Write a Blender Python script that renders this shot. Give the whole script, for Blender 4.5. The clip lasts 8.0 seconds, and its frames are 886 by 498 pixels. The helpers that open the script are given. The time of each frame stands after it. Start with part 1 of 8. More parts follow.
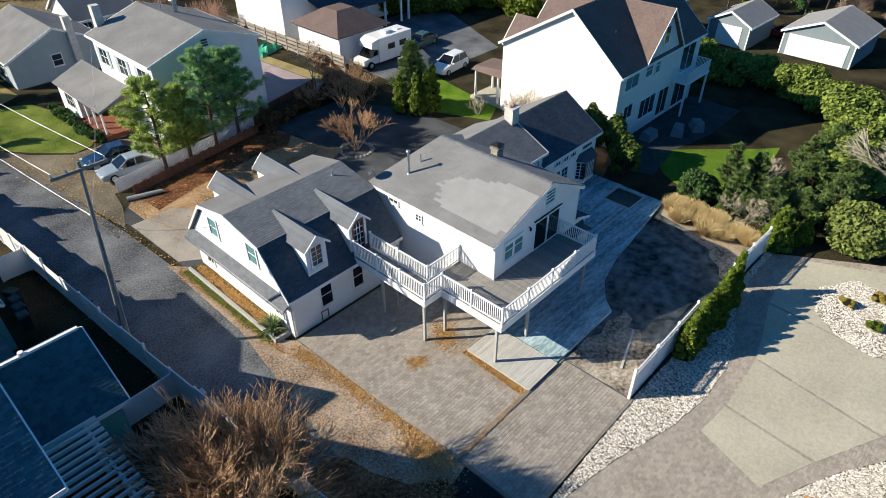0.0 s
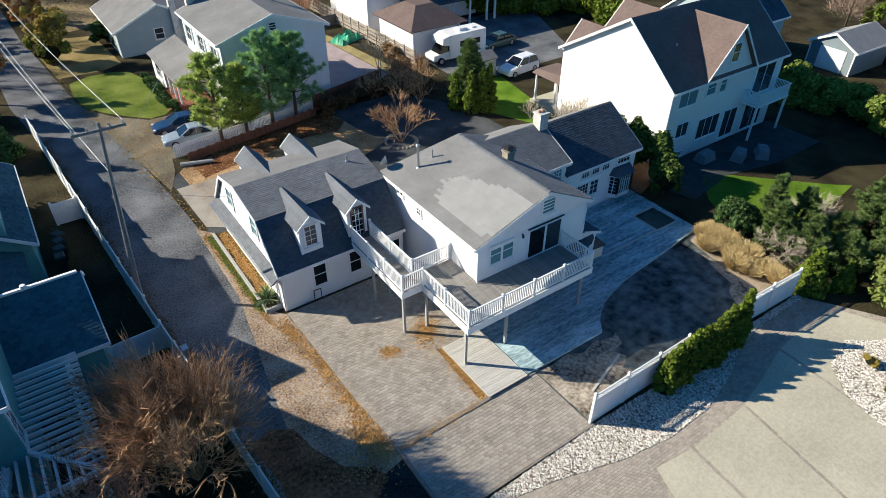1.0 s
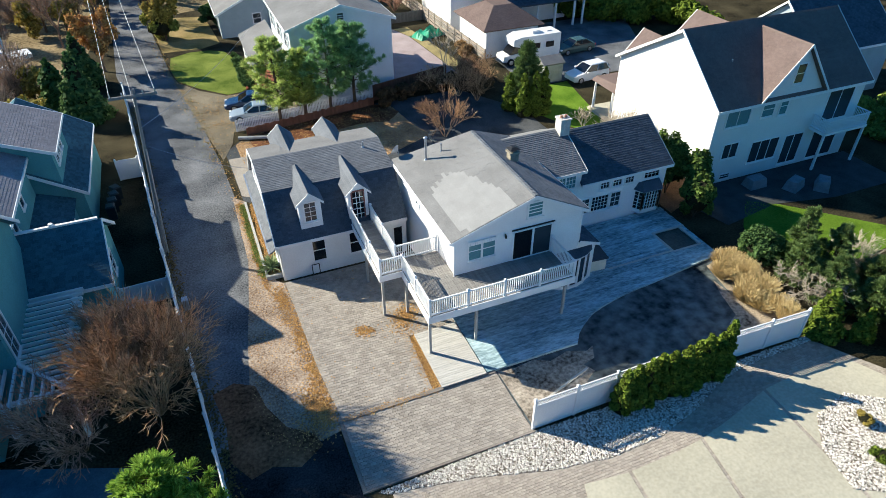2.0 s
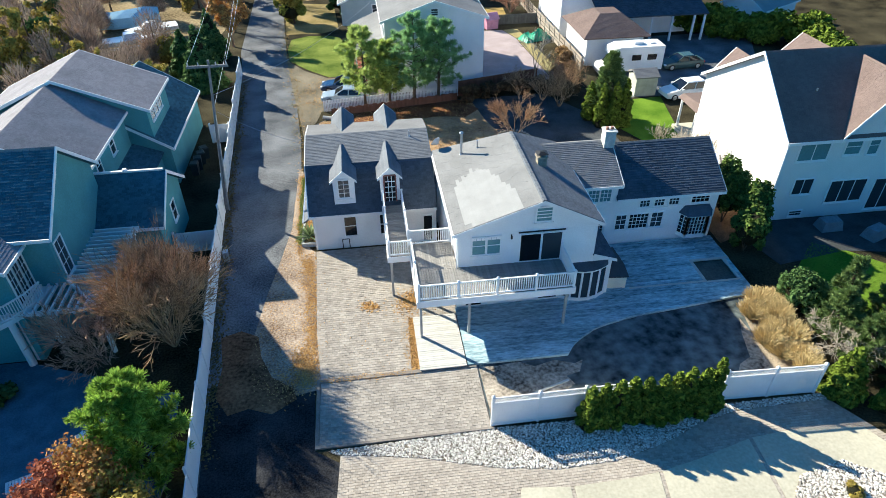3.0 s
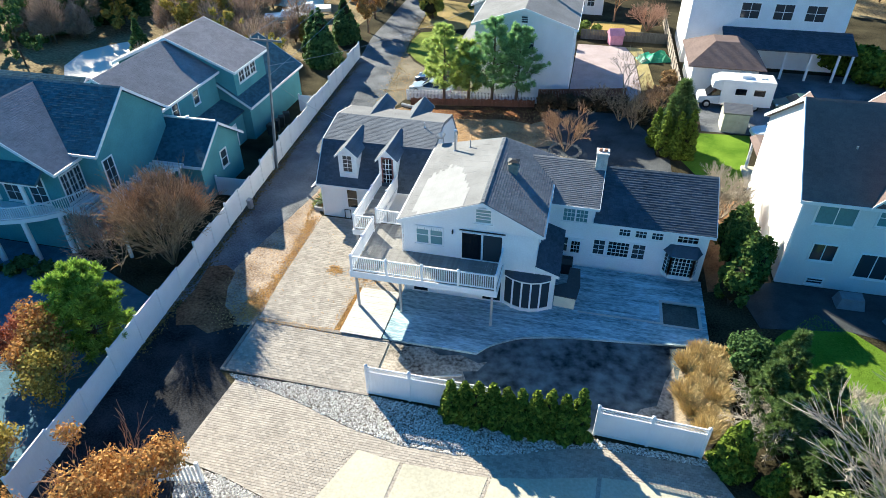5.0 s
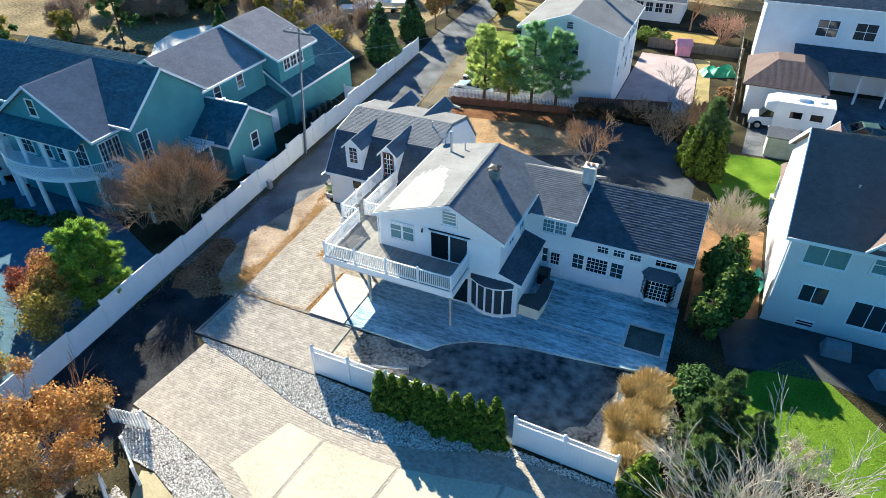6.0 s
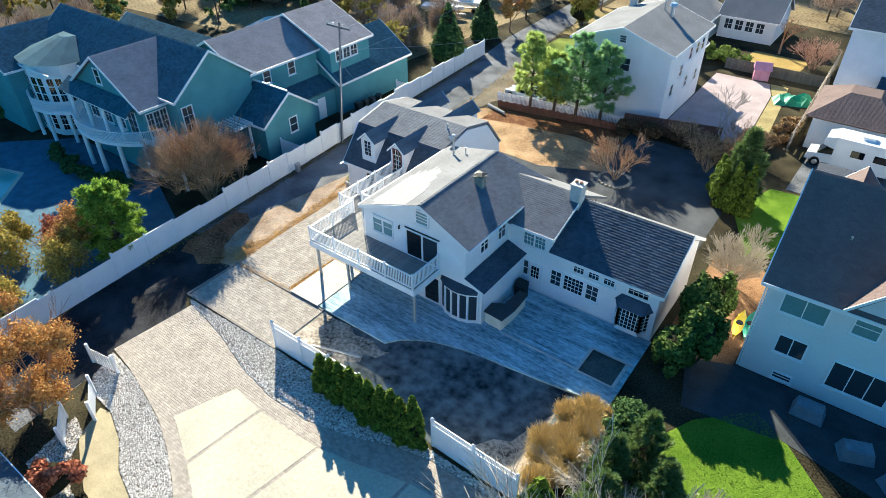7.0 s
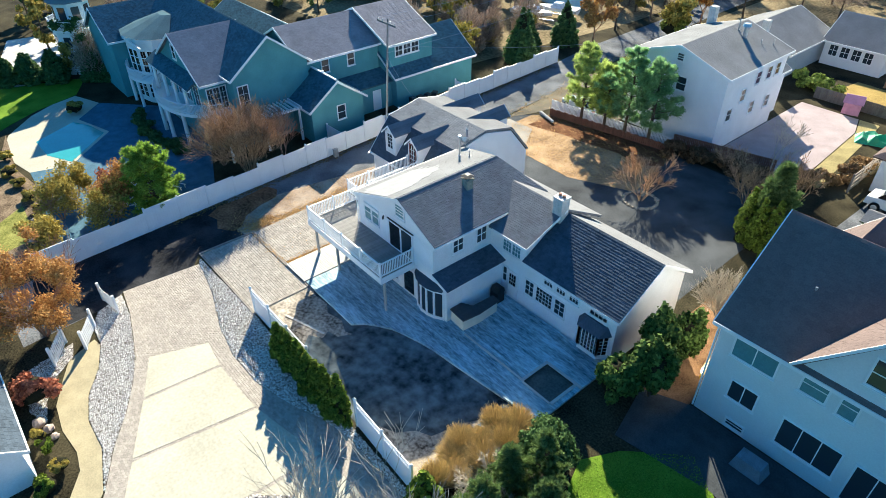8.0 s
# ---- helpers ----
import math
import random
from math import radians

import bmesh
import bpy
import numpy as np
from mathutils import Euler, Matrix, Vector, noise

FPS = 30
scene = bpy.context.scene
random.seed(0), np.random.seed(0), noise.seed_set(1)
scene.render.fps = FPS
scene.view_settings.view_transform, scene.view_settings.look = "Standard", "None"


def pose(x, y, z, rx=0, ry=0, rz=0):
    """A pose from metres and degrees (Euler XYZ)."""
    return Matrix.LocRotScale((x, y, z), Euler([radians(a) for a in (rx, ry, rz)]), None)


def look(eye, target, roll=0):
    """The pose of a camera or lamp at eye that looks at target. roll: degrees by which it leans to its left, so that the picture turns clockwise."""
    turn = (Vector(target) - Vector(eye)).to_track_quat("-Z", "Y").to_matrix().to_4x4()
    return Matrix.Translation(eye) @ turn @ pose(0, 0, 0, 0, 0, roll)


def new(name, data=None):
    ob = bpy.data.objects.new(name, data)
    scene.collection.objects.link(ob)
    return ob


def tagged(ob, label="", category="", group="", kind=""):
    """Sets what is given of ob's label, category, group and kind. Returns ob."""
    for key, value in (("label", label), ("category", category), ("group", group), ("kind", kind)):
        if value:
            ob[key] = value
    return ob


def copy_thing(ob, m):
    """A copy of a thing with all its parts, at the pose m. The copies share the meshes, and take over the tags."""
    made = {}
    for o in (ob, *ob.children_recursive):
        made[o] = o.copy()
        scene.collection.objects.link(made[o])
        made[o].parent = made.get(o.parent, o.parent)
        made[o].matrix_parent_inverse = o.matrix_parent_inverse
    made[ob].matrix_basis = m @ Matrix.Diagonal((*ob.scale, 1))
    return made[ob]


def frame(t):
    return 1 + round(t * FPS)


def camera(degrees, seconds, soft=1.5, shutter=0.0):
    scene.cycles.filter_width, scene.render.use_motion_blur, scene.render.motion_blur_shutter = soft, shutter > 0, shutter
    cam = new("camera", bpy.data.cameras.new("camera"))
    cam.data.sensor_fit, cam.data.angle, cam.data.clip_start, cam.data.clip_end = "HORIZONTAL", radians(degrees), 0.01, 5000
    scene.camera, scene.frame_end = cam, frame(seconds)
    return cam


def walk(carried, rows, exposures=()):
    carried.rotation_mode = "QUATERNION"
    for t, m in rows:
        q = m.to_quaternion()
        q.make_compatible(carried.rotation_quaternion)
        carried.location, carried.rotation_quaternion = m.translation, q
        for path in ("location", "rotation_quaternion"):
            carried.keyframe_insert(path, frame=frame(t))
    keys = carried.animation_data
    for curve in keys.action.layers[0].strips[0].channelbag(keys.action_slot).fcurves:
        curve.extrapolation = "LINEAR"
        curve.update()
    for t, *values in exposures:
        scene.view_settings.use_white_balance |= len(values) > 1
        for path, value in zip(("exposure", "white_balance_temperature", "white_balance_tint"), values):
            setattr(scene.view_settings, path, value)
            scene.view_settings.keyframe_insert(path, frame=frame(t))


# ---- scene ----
cam = camera(70.1, 8.0, soft=0.5)
PATH = [
    (0, (-21.358, -16.191, 25.253), (-20.19, -15.099, 24.052), -0.1),
    (0.5, (-19.158, -18.301, 25.223), (-18.11, -17.095, 24.02), 0.2),
    (1, (-16.674, -20.567, 25.193), (-15.757, -19.257, 23.992), 0.1),
    (1.5, (-13.895, -22.828, 25.193), (-13.112, -21.432, 23.994), -0.1),
    (3, (-4.495, -27.944, 25.401), (-4.287, -26.35, 24.21), -0.5),
    (3.5, (-1.23, -28.908, 25.446), (-1.179, -27.299, 24.259), -0.3),
    (4, (2.165, -29.638, 25.506), (2.077, -28.027, 24.325), -0.4),
    (4.5, (5.69, -30.057, 25.6), (5.46, -28.455, 24.425), -0.3),
    (6, (17.202, -27.986, 26.756), (16.53, -26.526, 25.566), -0.7),
    (6.5, (20.867, -26.458, 27.039), (20.041, -25.079, 25.849), -0.6),
    (7, (24.424, -24.395, 27.279), (23.467, -23.106, 26.087), -0.3),
    (7.5, (27.96, -21.913, 27.515), (26.862, -20.742, 26.321), -0.5),
    (8, (31.566, -19.141, 27.677), (30.337, -18.104, 26.488), -0.3),
]
walk(cam, [(t, look(eye, target, roll)) for t, eye, target, roll in PATH], exposures=((0.0, 0.8, 6150, 6), (1.7, 1.07, 6000, 4), (2.9, 1.52, 5900, 1), (4.5, 1.7, 5950, 1), (6.0, 1.79, 6000, 1), (8.0, 1.79, 6050, 1)))

# ---- light ----
SUN_AZ, SUN_EL = 138.0, 27.6
world = bpy.data.worlds.new("sky")
scene.world = world
world.use_nodes = True
wn = world.node_tree
wbg = wn.nodes["Background"]
sky = wn.nodes.new("ShaderNodeTexSky")
sky.sky_type, sky.sun_disc = "NISHITA", False
sky.ozone_density, sky.dust_density = 4.0, 0.4
sky.sun_elevation, sky.sun_rotation = radians(SUN_EL), radians(90 - SUN_AZ)
tint = wn.nodes.new("ShaderNodeMix")
tint.data_type, tint.blend_type = "RGBA", "MULTIPLY"
tint.inputs[0].default_value, tint.inputs[7].default_value = 1.0, (0.375, 0.97, 1.31, 1)
wn.links.new(sky.outputs[0], tint.inputs[6])
wn.links.new(tint.outputs[2], wbg.inputs[0])
wbg.inputs[1].default_value = 0.05
sun = new("sun", bpy.data.lights.new("sun", "SUN"))
sun.data.energy, sun.data.angle, sun.data.color = 5.0, radians(0.6), (1.0, 0.85, 0.66)
ce = math.cos(radians(SUN_EL))
sun.matrix_basis = look((0, 0, 60), (-ce * math.cos(radians(SUN_AZ)) * 50, -ce * math.sin(radians(SUN_AZ)) * 50, 60 - 50 * math.sin(radians(SUN_EL))))


# ---- materials ----
def mat(name, color, rough=0.8, var=0.25, scale=1.5, fine=30.0, bump=0.3, metal=0.0, tint=None, streak=None, spec=None, rnd=0.0):
    """Procedural surface: broad patches, fine grain, optional second tint, and relief."""
    m = bpy.data.materials.new(name)
    m.use_nodes = True
    nt = m.node_tree
    N, L = nt.nodes.new, nt.links.new
    b = nt.nodes["Principled BSDF"]
    b.inputs["Roughness"].default_value, b.inputs["Metallic"].default_value = rough, metal
    b.inputs["Specular IOR Level"].default_value = (0.3 if rough < 0.7 else 0.04) if spec is None else spec
    co = N("ShaderNodeTexCoord")
    src = co.outputs["Object"]
    if streak:
        mp = N("ShaderNodeMapping")
        mp.inputs["Scale"].default_value = streak
        L(src, mp.inputs[0])
        src = mp.outputs[0]
    n1, n2 = N("ShaderNodeTexNoise"), N("ShaderNodeTexNoise")
    n1.inputs["Scale"].default_value, n1.inputs["Detail"].default_value = scale, 6
    n2.inputs["Scale"].default_value, n2.inputs["Detail"].default_value = fine, 3
    L(src, n1.inputs["Vector"])
    L(src, n2.inputs["Vector"])
    ad = N("ShaderNodeMath")
    ad.operation = "ADD"
    L(n1.outputs[0], ad.inputs[0])
    L(n2.outputs[0], ad.inputs[1])
    mr = N("ShaderNodeMapRange")
    mr.inputs["From Min"].default_value, mr.inputs["From Max"].default_value = 0.7, 1.3
    L(ad.outputs[0], mr.inputs["Value"])
    fac = mr.outputs[0]
    if rnd:
        oi = N("ShaderNodeObjectInfo")
        gi = N("ShaderNodeNewGeometry")
        a2 = N("ShaderNodeMath")
        a2.operation = "ADD"
        L(oi.outputs["Random"], a2.inputs[0])
        L(gi.outputs["Random Per Island"], a2.inputs[1])
        fr = N("ShaderNodeMath")
        fr.operation = "FRACT"
        L(a2.outputs[0], fr.inputs[0])
        mx = N("ShaderNodeMix")
        mx.inputs["Factor"].default_value = rnd
        L(fac, mx.inputs[2])
        L(fr.outputs[0], mx.inputs[3])
        fac = mx.outputs[0]
    ramp = N("ShaderNodeMix")
    ramp.data_type = "RGBA"
    lo = [c * (1 - var) for c in color]
    hi = [min(1, c * (1 + var)) for c in (tint or color)]
    ramp.inputs[6].default_value, ramp.inputs[7].default_value = (*lo, 1), (*hi, 1)
    L(fac, ramp.inputs[0])
    L(ramp.outputs[2], b.inputs["Base Color"])
    if bump:
        bp = N("ShaderNodeBump")
        bp.inputs["Strength"].default_value, bp.inputs["Distance"].default_value = bump, 0.02
        L(n2.outputs[0], bp.inputs["Height"])
        L(bp.outputs[0], b.inputs["Normal"])
    return m


def glass_mat(name, color=(0.02, 0.03, 0.04), rough=0.05):
    m = bpy.data.materials.new(name)
    m.use_nodes = True
    b = m.node_tree.nodes["Principled BSDF"]
    b.inputs["Base Color"].default_value = (*color, 1)
    b.inputs["Roughness"].default_value = rough
    b.inputs["Specular IOR Level"].default_value = 0.6
    return m


M_SIDING = mat("white_siding", (0.78, 0.78, 0.79), 0.65, 0.07, 0.8, 12, 0.08)
M_TRIM = mat("white_trim", (0.8, 0.8, 0.8), 0.5, 0.05, 2, 20, 0.05)
M_VINYL = mat("white_vinyl", (0.76, 0.77, 0.79), 0.45, 0.06, 1.2, 20, 0.05)
M_CREAM = mat("cream_stucco", (0.74, 0.69, 0.56), 0.85, 0.1, 2, 40, 0.3)
M_TEAL = mat("green_siding", (0.11, 0.29, 0.31), 0.7, 0.15, 0.7, 15, 0.1)
M_NBWALL = mat("pale_siding", (0.72, 0.715, 0.71), 0.65, 0.06, 0.6, 12, 0.08)
M_BLUEGREY = mat("blue_grey_siding", (0.36, 0.42, 0.45), 0.7, 0.1, 1, 12, 0.1)
# On the main house, pale to dark roofing colours follow sun and shade by slope.
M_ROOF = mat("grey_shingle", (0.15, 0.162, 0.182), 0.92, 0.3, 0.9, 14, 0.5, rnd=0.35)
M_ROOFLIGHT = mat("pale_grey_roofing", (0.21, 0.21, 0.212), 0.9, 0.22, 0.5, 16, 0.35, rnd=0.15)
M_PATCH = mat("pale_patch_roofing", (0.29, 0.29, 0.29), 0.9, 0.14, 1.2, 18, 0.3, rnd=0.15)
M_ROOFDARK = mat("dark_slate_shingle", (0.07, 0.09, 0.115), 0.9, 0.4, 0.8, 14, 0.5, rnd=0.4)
M_ROOFBLUE = mat("slate_blue_shingle", (0.062, 0.125, 0.158), 0.9, 0.4, 0.8, 14, 0.5, rnd=0.45)
M_ROOFBROWN = mat("brown_shingle", (0.165, 0.125, 0.115), 0.92, 0.22, 0.7, 14, 0.5, rnd=0.3)
M_SLATEWALL = mat("slate_grey_siding", (0.2, 0.245, 0.275), 0.7, 0.1, 1, 12, 0.1)
M_ROOFTAUPE = mat("taupe_shingle", (0.25, 0.24, 0.26), 0.92, 0.25, 0.7, 14, 0.5, rnd=0.3)
M_BRICKCH = mat("painted_brick", (0.55, 0.53, 0.5), 0.9, 0.25, 3, 20, 0.5)
M_METAL = mat("galvanised_metal", (0.45, 0.47, 0.5), 0.4, 0.2, 4, 20, 0.1, metal=0.8)
M_BLACK = mat("black_fitting", (0.02, 0.02, 0.022), 0.5, 0.2, 4, 20, 0.1)
M_GLASS = glass_mat("window_glass", (0.035, 0.045, 0.055))
M_GLASSDK = glass_mat("dark_glass", (0.008, 0.008, 0.01))
M_BLIND = mat("blind_behind_glass", (0.11, 0.24, 0.27), 0.25, 0.1, 6, 30, 0.05, spec=0.5)
M_DECK = mat("weathered_decking", (0.25, 0.24, 0.225), 0.85, 0.32, 1.5, 12, 0.3, streak=(0.6, 6, 6), rnd=0.4)
# Weathered grey boards with the blue of skylit shade mixed into the colour.
M_PATIO = mat("shade_blue_patio_boards", (0.11, 0.22, 0.275), 0.75, 0.45, 0.8, 6, 0.3, tint=(0.4, 0.52, 0.56), streak=(0.5, 1.6, 5), rnd=0.25)
M_PLAT = mat("bleached_boards", (0.5, 0.49, 0.46), 0.8, 0.2, 1.5, 10, 0.3, streak=(0.6, 5, 5), rnd=0.25)
M_POST = mat("grey_timber", (0.38, 0.38, 0.37), 0.8, 0.25, 2, 20, 0.2, streak=(6, 6, 0.7))
M_GROUND = mat("soil_and_thin_grass", (0.014, 0.013, 0.01), 1.0, 0.6, 0.35, 9, 0.8, tint=(0.05, 0.043, 0.025))
M_LAWN = mat("mown_lawn", (0.075, 0.17, 0.012), 1.0, 0.3, 0.5, 25, 0.6, tint=(0.14, 0.22, 0.025))
M_ASPHALT = mat("worn_asphalt", (0.085, 0.094, 0.108), 0.95, 0.5, 0.35, 9, 0.6, tint=(0.15, 0.155, 0.165))
M_MULCH = mat("leaf_litter", (0.2, 0.11, 0.055), 1.0, 0.35, 0.5, 18, 0.7, tint=(0.36, 0.25, 0.15))
# Dark asphalt, taken near black so the colour holds the lane end's shade.
M_SHADEASPHALT = mat("dark_shaded_asphalt", (0.014, 0.015, 0.018), 0.9, 0.5, 0.5, 12, 0.4, tint=(0.035, 0.036, 0.04))
# Brown soil; the house's dark blue shade is put into this colour.
M_YARD = mat("shade_blue_yard_soil", (0.022, 0.034, 0.043), 1.0, 0.6, 0.3, 1.6, 0.1, tint=(0.12, 0.14, 0.145))
M_PAVER = mat("grey_paver", (0.33, 0.3, 0.265), 0.92, 0.36, 0.7, 14, 0.5, rnd=0.45)
M_JOINT = mat("sandy_joint", (0.23, 0.205, 0.18), 1.0, 0.3, 1.5, 25, 0.4)
M_TANPAVER = mat("tan_paver", (0.37, 0.33, 0.285), 0.92, 0.33, 0.7, 14, 0.5, rnd=0.45)
M_CONC = mat("pale_tan_concrete", (0.44, 0.415, 0.33), 0.9, 0.16, 0.3, 7, 0.2)
M_STONE = mat("white_pebble", (0.36, 0.31, 0.26), 0.9, 0.45, 2, 40, 0.4, tint=(0.68, 0.65, 0.6), rnd=0.75)
M_DRYGRASS = mat("dry_grass_blade", (0.58, 0.46, 0.24), 0.9, 0.3, 3, 30, 0.1, rnd=0.6)
M_STRIP = mat("dry_verge", (0.19, 0.12, 0.08), 1.0, 0.4, 0.5, 9, 0.6, tint=(0.36, 0.3, 0.24))
M_CHIM = mat("weathered_flue_brick", (0.3, 0.27, 0.22), 0.9, 0.3, 4, 25, 0.5)
M_SAND = mat("dry_ground", (0.3, 0.25, 0.19), 1.0, 0.45, 0.7, 10, 0.6)
M_BEDSAND = mat("bed_sand", (0.17, 0.14, 0.11), 1.0, 0.5, 1.5, 15, 0.6)
M_BARK = mat("brown_bark", (0.1, 0.075, 0.055), 0.95, 0.3, 4, 25, 0.6, streak=(4, 4, 0.8))
M_TWIG = mat("red_brown_twig", (0.36, 0.22, 0.14), 0.95, 0.3, 3, 25, 0.3, rnd=0.5)
M_TWIGPINK = mat("pinkish_tan_twig", (0.2, 0.11, 0.08), 0.95, 0.4, 3, 25, 0.3, tint=(0.54, 0.35, 0.26), rnd=0.75)
M_TWIGTAN = mat("tan_brown_twig", (0.15, 0.09, 0.05), 0.95, 0.4, 3, 25, 0.3, tint=(0.52, 0.34, 0.2), rnd=0.75)
M_TWIGGREY = mat("grey_twig", (0.42, 0.37, 0.3), 0.95, 0.3, 3, 25, 0.3, rnd=0.4)


def leaf_mat(name, color, tint, through_light=0.22):
    m = mat(name, color, 0.7, 0.45, 1.2, 20, 0.0, tint=tint, rnd=0.65)
    nt = m.node_tree
    b, out = nt.nodes["Principled BSDF"], nt.nodes["Material Output"]
    tr, mx = nt.nodes.new("ShaderNodeBsdfTranslucent"), nt.nodes.new("ShaderNodeMixShader")
    mx.inputs[0].default_value = through_light
    nt.links.new(b.inputs["Base Color"].links[0].from_socket, tr.inputs["Color"])
    nt.links.new(b.outputs[0], mx.inputs[1])
    nt.links.new(tr.outputs[0], mx.inputs[2])
    nt.links.new(mx.outputs[0], out.inputs["Surface"])
    return m


# Near-black material of the solid cores added inside crowns to stop sunlight.
M_INNER = mat("crown_light_blocker", (0.02, 0.02, 0.012), 1.0, 0.4, 2, 20, 0.5)
M_LEAFDARK = leaf_mat("dark_evergreen_leaf", (0.04, 0.09, 0.032), (0.09, 0.15, 0.05))
M_LEAFPINE = leaf_mat("pine_needle", (0.12, 0.26, 0.11), (0.32, 0.5, 0.22), 0.5)
M_PINEYEL = leaf_mat("yellow_green_needle", (0.2, 0.3, 0.07), (0.46, 0.54, 0.16), 0.5)
M_LEAFBROAD = leaf_mat("yellow_green_pine_needle", (0.1, 0.2, 0.025), (0.32, 0.46, 0.08), 0.35)
M_LEAFHEDGE = leaf_mat("arborvitae_leaf", (0.022, 0.045, 0.008), (0.14, 0.19, 0.026), 0.1)
M_LEAFJUN = leaf_mat("juniper_leaf", (0.06, 0.12, 0.04), (0.19, 0.26, 0.09))
M_LEAFORANGE = leaf_mat("orange_autumn_leaf", (0.36, 0.12, 0.05), (0.5, 0.3, 0.1))
M_LEAFYEL = leaf_mat("olive_autumn_leaf", (0.24, 0.19, 0.045), (0.38, 0.3, 0.075))
M_LEAFOLIVE = leaf_mat("olive_hedge_leaf", (0.07, 0.11, 0.025), (0.22, 0.28, 0.06))
M_LEAFHOLLY = leaf_mat("holly_leaf", (0.03, 0.055, 0.015), (0.1, 0.15, 0.035), 0.1)
M_LEAFRED = leaf_mat("red_autumn_leaf", (0.28, 0.07, 0.05), (0.4, 0.16, 0.09))
M_LEAFWOOD = leaf_mat("bare_wood_twig", (0.2, 0.14, 0.1), (0.42, 0.32, 0.25), 0.1)


# ---- builders ----
def thing(name, label, category, at=(0, 0, 0), rz=0.0, group="", kind=""):
    ob = new(name)
    ob.matrix_basis = pose(*at, 0, 0, rz)
    ob.empty_display_size = 0.2
    return tagged(ob, label, category, group, kind)


def mesh_of(name, bm, material):
    bmesh.ops.recalc_face_normals(bm, faces=bm.faces)
    me = bpy.data.meshes.new(name)
    bm.to_mesh(me)
    bm.free()
    me.materials.append(material)
    return me


def part(name, bm, material, parent, label="", kind=""):
    """Link one bmesh as one mesh object under a thing or a part."""
    ob = new(name, mesh_of(name, bm, material))
    ob.parent = parent
    return tagged(ob, label, "", "", kind)


def solo(name, bm, material, label, category, kind="", group=""):
    return tagged(new(name, mesh_of(name, bm, material)), label, category, group, kind)


def box(x0, x1, y0, y1, z0, z1, bm=None):
    bm = bm or bmesh.new()
    v = [bm.verts.new((x, y, z)) for z in (z0, z1) for y in (y0, y1) for x in (x0, x1)]
    for f in ((0, 2, 3, 1), (4, 5, 7, 6), (0, 1, 5, 4), (2, 6, 7, 3), (0, 4, 6, 2), (1, 3, 7, 5)):
        bm.faces.new([v[i] for i in f])
    return bm


def hull(lower, upper, bm=None):
    """Closed solid between two loops of equal length."""
    bm = bm or bmesh.new()
    a, b = [bm.verts.new(p) for p in lower], [bm.verts.new(p) for p in upper]
    n = len(a)
    bm.faces.new(a[::-1])
    bm.faces.new(b)
    for i in range(n):
        bm.faces.new((a[i], a[(i + 1) % n], b[(i + 1) % n], b[i]))
    return bm


def slab(pts, z0, z1, bm=None):
    return hull([(x, y, z0) for x, y in pts], [(x, y, z1) for x, y in pts], bm)


def plate(pts, thick, bm=None):
    """A flat polygon given a thickness below it, along its normal."""
    p = [Vector(q) for q in pts]
    n = (p[1] - p[0]).cross(p[2] - p[0]).normalized()
    if n.z < 0:
        n = -n
    return hull([q - n * thick for q in p], p, bm)


def rod(p, q, r0, r1=None, n=6, bm=None):
    bm = bm or bmesh.new()
    p, q = Vector(p), Vector(q)
    r1 = r0 if r1 is None else r1
    d = (q - p).normalized()
    a = d.orthogonal().normalized()
    b = d.cross(a)
    ring = lambda c, r: [c + (a * math.cos(t) + b * math.sin(t)) * r for t in (2 * math.pi * (i + 0.5) / n for i in range(n))]
    return hull(ring(p, r0), ring(q, r1), bm)


def gable_wall(axis, c, t, a0, a1, z0, zr, am, zp):
    """A gable wall as one solid: axis 'y' faces y (spans x), axis 'x' faces x (spans y)."""
    prof = [(a0, z0), (a1, z0), (a1, zr), (am, zp), (a0, zr)]
    if axis == "y":
        return hull([(a, c, z) for a, z in prof], [(a, c + t, z) for a, z in prof])
    return hull([(c, a, z) for a, z in prof], [(c + t, a, z) for a, z in prof])


def roof_slope(parent, e0, e1, r1, r0, material, thick=0.16, course=0.15, tab=0.3, lift=0.014, name="roof_slope", trim=None, seed=1):
    """One roof plane: a solid deck, then overlapping shingle courses, each a part of the plane."""
    e0, e1, r1, r0 = [Vector(p) for p in (e0, e1, r1, r0)]
    n = (e1 - e0).cross(r0 - e0).normalized()
    if n.z < 0:
        n = -n
    deck = part(name, plate([e0, e1, r1, r0], thick), material, parent)
    rows = max(2, int(((r0 - e0).length + (r1 - e1).length) / 2 / course))
    rng = random.Random(seed)
    for i in range(rows):
        va, vb = i / rows, min(1.0, (i + 1.12) / rows)
        la, lb = e0.lerp(r0, va), e0.lerp(r0, vb)
        ra, rb = e1.lerp(r1, va), e1.lerp(r1, vb)
        w = (ra - la).length
        if w < 0.15:
            continue
        cuts = [0.0]
        step = tab / w
        u = step * rng.uniform(0.4, 1.0)
        while u < 1 - step * 0.3:
            cuts.append(u)
            u += step * rng.uniform(0.8, 1.2)
        cuts.append(1.0)
        bm = bmesh.new()
        for u0, u1 in zip(cuts, cuts[1:]):
            g = min(0.006 / w, (u1 - u0) / 4)
            k = lift * rng.uniform(0.8, 1.2)
            dz = n * k
            q = [la.lerp(ra, u0 + g), la.lerp(ra, u1 - g), lb.lerp(rb, u1 - g), lb.lerp(rb, u0 + g)]
            hull([p + n * 0.0005 for p in q], [q[0] + dz, q[1] + dz, q[2] + n * 0.003, q[3] + n * 0.003], bm)
        part("shingle_course", bm, material, deck)
    return deck


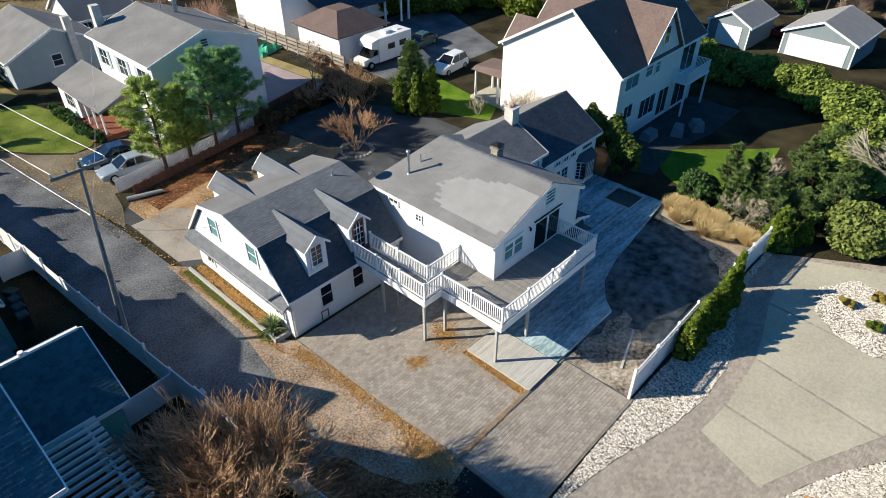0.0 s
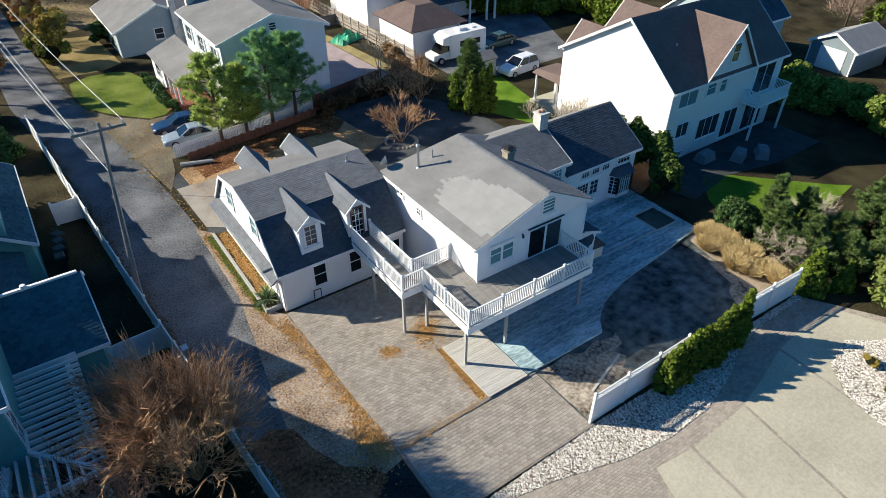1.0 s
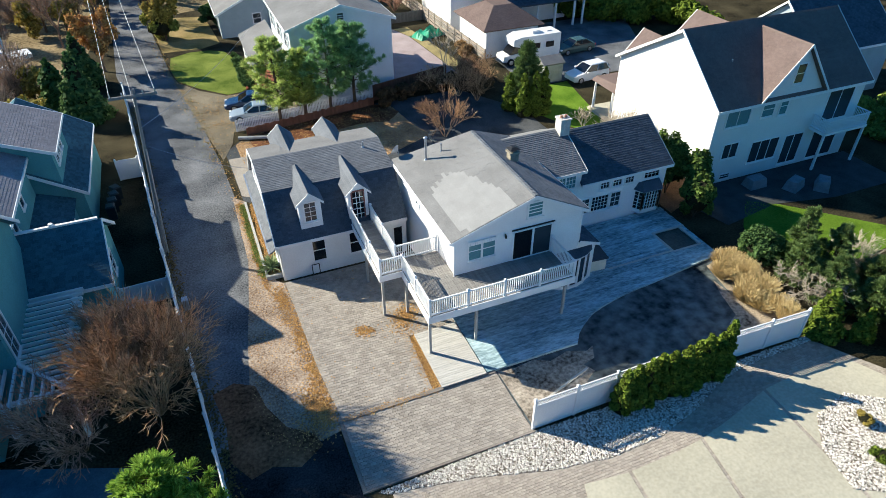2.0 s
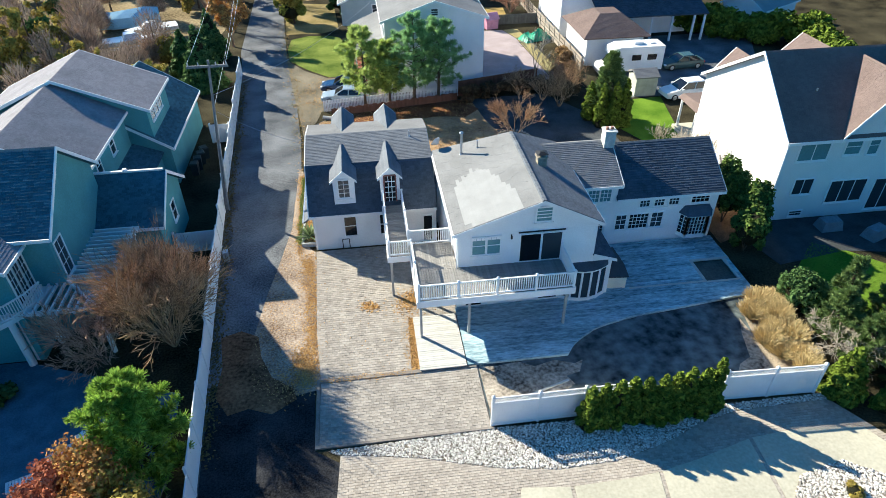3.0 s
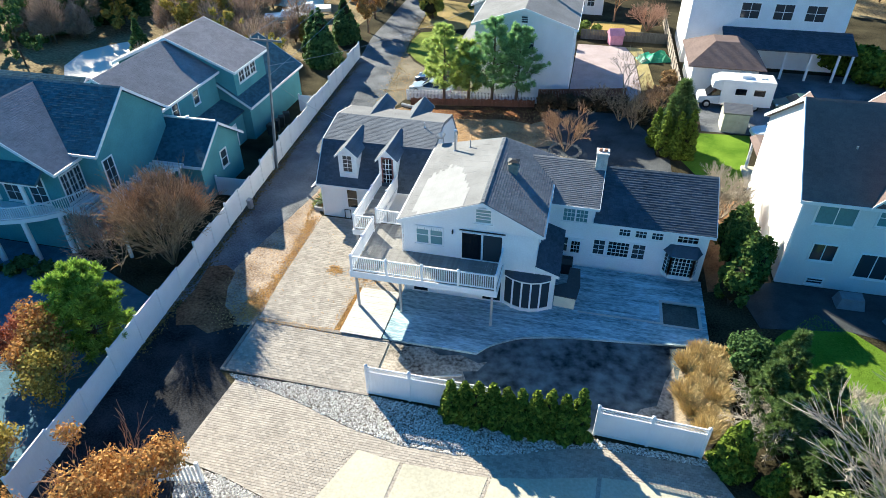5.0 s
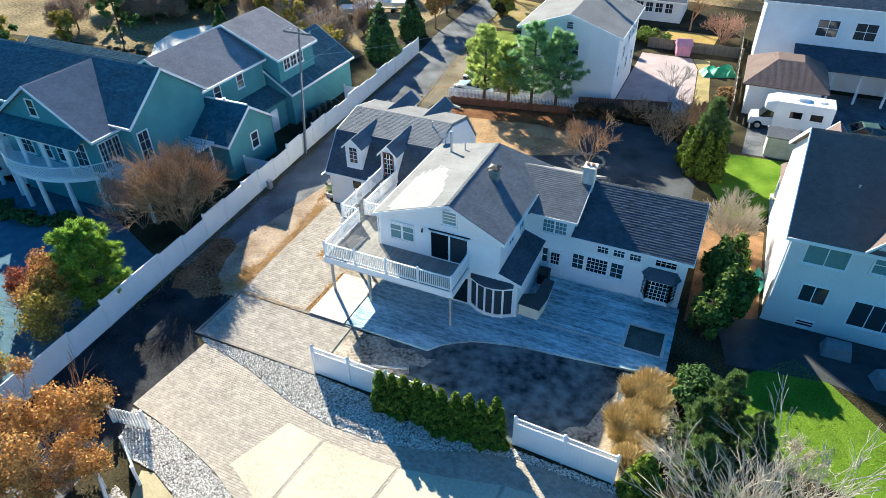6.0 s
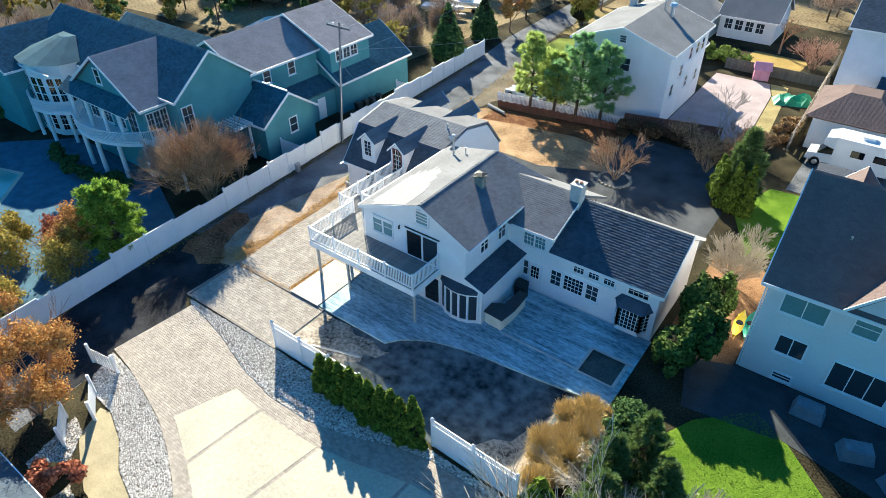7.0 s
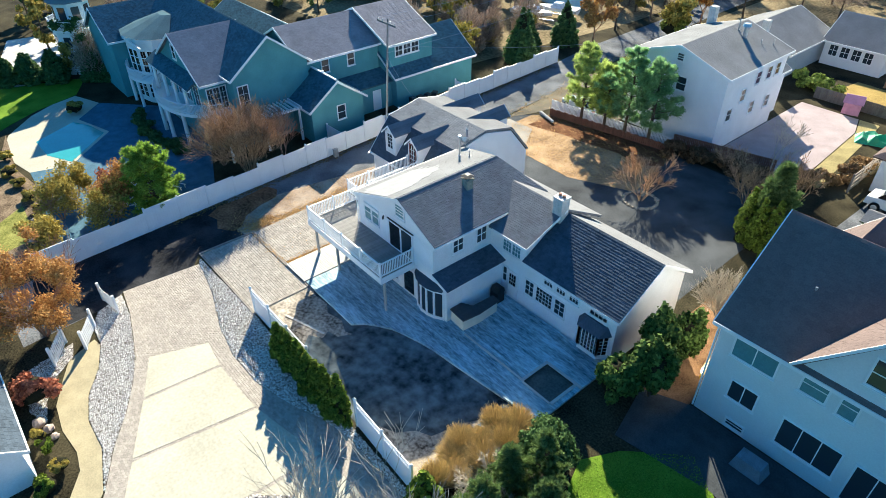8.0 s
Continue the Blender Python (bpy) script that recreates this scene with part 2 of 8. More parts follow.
def window(parent, axis, face, a0, a1, z0, z1, cols=2, rows=2, sill=True, out=-1, glass=None, name="window", frame_m=None, casing=0.09, label=""):
    """A framed window set proud of a wall: frame, bars, pane. axis as in gable_wall; out: side it faces."""
    glass, fm = glass or M_GLASS, frame_m or M_TRIM
    c = casing

    def b(u0, u1, d0, d1, w0, w1, bm=None):
        d0, d1 = sorted((face + out * d0, face + out * d1))
        return box(u0, u1, d0, d1, w0, w1, bm) if axis == "y" else box(d0, d1, u0, u1, w0, w1, bm)

    bm = b(a0 - c, a0, -0.03, 0.06, z0 - c, z1 + c)
    b(a1, a1 + c, -0.03, 0.06, z0 - c, z1 + c, bm)
    b(a0, a1, -0.03, 0.06, z1, z1 + c, bm)
    b(a0, a1, -0.03, 0.06, z0 - c, z0, bm)
    w = part(name, bm, fm, parent, label)
    part("pane", b(a0, a1, -0.02, 0.012, z0, z1), glass, w)
    if cols > 1 or rows > 1:
        bm = bmesh.new()
        s = 0.014 if cols * rows > 4 else 0.025
        for i in range(1, cols):
            u = a0 + (a1 - a0) * i / cols
            b(u - s, u + s, 0.012, 0.035, z0, z1, bm)
        for i in range(1, rows):
            u = z0 + (z1 - z0) * i / rows
            b(a0, a1, 0.012, 0.032, u - s, u + s, bm)
        part("glazing_bar", bm, fm, w)
    if sill:
        part("sill", b(a0 - c - 0.04, a1 + c + 0.04, 0.0, 0.11, z0 - c - 0.05, z0 - c), fm, w)
    return w


def railing(parent, p, q, z, height=1.05, posts=True, spacing=0.125, post_w=0.11, ends=(True, True), bays=None):
    """A white balustrade between two points at floor height z: posts, caps, rails, each baluster a part."""
    p, q = Vector((*p, z)), Vector((*q, z))
    L = (q - p).length
    d = (q - p) / L
    s = Vector((-d.y, d.x, 0))
    up = Vector((0, 0, 1))

    def bar(a, b, z0, z1, w, bm=None):
        c = [a - s * w, b - s * w, b + s * w, a + s * w]
        return hull([v + up * z0 for v in c], [v + up * z1 for v in c], bm)

    part("top_rail", bar(p, q, height - 0.06, height, 0.045), M_VINYL, parent)
    part("bottom_rail", bar(p, q, 0.08, 0.15, 0.035), M_VINYL, parent)
    n = max(1, int(L / spacing))
    base = None
    for i in range(n):
        c = p + d * (L * (i + 0.5) / n)
        if base is None:
            base = mesh_of("baluster", box(-0.02, 0.02, -0.02, 0.02, 0.15, height - 0.06), M_VINYL)
        ob = new("baluster", base)
        ob.parent = parent
        ob.matrix_basis = Matrix.Translation(c) @ pose(0, 0, 0, 0, 0, math.degrees(math.atan2(d.y, d.x)))
    if posts:
        k = bays or max(1, round(L / 2.4))
        for i in range(k + 1):
            if (i == 0 and not ends[0]) or (i == k and not ends[1]):
                continue
            c = p + d * (L * i / k)
            w = post_w / 2
            bm = box(c.x - w, c.x + w, c.y - w, c.y + w, z - 0.02, z + height + 0.06)
            po = part("post", bm, M_VINYL, parent)
            w += 0.025
            hb = hull([(c.x - w, c.y - w, z + height + 0.06), (c.x + w, c.y - w, z + height + 0.06), (c.x + w, c.y + w, z + height + 0.06), (c.x - w, c.y + w, z + height + 0.06)],
                      [(c.x - w / 3, c.y - w / 3, z + height + 0.13), (c.x + w / 3, c.y - w / 3, z + height + 0.13), (c.x + w / 3, c.y + w / 3, z + height + 0.13), (c.x - w / 3, c.y + w / 3, z + height + 0.13)])
            part("post_cap", hb, M_VINYL, po)


def boards(parent, x0, x1, y0, y1, z0, z1, material, width=0.14, along="x", seed=3, name="board", length=4.8):
    """Planks side by side with gaps; each is a part."""
    rng = random.Random(seed)
    lo, hi = (y0, y1) if along == "x" else (x0, x1)
    a0, a1 = (x0, x1) if along == "x" else (y0, y1)
    n = max(1, round((hi - lo) / width))
    w = (hi - lo) / n
    for i in range(n):
        c0, c1 = lo + i * w + 0.005, lo + (i + 1) * w - 0.005
        s = a0
        e = a0 + length * rng.uniform(0.4, 1.0)
        while s < a1 - 0.01:
            e = min(e, a1)
            if a1 - e < 0.6:
                e = a1
            dz = rng.uniform(-0.004, 0.004)
            bm = box(s, e - 0.004, c0, c1, z0, z1 + dz) if along == "x" else box(c0, c1, s, e - 0.004, z0, z1 + dz)
            part(name, bm, material, parent)
            s, e = e, e + length


# ---- ground ----
def sheet(name, pts, z, material, label, category="ground"):
    return solo(name, slab(pts, z - 0.05, z), material, label, category, "structure")


def inside(x, y, poly):
    c = False
    for (x0, y0), (x1, y1) in zip(poly, poly[1:] + poly[:1]):
        if (y0 > y) != (y1 > y) and x < (x1 - x0) * (y - y0) / (y1 - y0) + x0:
            c = not c
    return c


R = 1500
solo("ground", slab([(-R, -R), (R, -R), (R, R), (-R, R)], -0.5, 0.0), M_GROUND, "brown winter soil with thin patchy grass", "ground", "structure")
LANE_R = [(-11.4, -3), (-11.4, 1), (-10.8, 4.0), (-10.0, 10), (-10.0, 18), (-10.3, 24), (-11.4, 35), (-13.0, 47), (-15.0, 70), (-16.5, 110)]
LANE_L = [(-12.6, -21), (-13.6, -8), (-14.6, 4), (-15.4, 15), (-17.2, 40), (-18.3, 48), (-19.0, 70), (-20.5, 110)]
sheet("road", [(-6.0, -21), (-6.6, -15.6), (-7.4, -14.6), (-6.9, -9.9), (-8.2, -9.0), (-8.4, -4.8)] + LANE_R + LANE_L[::-1], 0.012, M_ASPHALT, "worn grey asphalt lane with loose grit", "road")
sheet("lower_road", [(-6.2, -20), (-6.6, -15.6), (-7.4, -14.6), (-6.9, -9.9), (-8.2, -9.0), (-8.3, -5.3), (-10.2, -5.6), (-11.8, -4.6), (-13.7, -4.2), (-13.5, -8), (-12.7, -19)], 0.018, M_SHADEASPHALT, "darker asphalt at the lane end, deepened by shade in its colour", "road")
LITTER = [(-11.6, -4.5), (-10.0, -5.6), (-8.0, -5.2), (-7.9, -1), (-8.5, 6.8), (-9.0, 7.4), (-9.4, 17.5), (-10.2, 18.5), (-10.3, 10), (-11.0, 5.2), (-11.4, 3), (-11.9, -1)]
sheet("leaf_strip", LITTER, 0.02, M_STRIP, "strip of brown leaf litter and dry grass", "leaf litter")
MULCH2 = [(-3.1, 1.8), (-2.7, 1.8), (-2.6, -5.0), (-3.4, -5.0), (-3.6, -2)]
sheet("leaf_border", MULCH2, 0.026, M_MULCH, "narrow border of dry grass and leaves", "leaf litter")
sheet("yard", [(0.3, -4.5), (0.3, -8.6), (17.4, -8.8), (19.0, -6), (19.0, -1.0), (11, -1.0), (0.3, -3)], 0.016, M_YARD, "bare brown back yard soil, toned dark blue for the house's shade", "yard")
sheet("yard_edge", [(15.6, -8.6), (17.4, -8.8), (19.0, -6), (19.0, -1.3), (16.8, -1.9), (16.2, -5)], 0.024, M_SAND, "dry sandy edge of the yard", "ground")
sheet("back_yard", [(-9.5, 17.6), (-9.8, 26), (-7, 29.2), (3, 30.6), (13.6, 30.6), (17.3, 24), (17.5, 12), (-0.4, 9.9)], 0.014, mat("dark_gravel", (0.045, 0.05, 0.056), 1.0, 0.4, 0.35, 14, 0.4, tint=(0.085, 0.09, 0.095)), "dark worn gravel yard behind the house", "yard")
BANK = [(-8.5, 20.5), (-8.8, 27), (-7, 29), (6, 29.8), (6.6, 25), (7.4, 22.4), (2, 20)]
sheet("leafy_bank", BANK, 0.022, mat("bank_litter", (0.17, 0.1, 0.055), 1.0, 0.45, 0.45, 7, 0.7, tint=(0.42, 0.29, 0.17)), "orange-brown fallen leaves on the bank", "leaf litter")
sheet("rust_bank", [(-7.4, 25.0), (-4.0, 25.9), (-0.9, 26.3), (2.2, 26.9), (4.9, 26.4), (6.4, 28.0), (4.8, 30.4), (-1.4, 29.4), (-7.6, 28.3)], 0.027, mat("dark_rust_litter", (0.085, 0.035, 0.018), 1.0, 0.45, 0.6, 9, 0.7, tint=(0.16, 0.075, 0.04)), "dark rust-brown leaf bank below the picket fence", "leaf litter")
sheet("apron", [(-9.7, 24.6), (-6.5, 24.6), (-4.7, 21.8), (-4.6, 17.4), (-8.2, 17.4), (-9.5, 18.4)], 0.03, mat("pale_gravel", (0.33, 0.3, 0.26), 1.0, 0.3, 0.6, 22, 0.5), "pale gravel apron by the garage", "paving")
sheet("side_lawn", [(21.2, -1.4), (22.2, 0.6), (24.8, 3.3), (26.7, 1.9), (31.6, -3.2), (33, -4.4), (27, -5.2), (22.8, -4.2), (21.8, -3.0)], 0.02, M_LAWN, "bright mown green lawn", "lawn")
sheet("far_lawn", [(17.9, 22.8), (19.5, 27.8), (24.8, 28.2), (22.8, 18.2), (20.4, 17)], 0.02, M_LAWN, "small green lawn beside the drive", "lawn")
sheet("lane_lawn", [(-12.4, 43.9), (-12.9, 48), (-12.65, 51.4), (-10.66, 52.5), (-8.4, 52.4), (-6.8, 51.4), (-5.7, 47), (-5.3, 43), (-5.5, 39.8), (-6.6, 38.6), (-8, 38.4), (-10.4, 41)], 0.02, mat("patchy_lawn", (0.06, 0.115, 0.012), 1.0, 0.35, 0.35, 10, 0.7, tint=(0.17, 0.2, 0.045)), "green front lawn beside the lane", "lawn")
sheet("garden_path", [(-5.4, 38.5), (-3.6, 38.3), (-2.9, 44.5), (-3.9, 45), (-5.0, 40.5)], 0.028, M_CONC, "curved pale garden path", "path")
sheet("pink_drive", [(7.8, 33.0), (15.4, 34.4), (14.6, 47.8), (13.6, 51.2), (7.8, 51.2)], 0.018, mat("pinkish_gravel", (0.36, 0.3, 0.3), 1, 0.2, 0.6, 20, 0.4), "pinkish gravel forecourt", "drive")
sheet("dry_strip", [(13.7, 51.2), (14.7, 47.8), (15.5, 34.4), (17.0, 34.6), (16.0, 47.6), (15.6, 51.2)], 0.02, mat("straw_grass", (0.3, 0.25, 0.12), 1.0, 0.35, 0.6, 9, 0.6), "strip of straw-coloured grass by the forecourt", "grass")
sheet("dry_garden", [(8.6, 55.0), (15.4, 56.0), (15.8, 61.0), (9.4, 61.5)], 0.02, mat("golden_grass", (0.32, 0.23, 0.08), 1.0, 0.4, 0.5, 7, 0.7), "golden dry grass in the far garden", "grass")
sheet("neighbour_drive", [(20.5, 28.4), (36, 28.6), (44, 46), (21, 46)], 0.016, M_ASPHALT, "dark asphalt drive", "drive")
sheet("neighbour_terrace", [(20.4, 4.9), (21.4, 1.2), (26.5, 2.0), (31.5, 1.0), (38, 1.0), (38, 6.0), (23, 6.0)], 0.024, mat("dark_stone_terrace", (0.06, 0.066, 0.07), 0.9, 0.3, 1, 15, 0.4), "dark stone terrace", "terrace")
sheet("leafy_side", [(18.7, 4.0), (22.8, 5.5), (22.8, 16), (18.7, 16)], 0.02, mat("rusty_litter", (0.13, 0.07, 0.035), 1.0, 0.4, 0.8, 16, 0.7, tint=(0.24, 0.14, 0.075)), "orange-brown leaf litter between the houses", "leaf litter")
POOLD = [(-45.1, -7.4), (-44.2, -10), (-42.5, -12.4), (-39, -15.2), (-35, -16.6), (-29.5, -15.4), (-28.6, -12.2), (-33.5, -7.4), (-38.4, -8.9), (-41.4, -6.0)]
sheet("pool_terrace", POOLD, 0.02, M_CONC, "pale concrete pool terrace", "terrace")
sheet("pool_water", [(-35.7, -13.5), (-32, -13.4), (-29.2, -12.0), (-33.5, -7.9), (-36, -8.4), (-38.1, -9.5)], 0.03, mat("pool_water", (0.05, 0.28, 0.27), 0.08, 0.1, 0.6, 6, 0.1, spec=0.5), "turquoise swimming pool water", "pool")
# The dark blue of this paving is the terrace's shadow held in colour.
sheet("shade_blue_terrace", [(-41.4, -6.0), (-38.4, -8.9), (-33.5, -7.4), (-28.6, -12.2), (-29.5, -15.4), (-27, -15.5), (-22, -17), (-14.6, -17), (-15.2, -4.5), (-24, -1.0), (-36, -1.0)], 0.024, mat("shade_blue_paving", (0.075, 0.145, 0.2), 0.8, 0.3, 1.2, 15, 0.4), "terrace behind the lane fence, coloured dark blue for shadow", "terrace")
M_FIELD = mat("winter_field", (0.1, 0.075, 0.04), 1.0, 0.4, 0.12, 3, 0.8, tint=(0.24, 0.19, 0.11))
for pts in ([(-95, 24), (-24, 30), (-21, 60), (-22, 150), (-95, 150)], [(-14, 68), (3, 72.5), (3, 150), (-15, 150)], [(3, 77), (80, 66), (90, 150), (3, 150)]):
    sheet("field", pts, 0.008, M_FIELD, "tan winter grass and fallen leaves", "ground")
sheet("parking_dirt", [(-10.1, 24.6), (-9.0, 27.4), (-8.6, 29.6), (-3.5, 30.4), (-2.2, 33.0), (-2.4, 37.4), (-5.6, 38.2), (-8.2, 38.2), (-10.6, 40.6), (-12.4, 43.6), (-13.2, 47.6), (-11.7, 36.0)], 0.016, mat("trodden_verge", (0.12, 0.105, 0.08), 1.0, 0.4, 0.35, 8, 0.6, tint=(0.19, 0.165, 0.12)), "trodden tan dirt and grass by the cars", "ground")
sheet("dry_lawn", [(-13.4, 53.5), (-9, 53.4), (-6.9, 54.6), (-7.6, 66), (-14.4, 68)], 0.018, mat("dry_winter_lawn", (0.17, 0.15, 0.05), 1.0, 0.35, 0.4, 14, 0.8, tint=(0.28, 0.21, 0.1)), "dry tan winter lawn", "lawn")
M_DIRT = mat("stained_dirt", (0.1, 0.08, 0.065), 1.0, 0.5, 0.6, 5, 0.6, tint=(0.34, 0.3, 0.25))
sheet("yard_dirt", [(0.45, -8.6), (0.4, -4.7), (1.4, -4.9), (2.6, -4.75), (3.4, -5.2), (4.6, -4.9), (5.6, -5.3), (6.1, -5.1), (5.7, -5.9), (4.9, -6.1), (5.2, -6.7), (4.4, -7.2), (5.0, -7.9), (4.6, -8.6)], 0.022, M_DIRT, "bare stained sandy dirt in the yard corner", "ground")
sheet("yard_dirt", [(12.6, -8.7), (12.9, -7.9), (13.8, -7.5), (14.4, -6.6), (15.2, -6.2), (15.7, -4.4), (16.2, -3.2), (16.6, -8.6)], 0.02, M_DIRT, "worn sandy dirt along the yard edge", "ground")
sheet("rust_stain", [(-13.7, -0.6), (-12.6, -0.2), (-11.6, -0.8), (-11.3, -2.4), (-10.6, -4.0), (-9.4, -5.0), (-9.2, -5.7), (-10.4, -6.5), (-11.6, -6.0), (-12.6, -6.3), (-13.4, -5.0), (-13.3, -3.0)], 0.024, mat("rusty_grit", (0.1, 0.045, 0.022), 1.0, 0.5, 0.5, 6, 0.6, tint=(0.2, 0.11, 0.06)), "rust-brown leaf stain across the lane", "leaf litter")
sheet("pool_lawn", [(-38.5, -18), (-41.5, -14.6), (-43.6, -11.6), (-45.4, -7.2), (-50, -5), (-53, -14), (-44, -21)], 0.022, M_LAWN, "green lawn beside the pool", "lawn")
sheet("garden_bed", [(-39.3, -15.4), (-31, -16.2), (-26.4, -15.5), (-17.6, -16.6), (-13.9, -18.6), (-16.2, -20.3), (-28.7, -18.4)], 0.026, mat("shredded_mulch", (0.07, 0.045, 0.028), 1.0, 0.5, 0.8, 9, 0.7, tint=(0.2, 0.15, 0.1)), "brown mulched garden bed beside the pool", "garden bed")
sheet("garden_grass", [(-23.9, -17.2), (-18.2, -17.5), (-17.5, -20.0), (-21.9, -19.6)], 0.03, mat("dry_green_grass", (0.1, 0.12, 0.02), 1.0, 0.4, 0.6, 9, 0.7, tint=(0.24, 0.23, 0.07)), "patch of dry green grass", "lawn")
sheet("neighbour_paving", [(-49.5, -12.0), (-54, -14), (-71, -9), (-70, -3.5), (-60, -4.5), (-54.5, -7.5)], 0.02, mat("weathered_pale_paving", (0.5, 0.47, 0.44), 0.9, 0.3, 0.4, 4, 0.3), "pale weathered paving beyond the evergreens", "paving")
sheet("pale_drive", [(-46.5, 22), (-47.6, 27.3), (-50.2, 30.5), (-51.4, 35.2), (-49.6, 38.4), (-47.7, 40.5), (-45.2, 37.0), (-44.8, 33.6), (-42.0, 28.2), (-42.5, 22)], 0.018, mat("bright_drive", (0.7, 0.66, 0.6), 0.9, 0.1, 0.5, 15, 0.2), "very pale concrete drive", "drive")

# ---- court in front ----
GRAVEL = [(-7.6, -9.1), (-3.3, -9.0), (0.3, -8.85), (4, -9.0), (12, -9.05), (17.5, -9.1), (17.6, -9.5), (14, -9.5), (12.4, -9.55), (10.4, -10.0), (8.5, -10.8), (5.9, -11.45), (3.0, -11.55), (0, -11.05), (-3.2, -10.1), (-5.7, -9.6), (-7.1, -9.4)]
COURT = [(-7.4, -14.6), (-7.0, -9.42), (-5.7, -9.62), (-3.2, -10.12), (0, -11.07), (3.0, -11.57), (5.9, -11.47), (8.5, -10.82), (10.4, -10.02), (12.4, -9.57), (14, -9.52), (17.6, -9.52), (24, -20), (16, -30), (7, -28), (9, -21.3), (7.4, -20.3), (5, -19.1), (3.2, -17.9), (1.3, -16.9), (-0.6, -16.1), (-2.4, -15.6), (-4.8, -15.0)]
sheet("pavement", COURT, 0.02, M_JOINT, "paved court with tan pavers", "pavement")
sheet("gravel_bed", GRAVEL, 0.03, M_BEDSAND, "bed of pale gravel along the fence", "gravel bed")
CONCS = [[(-0.15, -15.45), (1.0, -12.25), (3.17, -12.5), (2.76, -16.8)], [(2.95, -16.9), (3.36, -12.5), (6.2, -12.45), (7.38, -12.33), (6.4, -18.65)],
         [(6.6, -18.75), (7.58, -12.3), (9.4, -11.95), (12.35, -11.2), (11.78, -21.5)], [(11.98, -21.6), (12.55, -11.15), (15.4, -10.95), (18.2, -11.3), (22.5, -20), (16, -28)]]
ISLE = [(13.6, -13.4), (16, -12.9), (18.3, -14.4), (18.0, -17.4), (14, -18.2), (11.8, -17.0), (12.2, -15.0)]
for i, c in enumerate(CONCS):
    sheet("concrete_slab", c, 0.05, M_CONC, "pale tan concrete drive panel", "drive panel")
sheet("gravel_island", ISLE, 0.056, M_BEDSAND, "rounded bed of white gravel", "gravel bed")
GRAVEL2 = [(-7.2, -14.8), (-4.8, -15.05), (-2.4, -15.65), (-0.6, -16.15), (1.3, -16.95), (3.2, -17.95), (5, -19.15), (7.4, -20.35), (4.7, -19.6), (2.4, -19.6), (0.5, -19.05), (-1.2, -18.0), (-3.2, -17.3), (-5.0, -17.2), (-6.3, -16.6)]
sheet("gravel_border", GRAVEL2, 0.03, M_BEDSAND, "curved border of white gravel", "gravel bed")
GRAVEL3 = [(-4.4, -18.6), (-3.2, -18.9), (-2.2, -20.0), (-0.5, -21.0), (1.2, -21.4), (-0.2, -21.9), (-3.6, -21.6)]
sheet("gravel_patch", GRAVEL3, 0.03, M_BEDSAND, "patch of white gravel beside the walk", "gravel bed")
sheet("garden_walk", [(-3.9, -17.5), (-3.2, -17.35), (-1.2, -18.05), (0.5, -19.1), (2.4, -19.65), (4.7, -19.65), (7.4, -20.4), (8.6, -21.4), (6.8, -21.8), (5.4, -20.9), (4.1, -20.7), (2.2, -20.9), (0.2, -20.7), (-1.8, -19.8), (-3.0, -19.2)], 0.034, mat("tan_gravel_walk", (0.36, 0.31, 0.2), 1, 0.2, 1.0, 15, 0.4), "curved tan garden walk", "path")
PAVE1 = [(-8.0, -4.62), (-3.2, -4.62), (-3.0, -0.5), (-0.1, -0.5), (-0.1, 6.9), (-8.5, 6.9), (-8.3, -1)]
PAVE2 = [(-8.0, -8.8), (0.3, -8.8), (0.3, -4.85), (-8.0, -4.85)]
sheet("paver_bed", [(-8.05, -8.85), (0.35, -8.85), (0.35, -4.4), (-0.05, -4.4), (-0.05, 6.95), (-8.6, 6.95), (-8.35, -1), (-8.05, -4.6)], 0.022, M_JOINT, "sandy bed of the paved drive", "paving")
kerb = thing("kerb", "grey stone kerb edging the paved drive", "kerb")
for pts in ([(-8.2, -4.85), (0.3, -4.85), (0.3, -4.62), (-8.2, -4.62)], [(-8.2, -8.95), (0.4, -8.95), (0.4, -8.82), (-8.2, -8.82)], [(-8.2, -8.82), (-8.02, -8.82), (-8.02, -4.85), (-8.2, -4.85)]):
    part("kerb_stone", slab(pts, 0, 0.1), M_JOINT, kerb)

# ---- main house ----
house = thing("house", "white two-storey house with grey shingle roof", "house")
XR, EZ, RX, RZ = 7.95, 5.45, 4.72, 7.2
fw = part("front_wall", gable_wall("y", 0.0, 0.2, 0.0, XR, 0, EZ, RX, RZ - 0.12), M_SIDING, house)
part("back_wall", box(0, XR, 9.3, 9.5, 0, EZ), M_SIDING, house)
part("left_wall", box(0.0, 0.2, 0.2, 9.3, 0, EZ), M_SIDING, house)
part("right_wall", box(XR - 0.2, XR, 0.2, 9.3, 0, EZ), M_SIDING, house)
# lapped siding boards on the front gable and the left wall
for k in range(25):
    z = 0.12 + k * 0.215
    xa, xb = 0.09, XR - 0.09
    if z > 5.2:
        xa, xb = 0.1 + (z - 5.2) * 2.72, XR - 0.1 - (z - 5.2) * 1.86
    q = [(xa, 0.0, z), (xb, 0.0, z), (xb, 0.0, z + 0.212), (xa, 0.0, z + 0.212)]
    if k < 24:
        part("siding_board", hull(q, [(q[0][0], -0.018, z), (q[1][0], -0.018, z), (q[2][0], -0.004, z + 0.212), (q[3][0], -0.004, z + 0.212)]), M_SIDING, fw)
for x in (0.0, XR):
    part("corner_board", box(x - 0.05 if x else -0.03, x + 0.03 if x else 0.09, -0.035, 0.1, 0, EZ), M_TRIM, house)
EL, ER, YF, YB = -0.28, 8.26, -0.14, 9.8
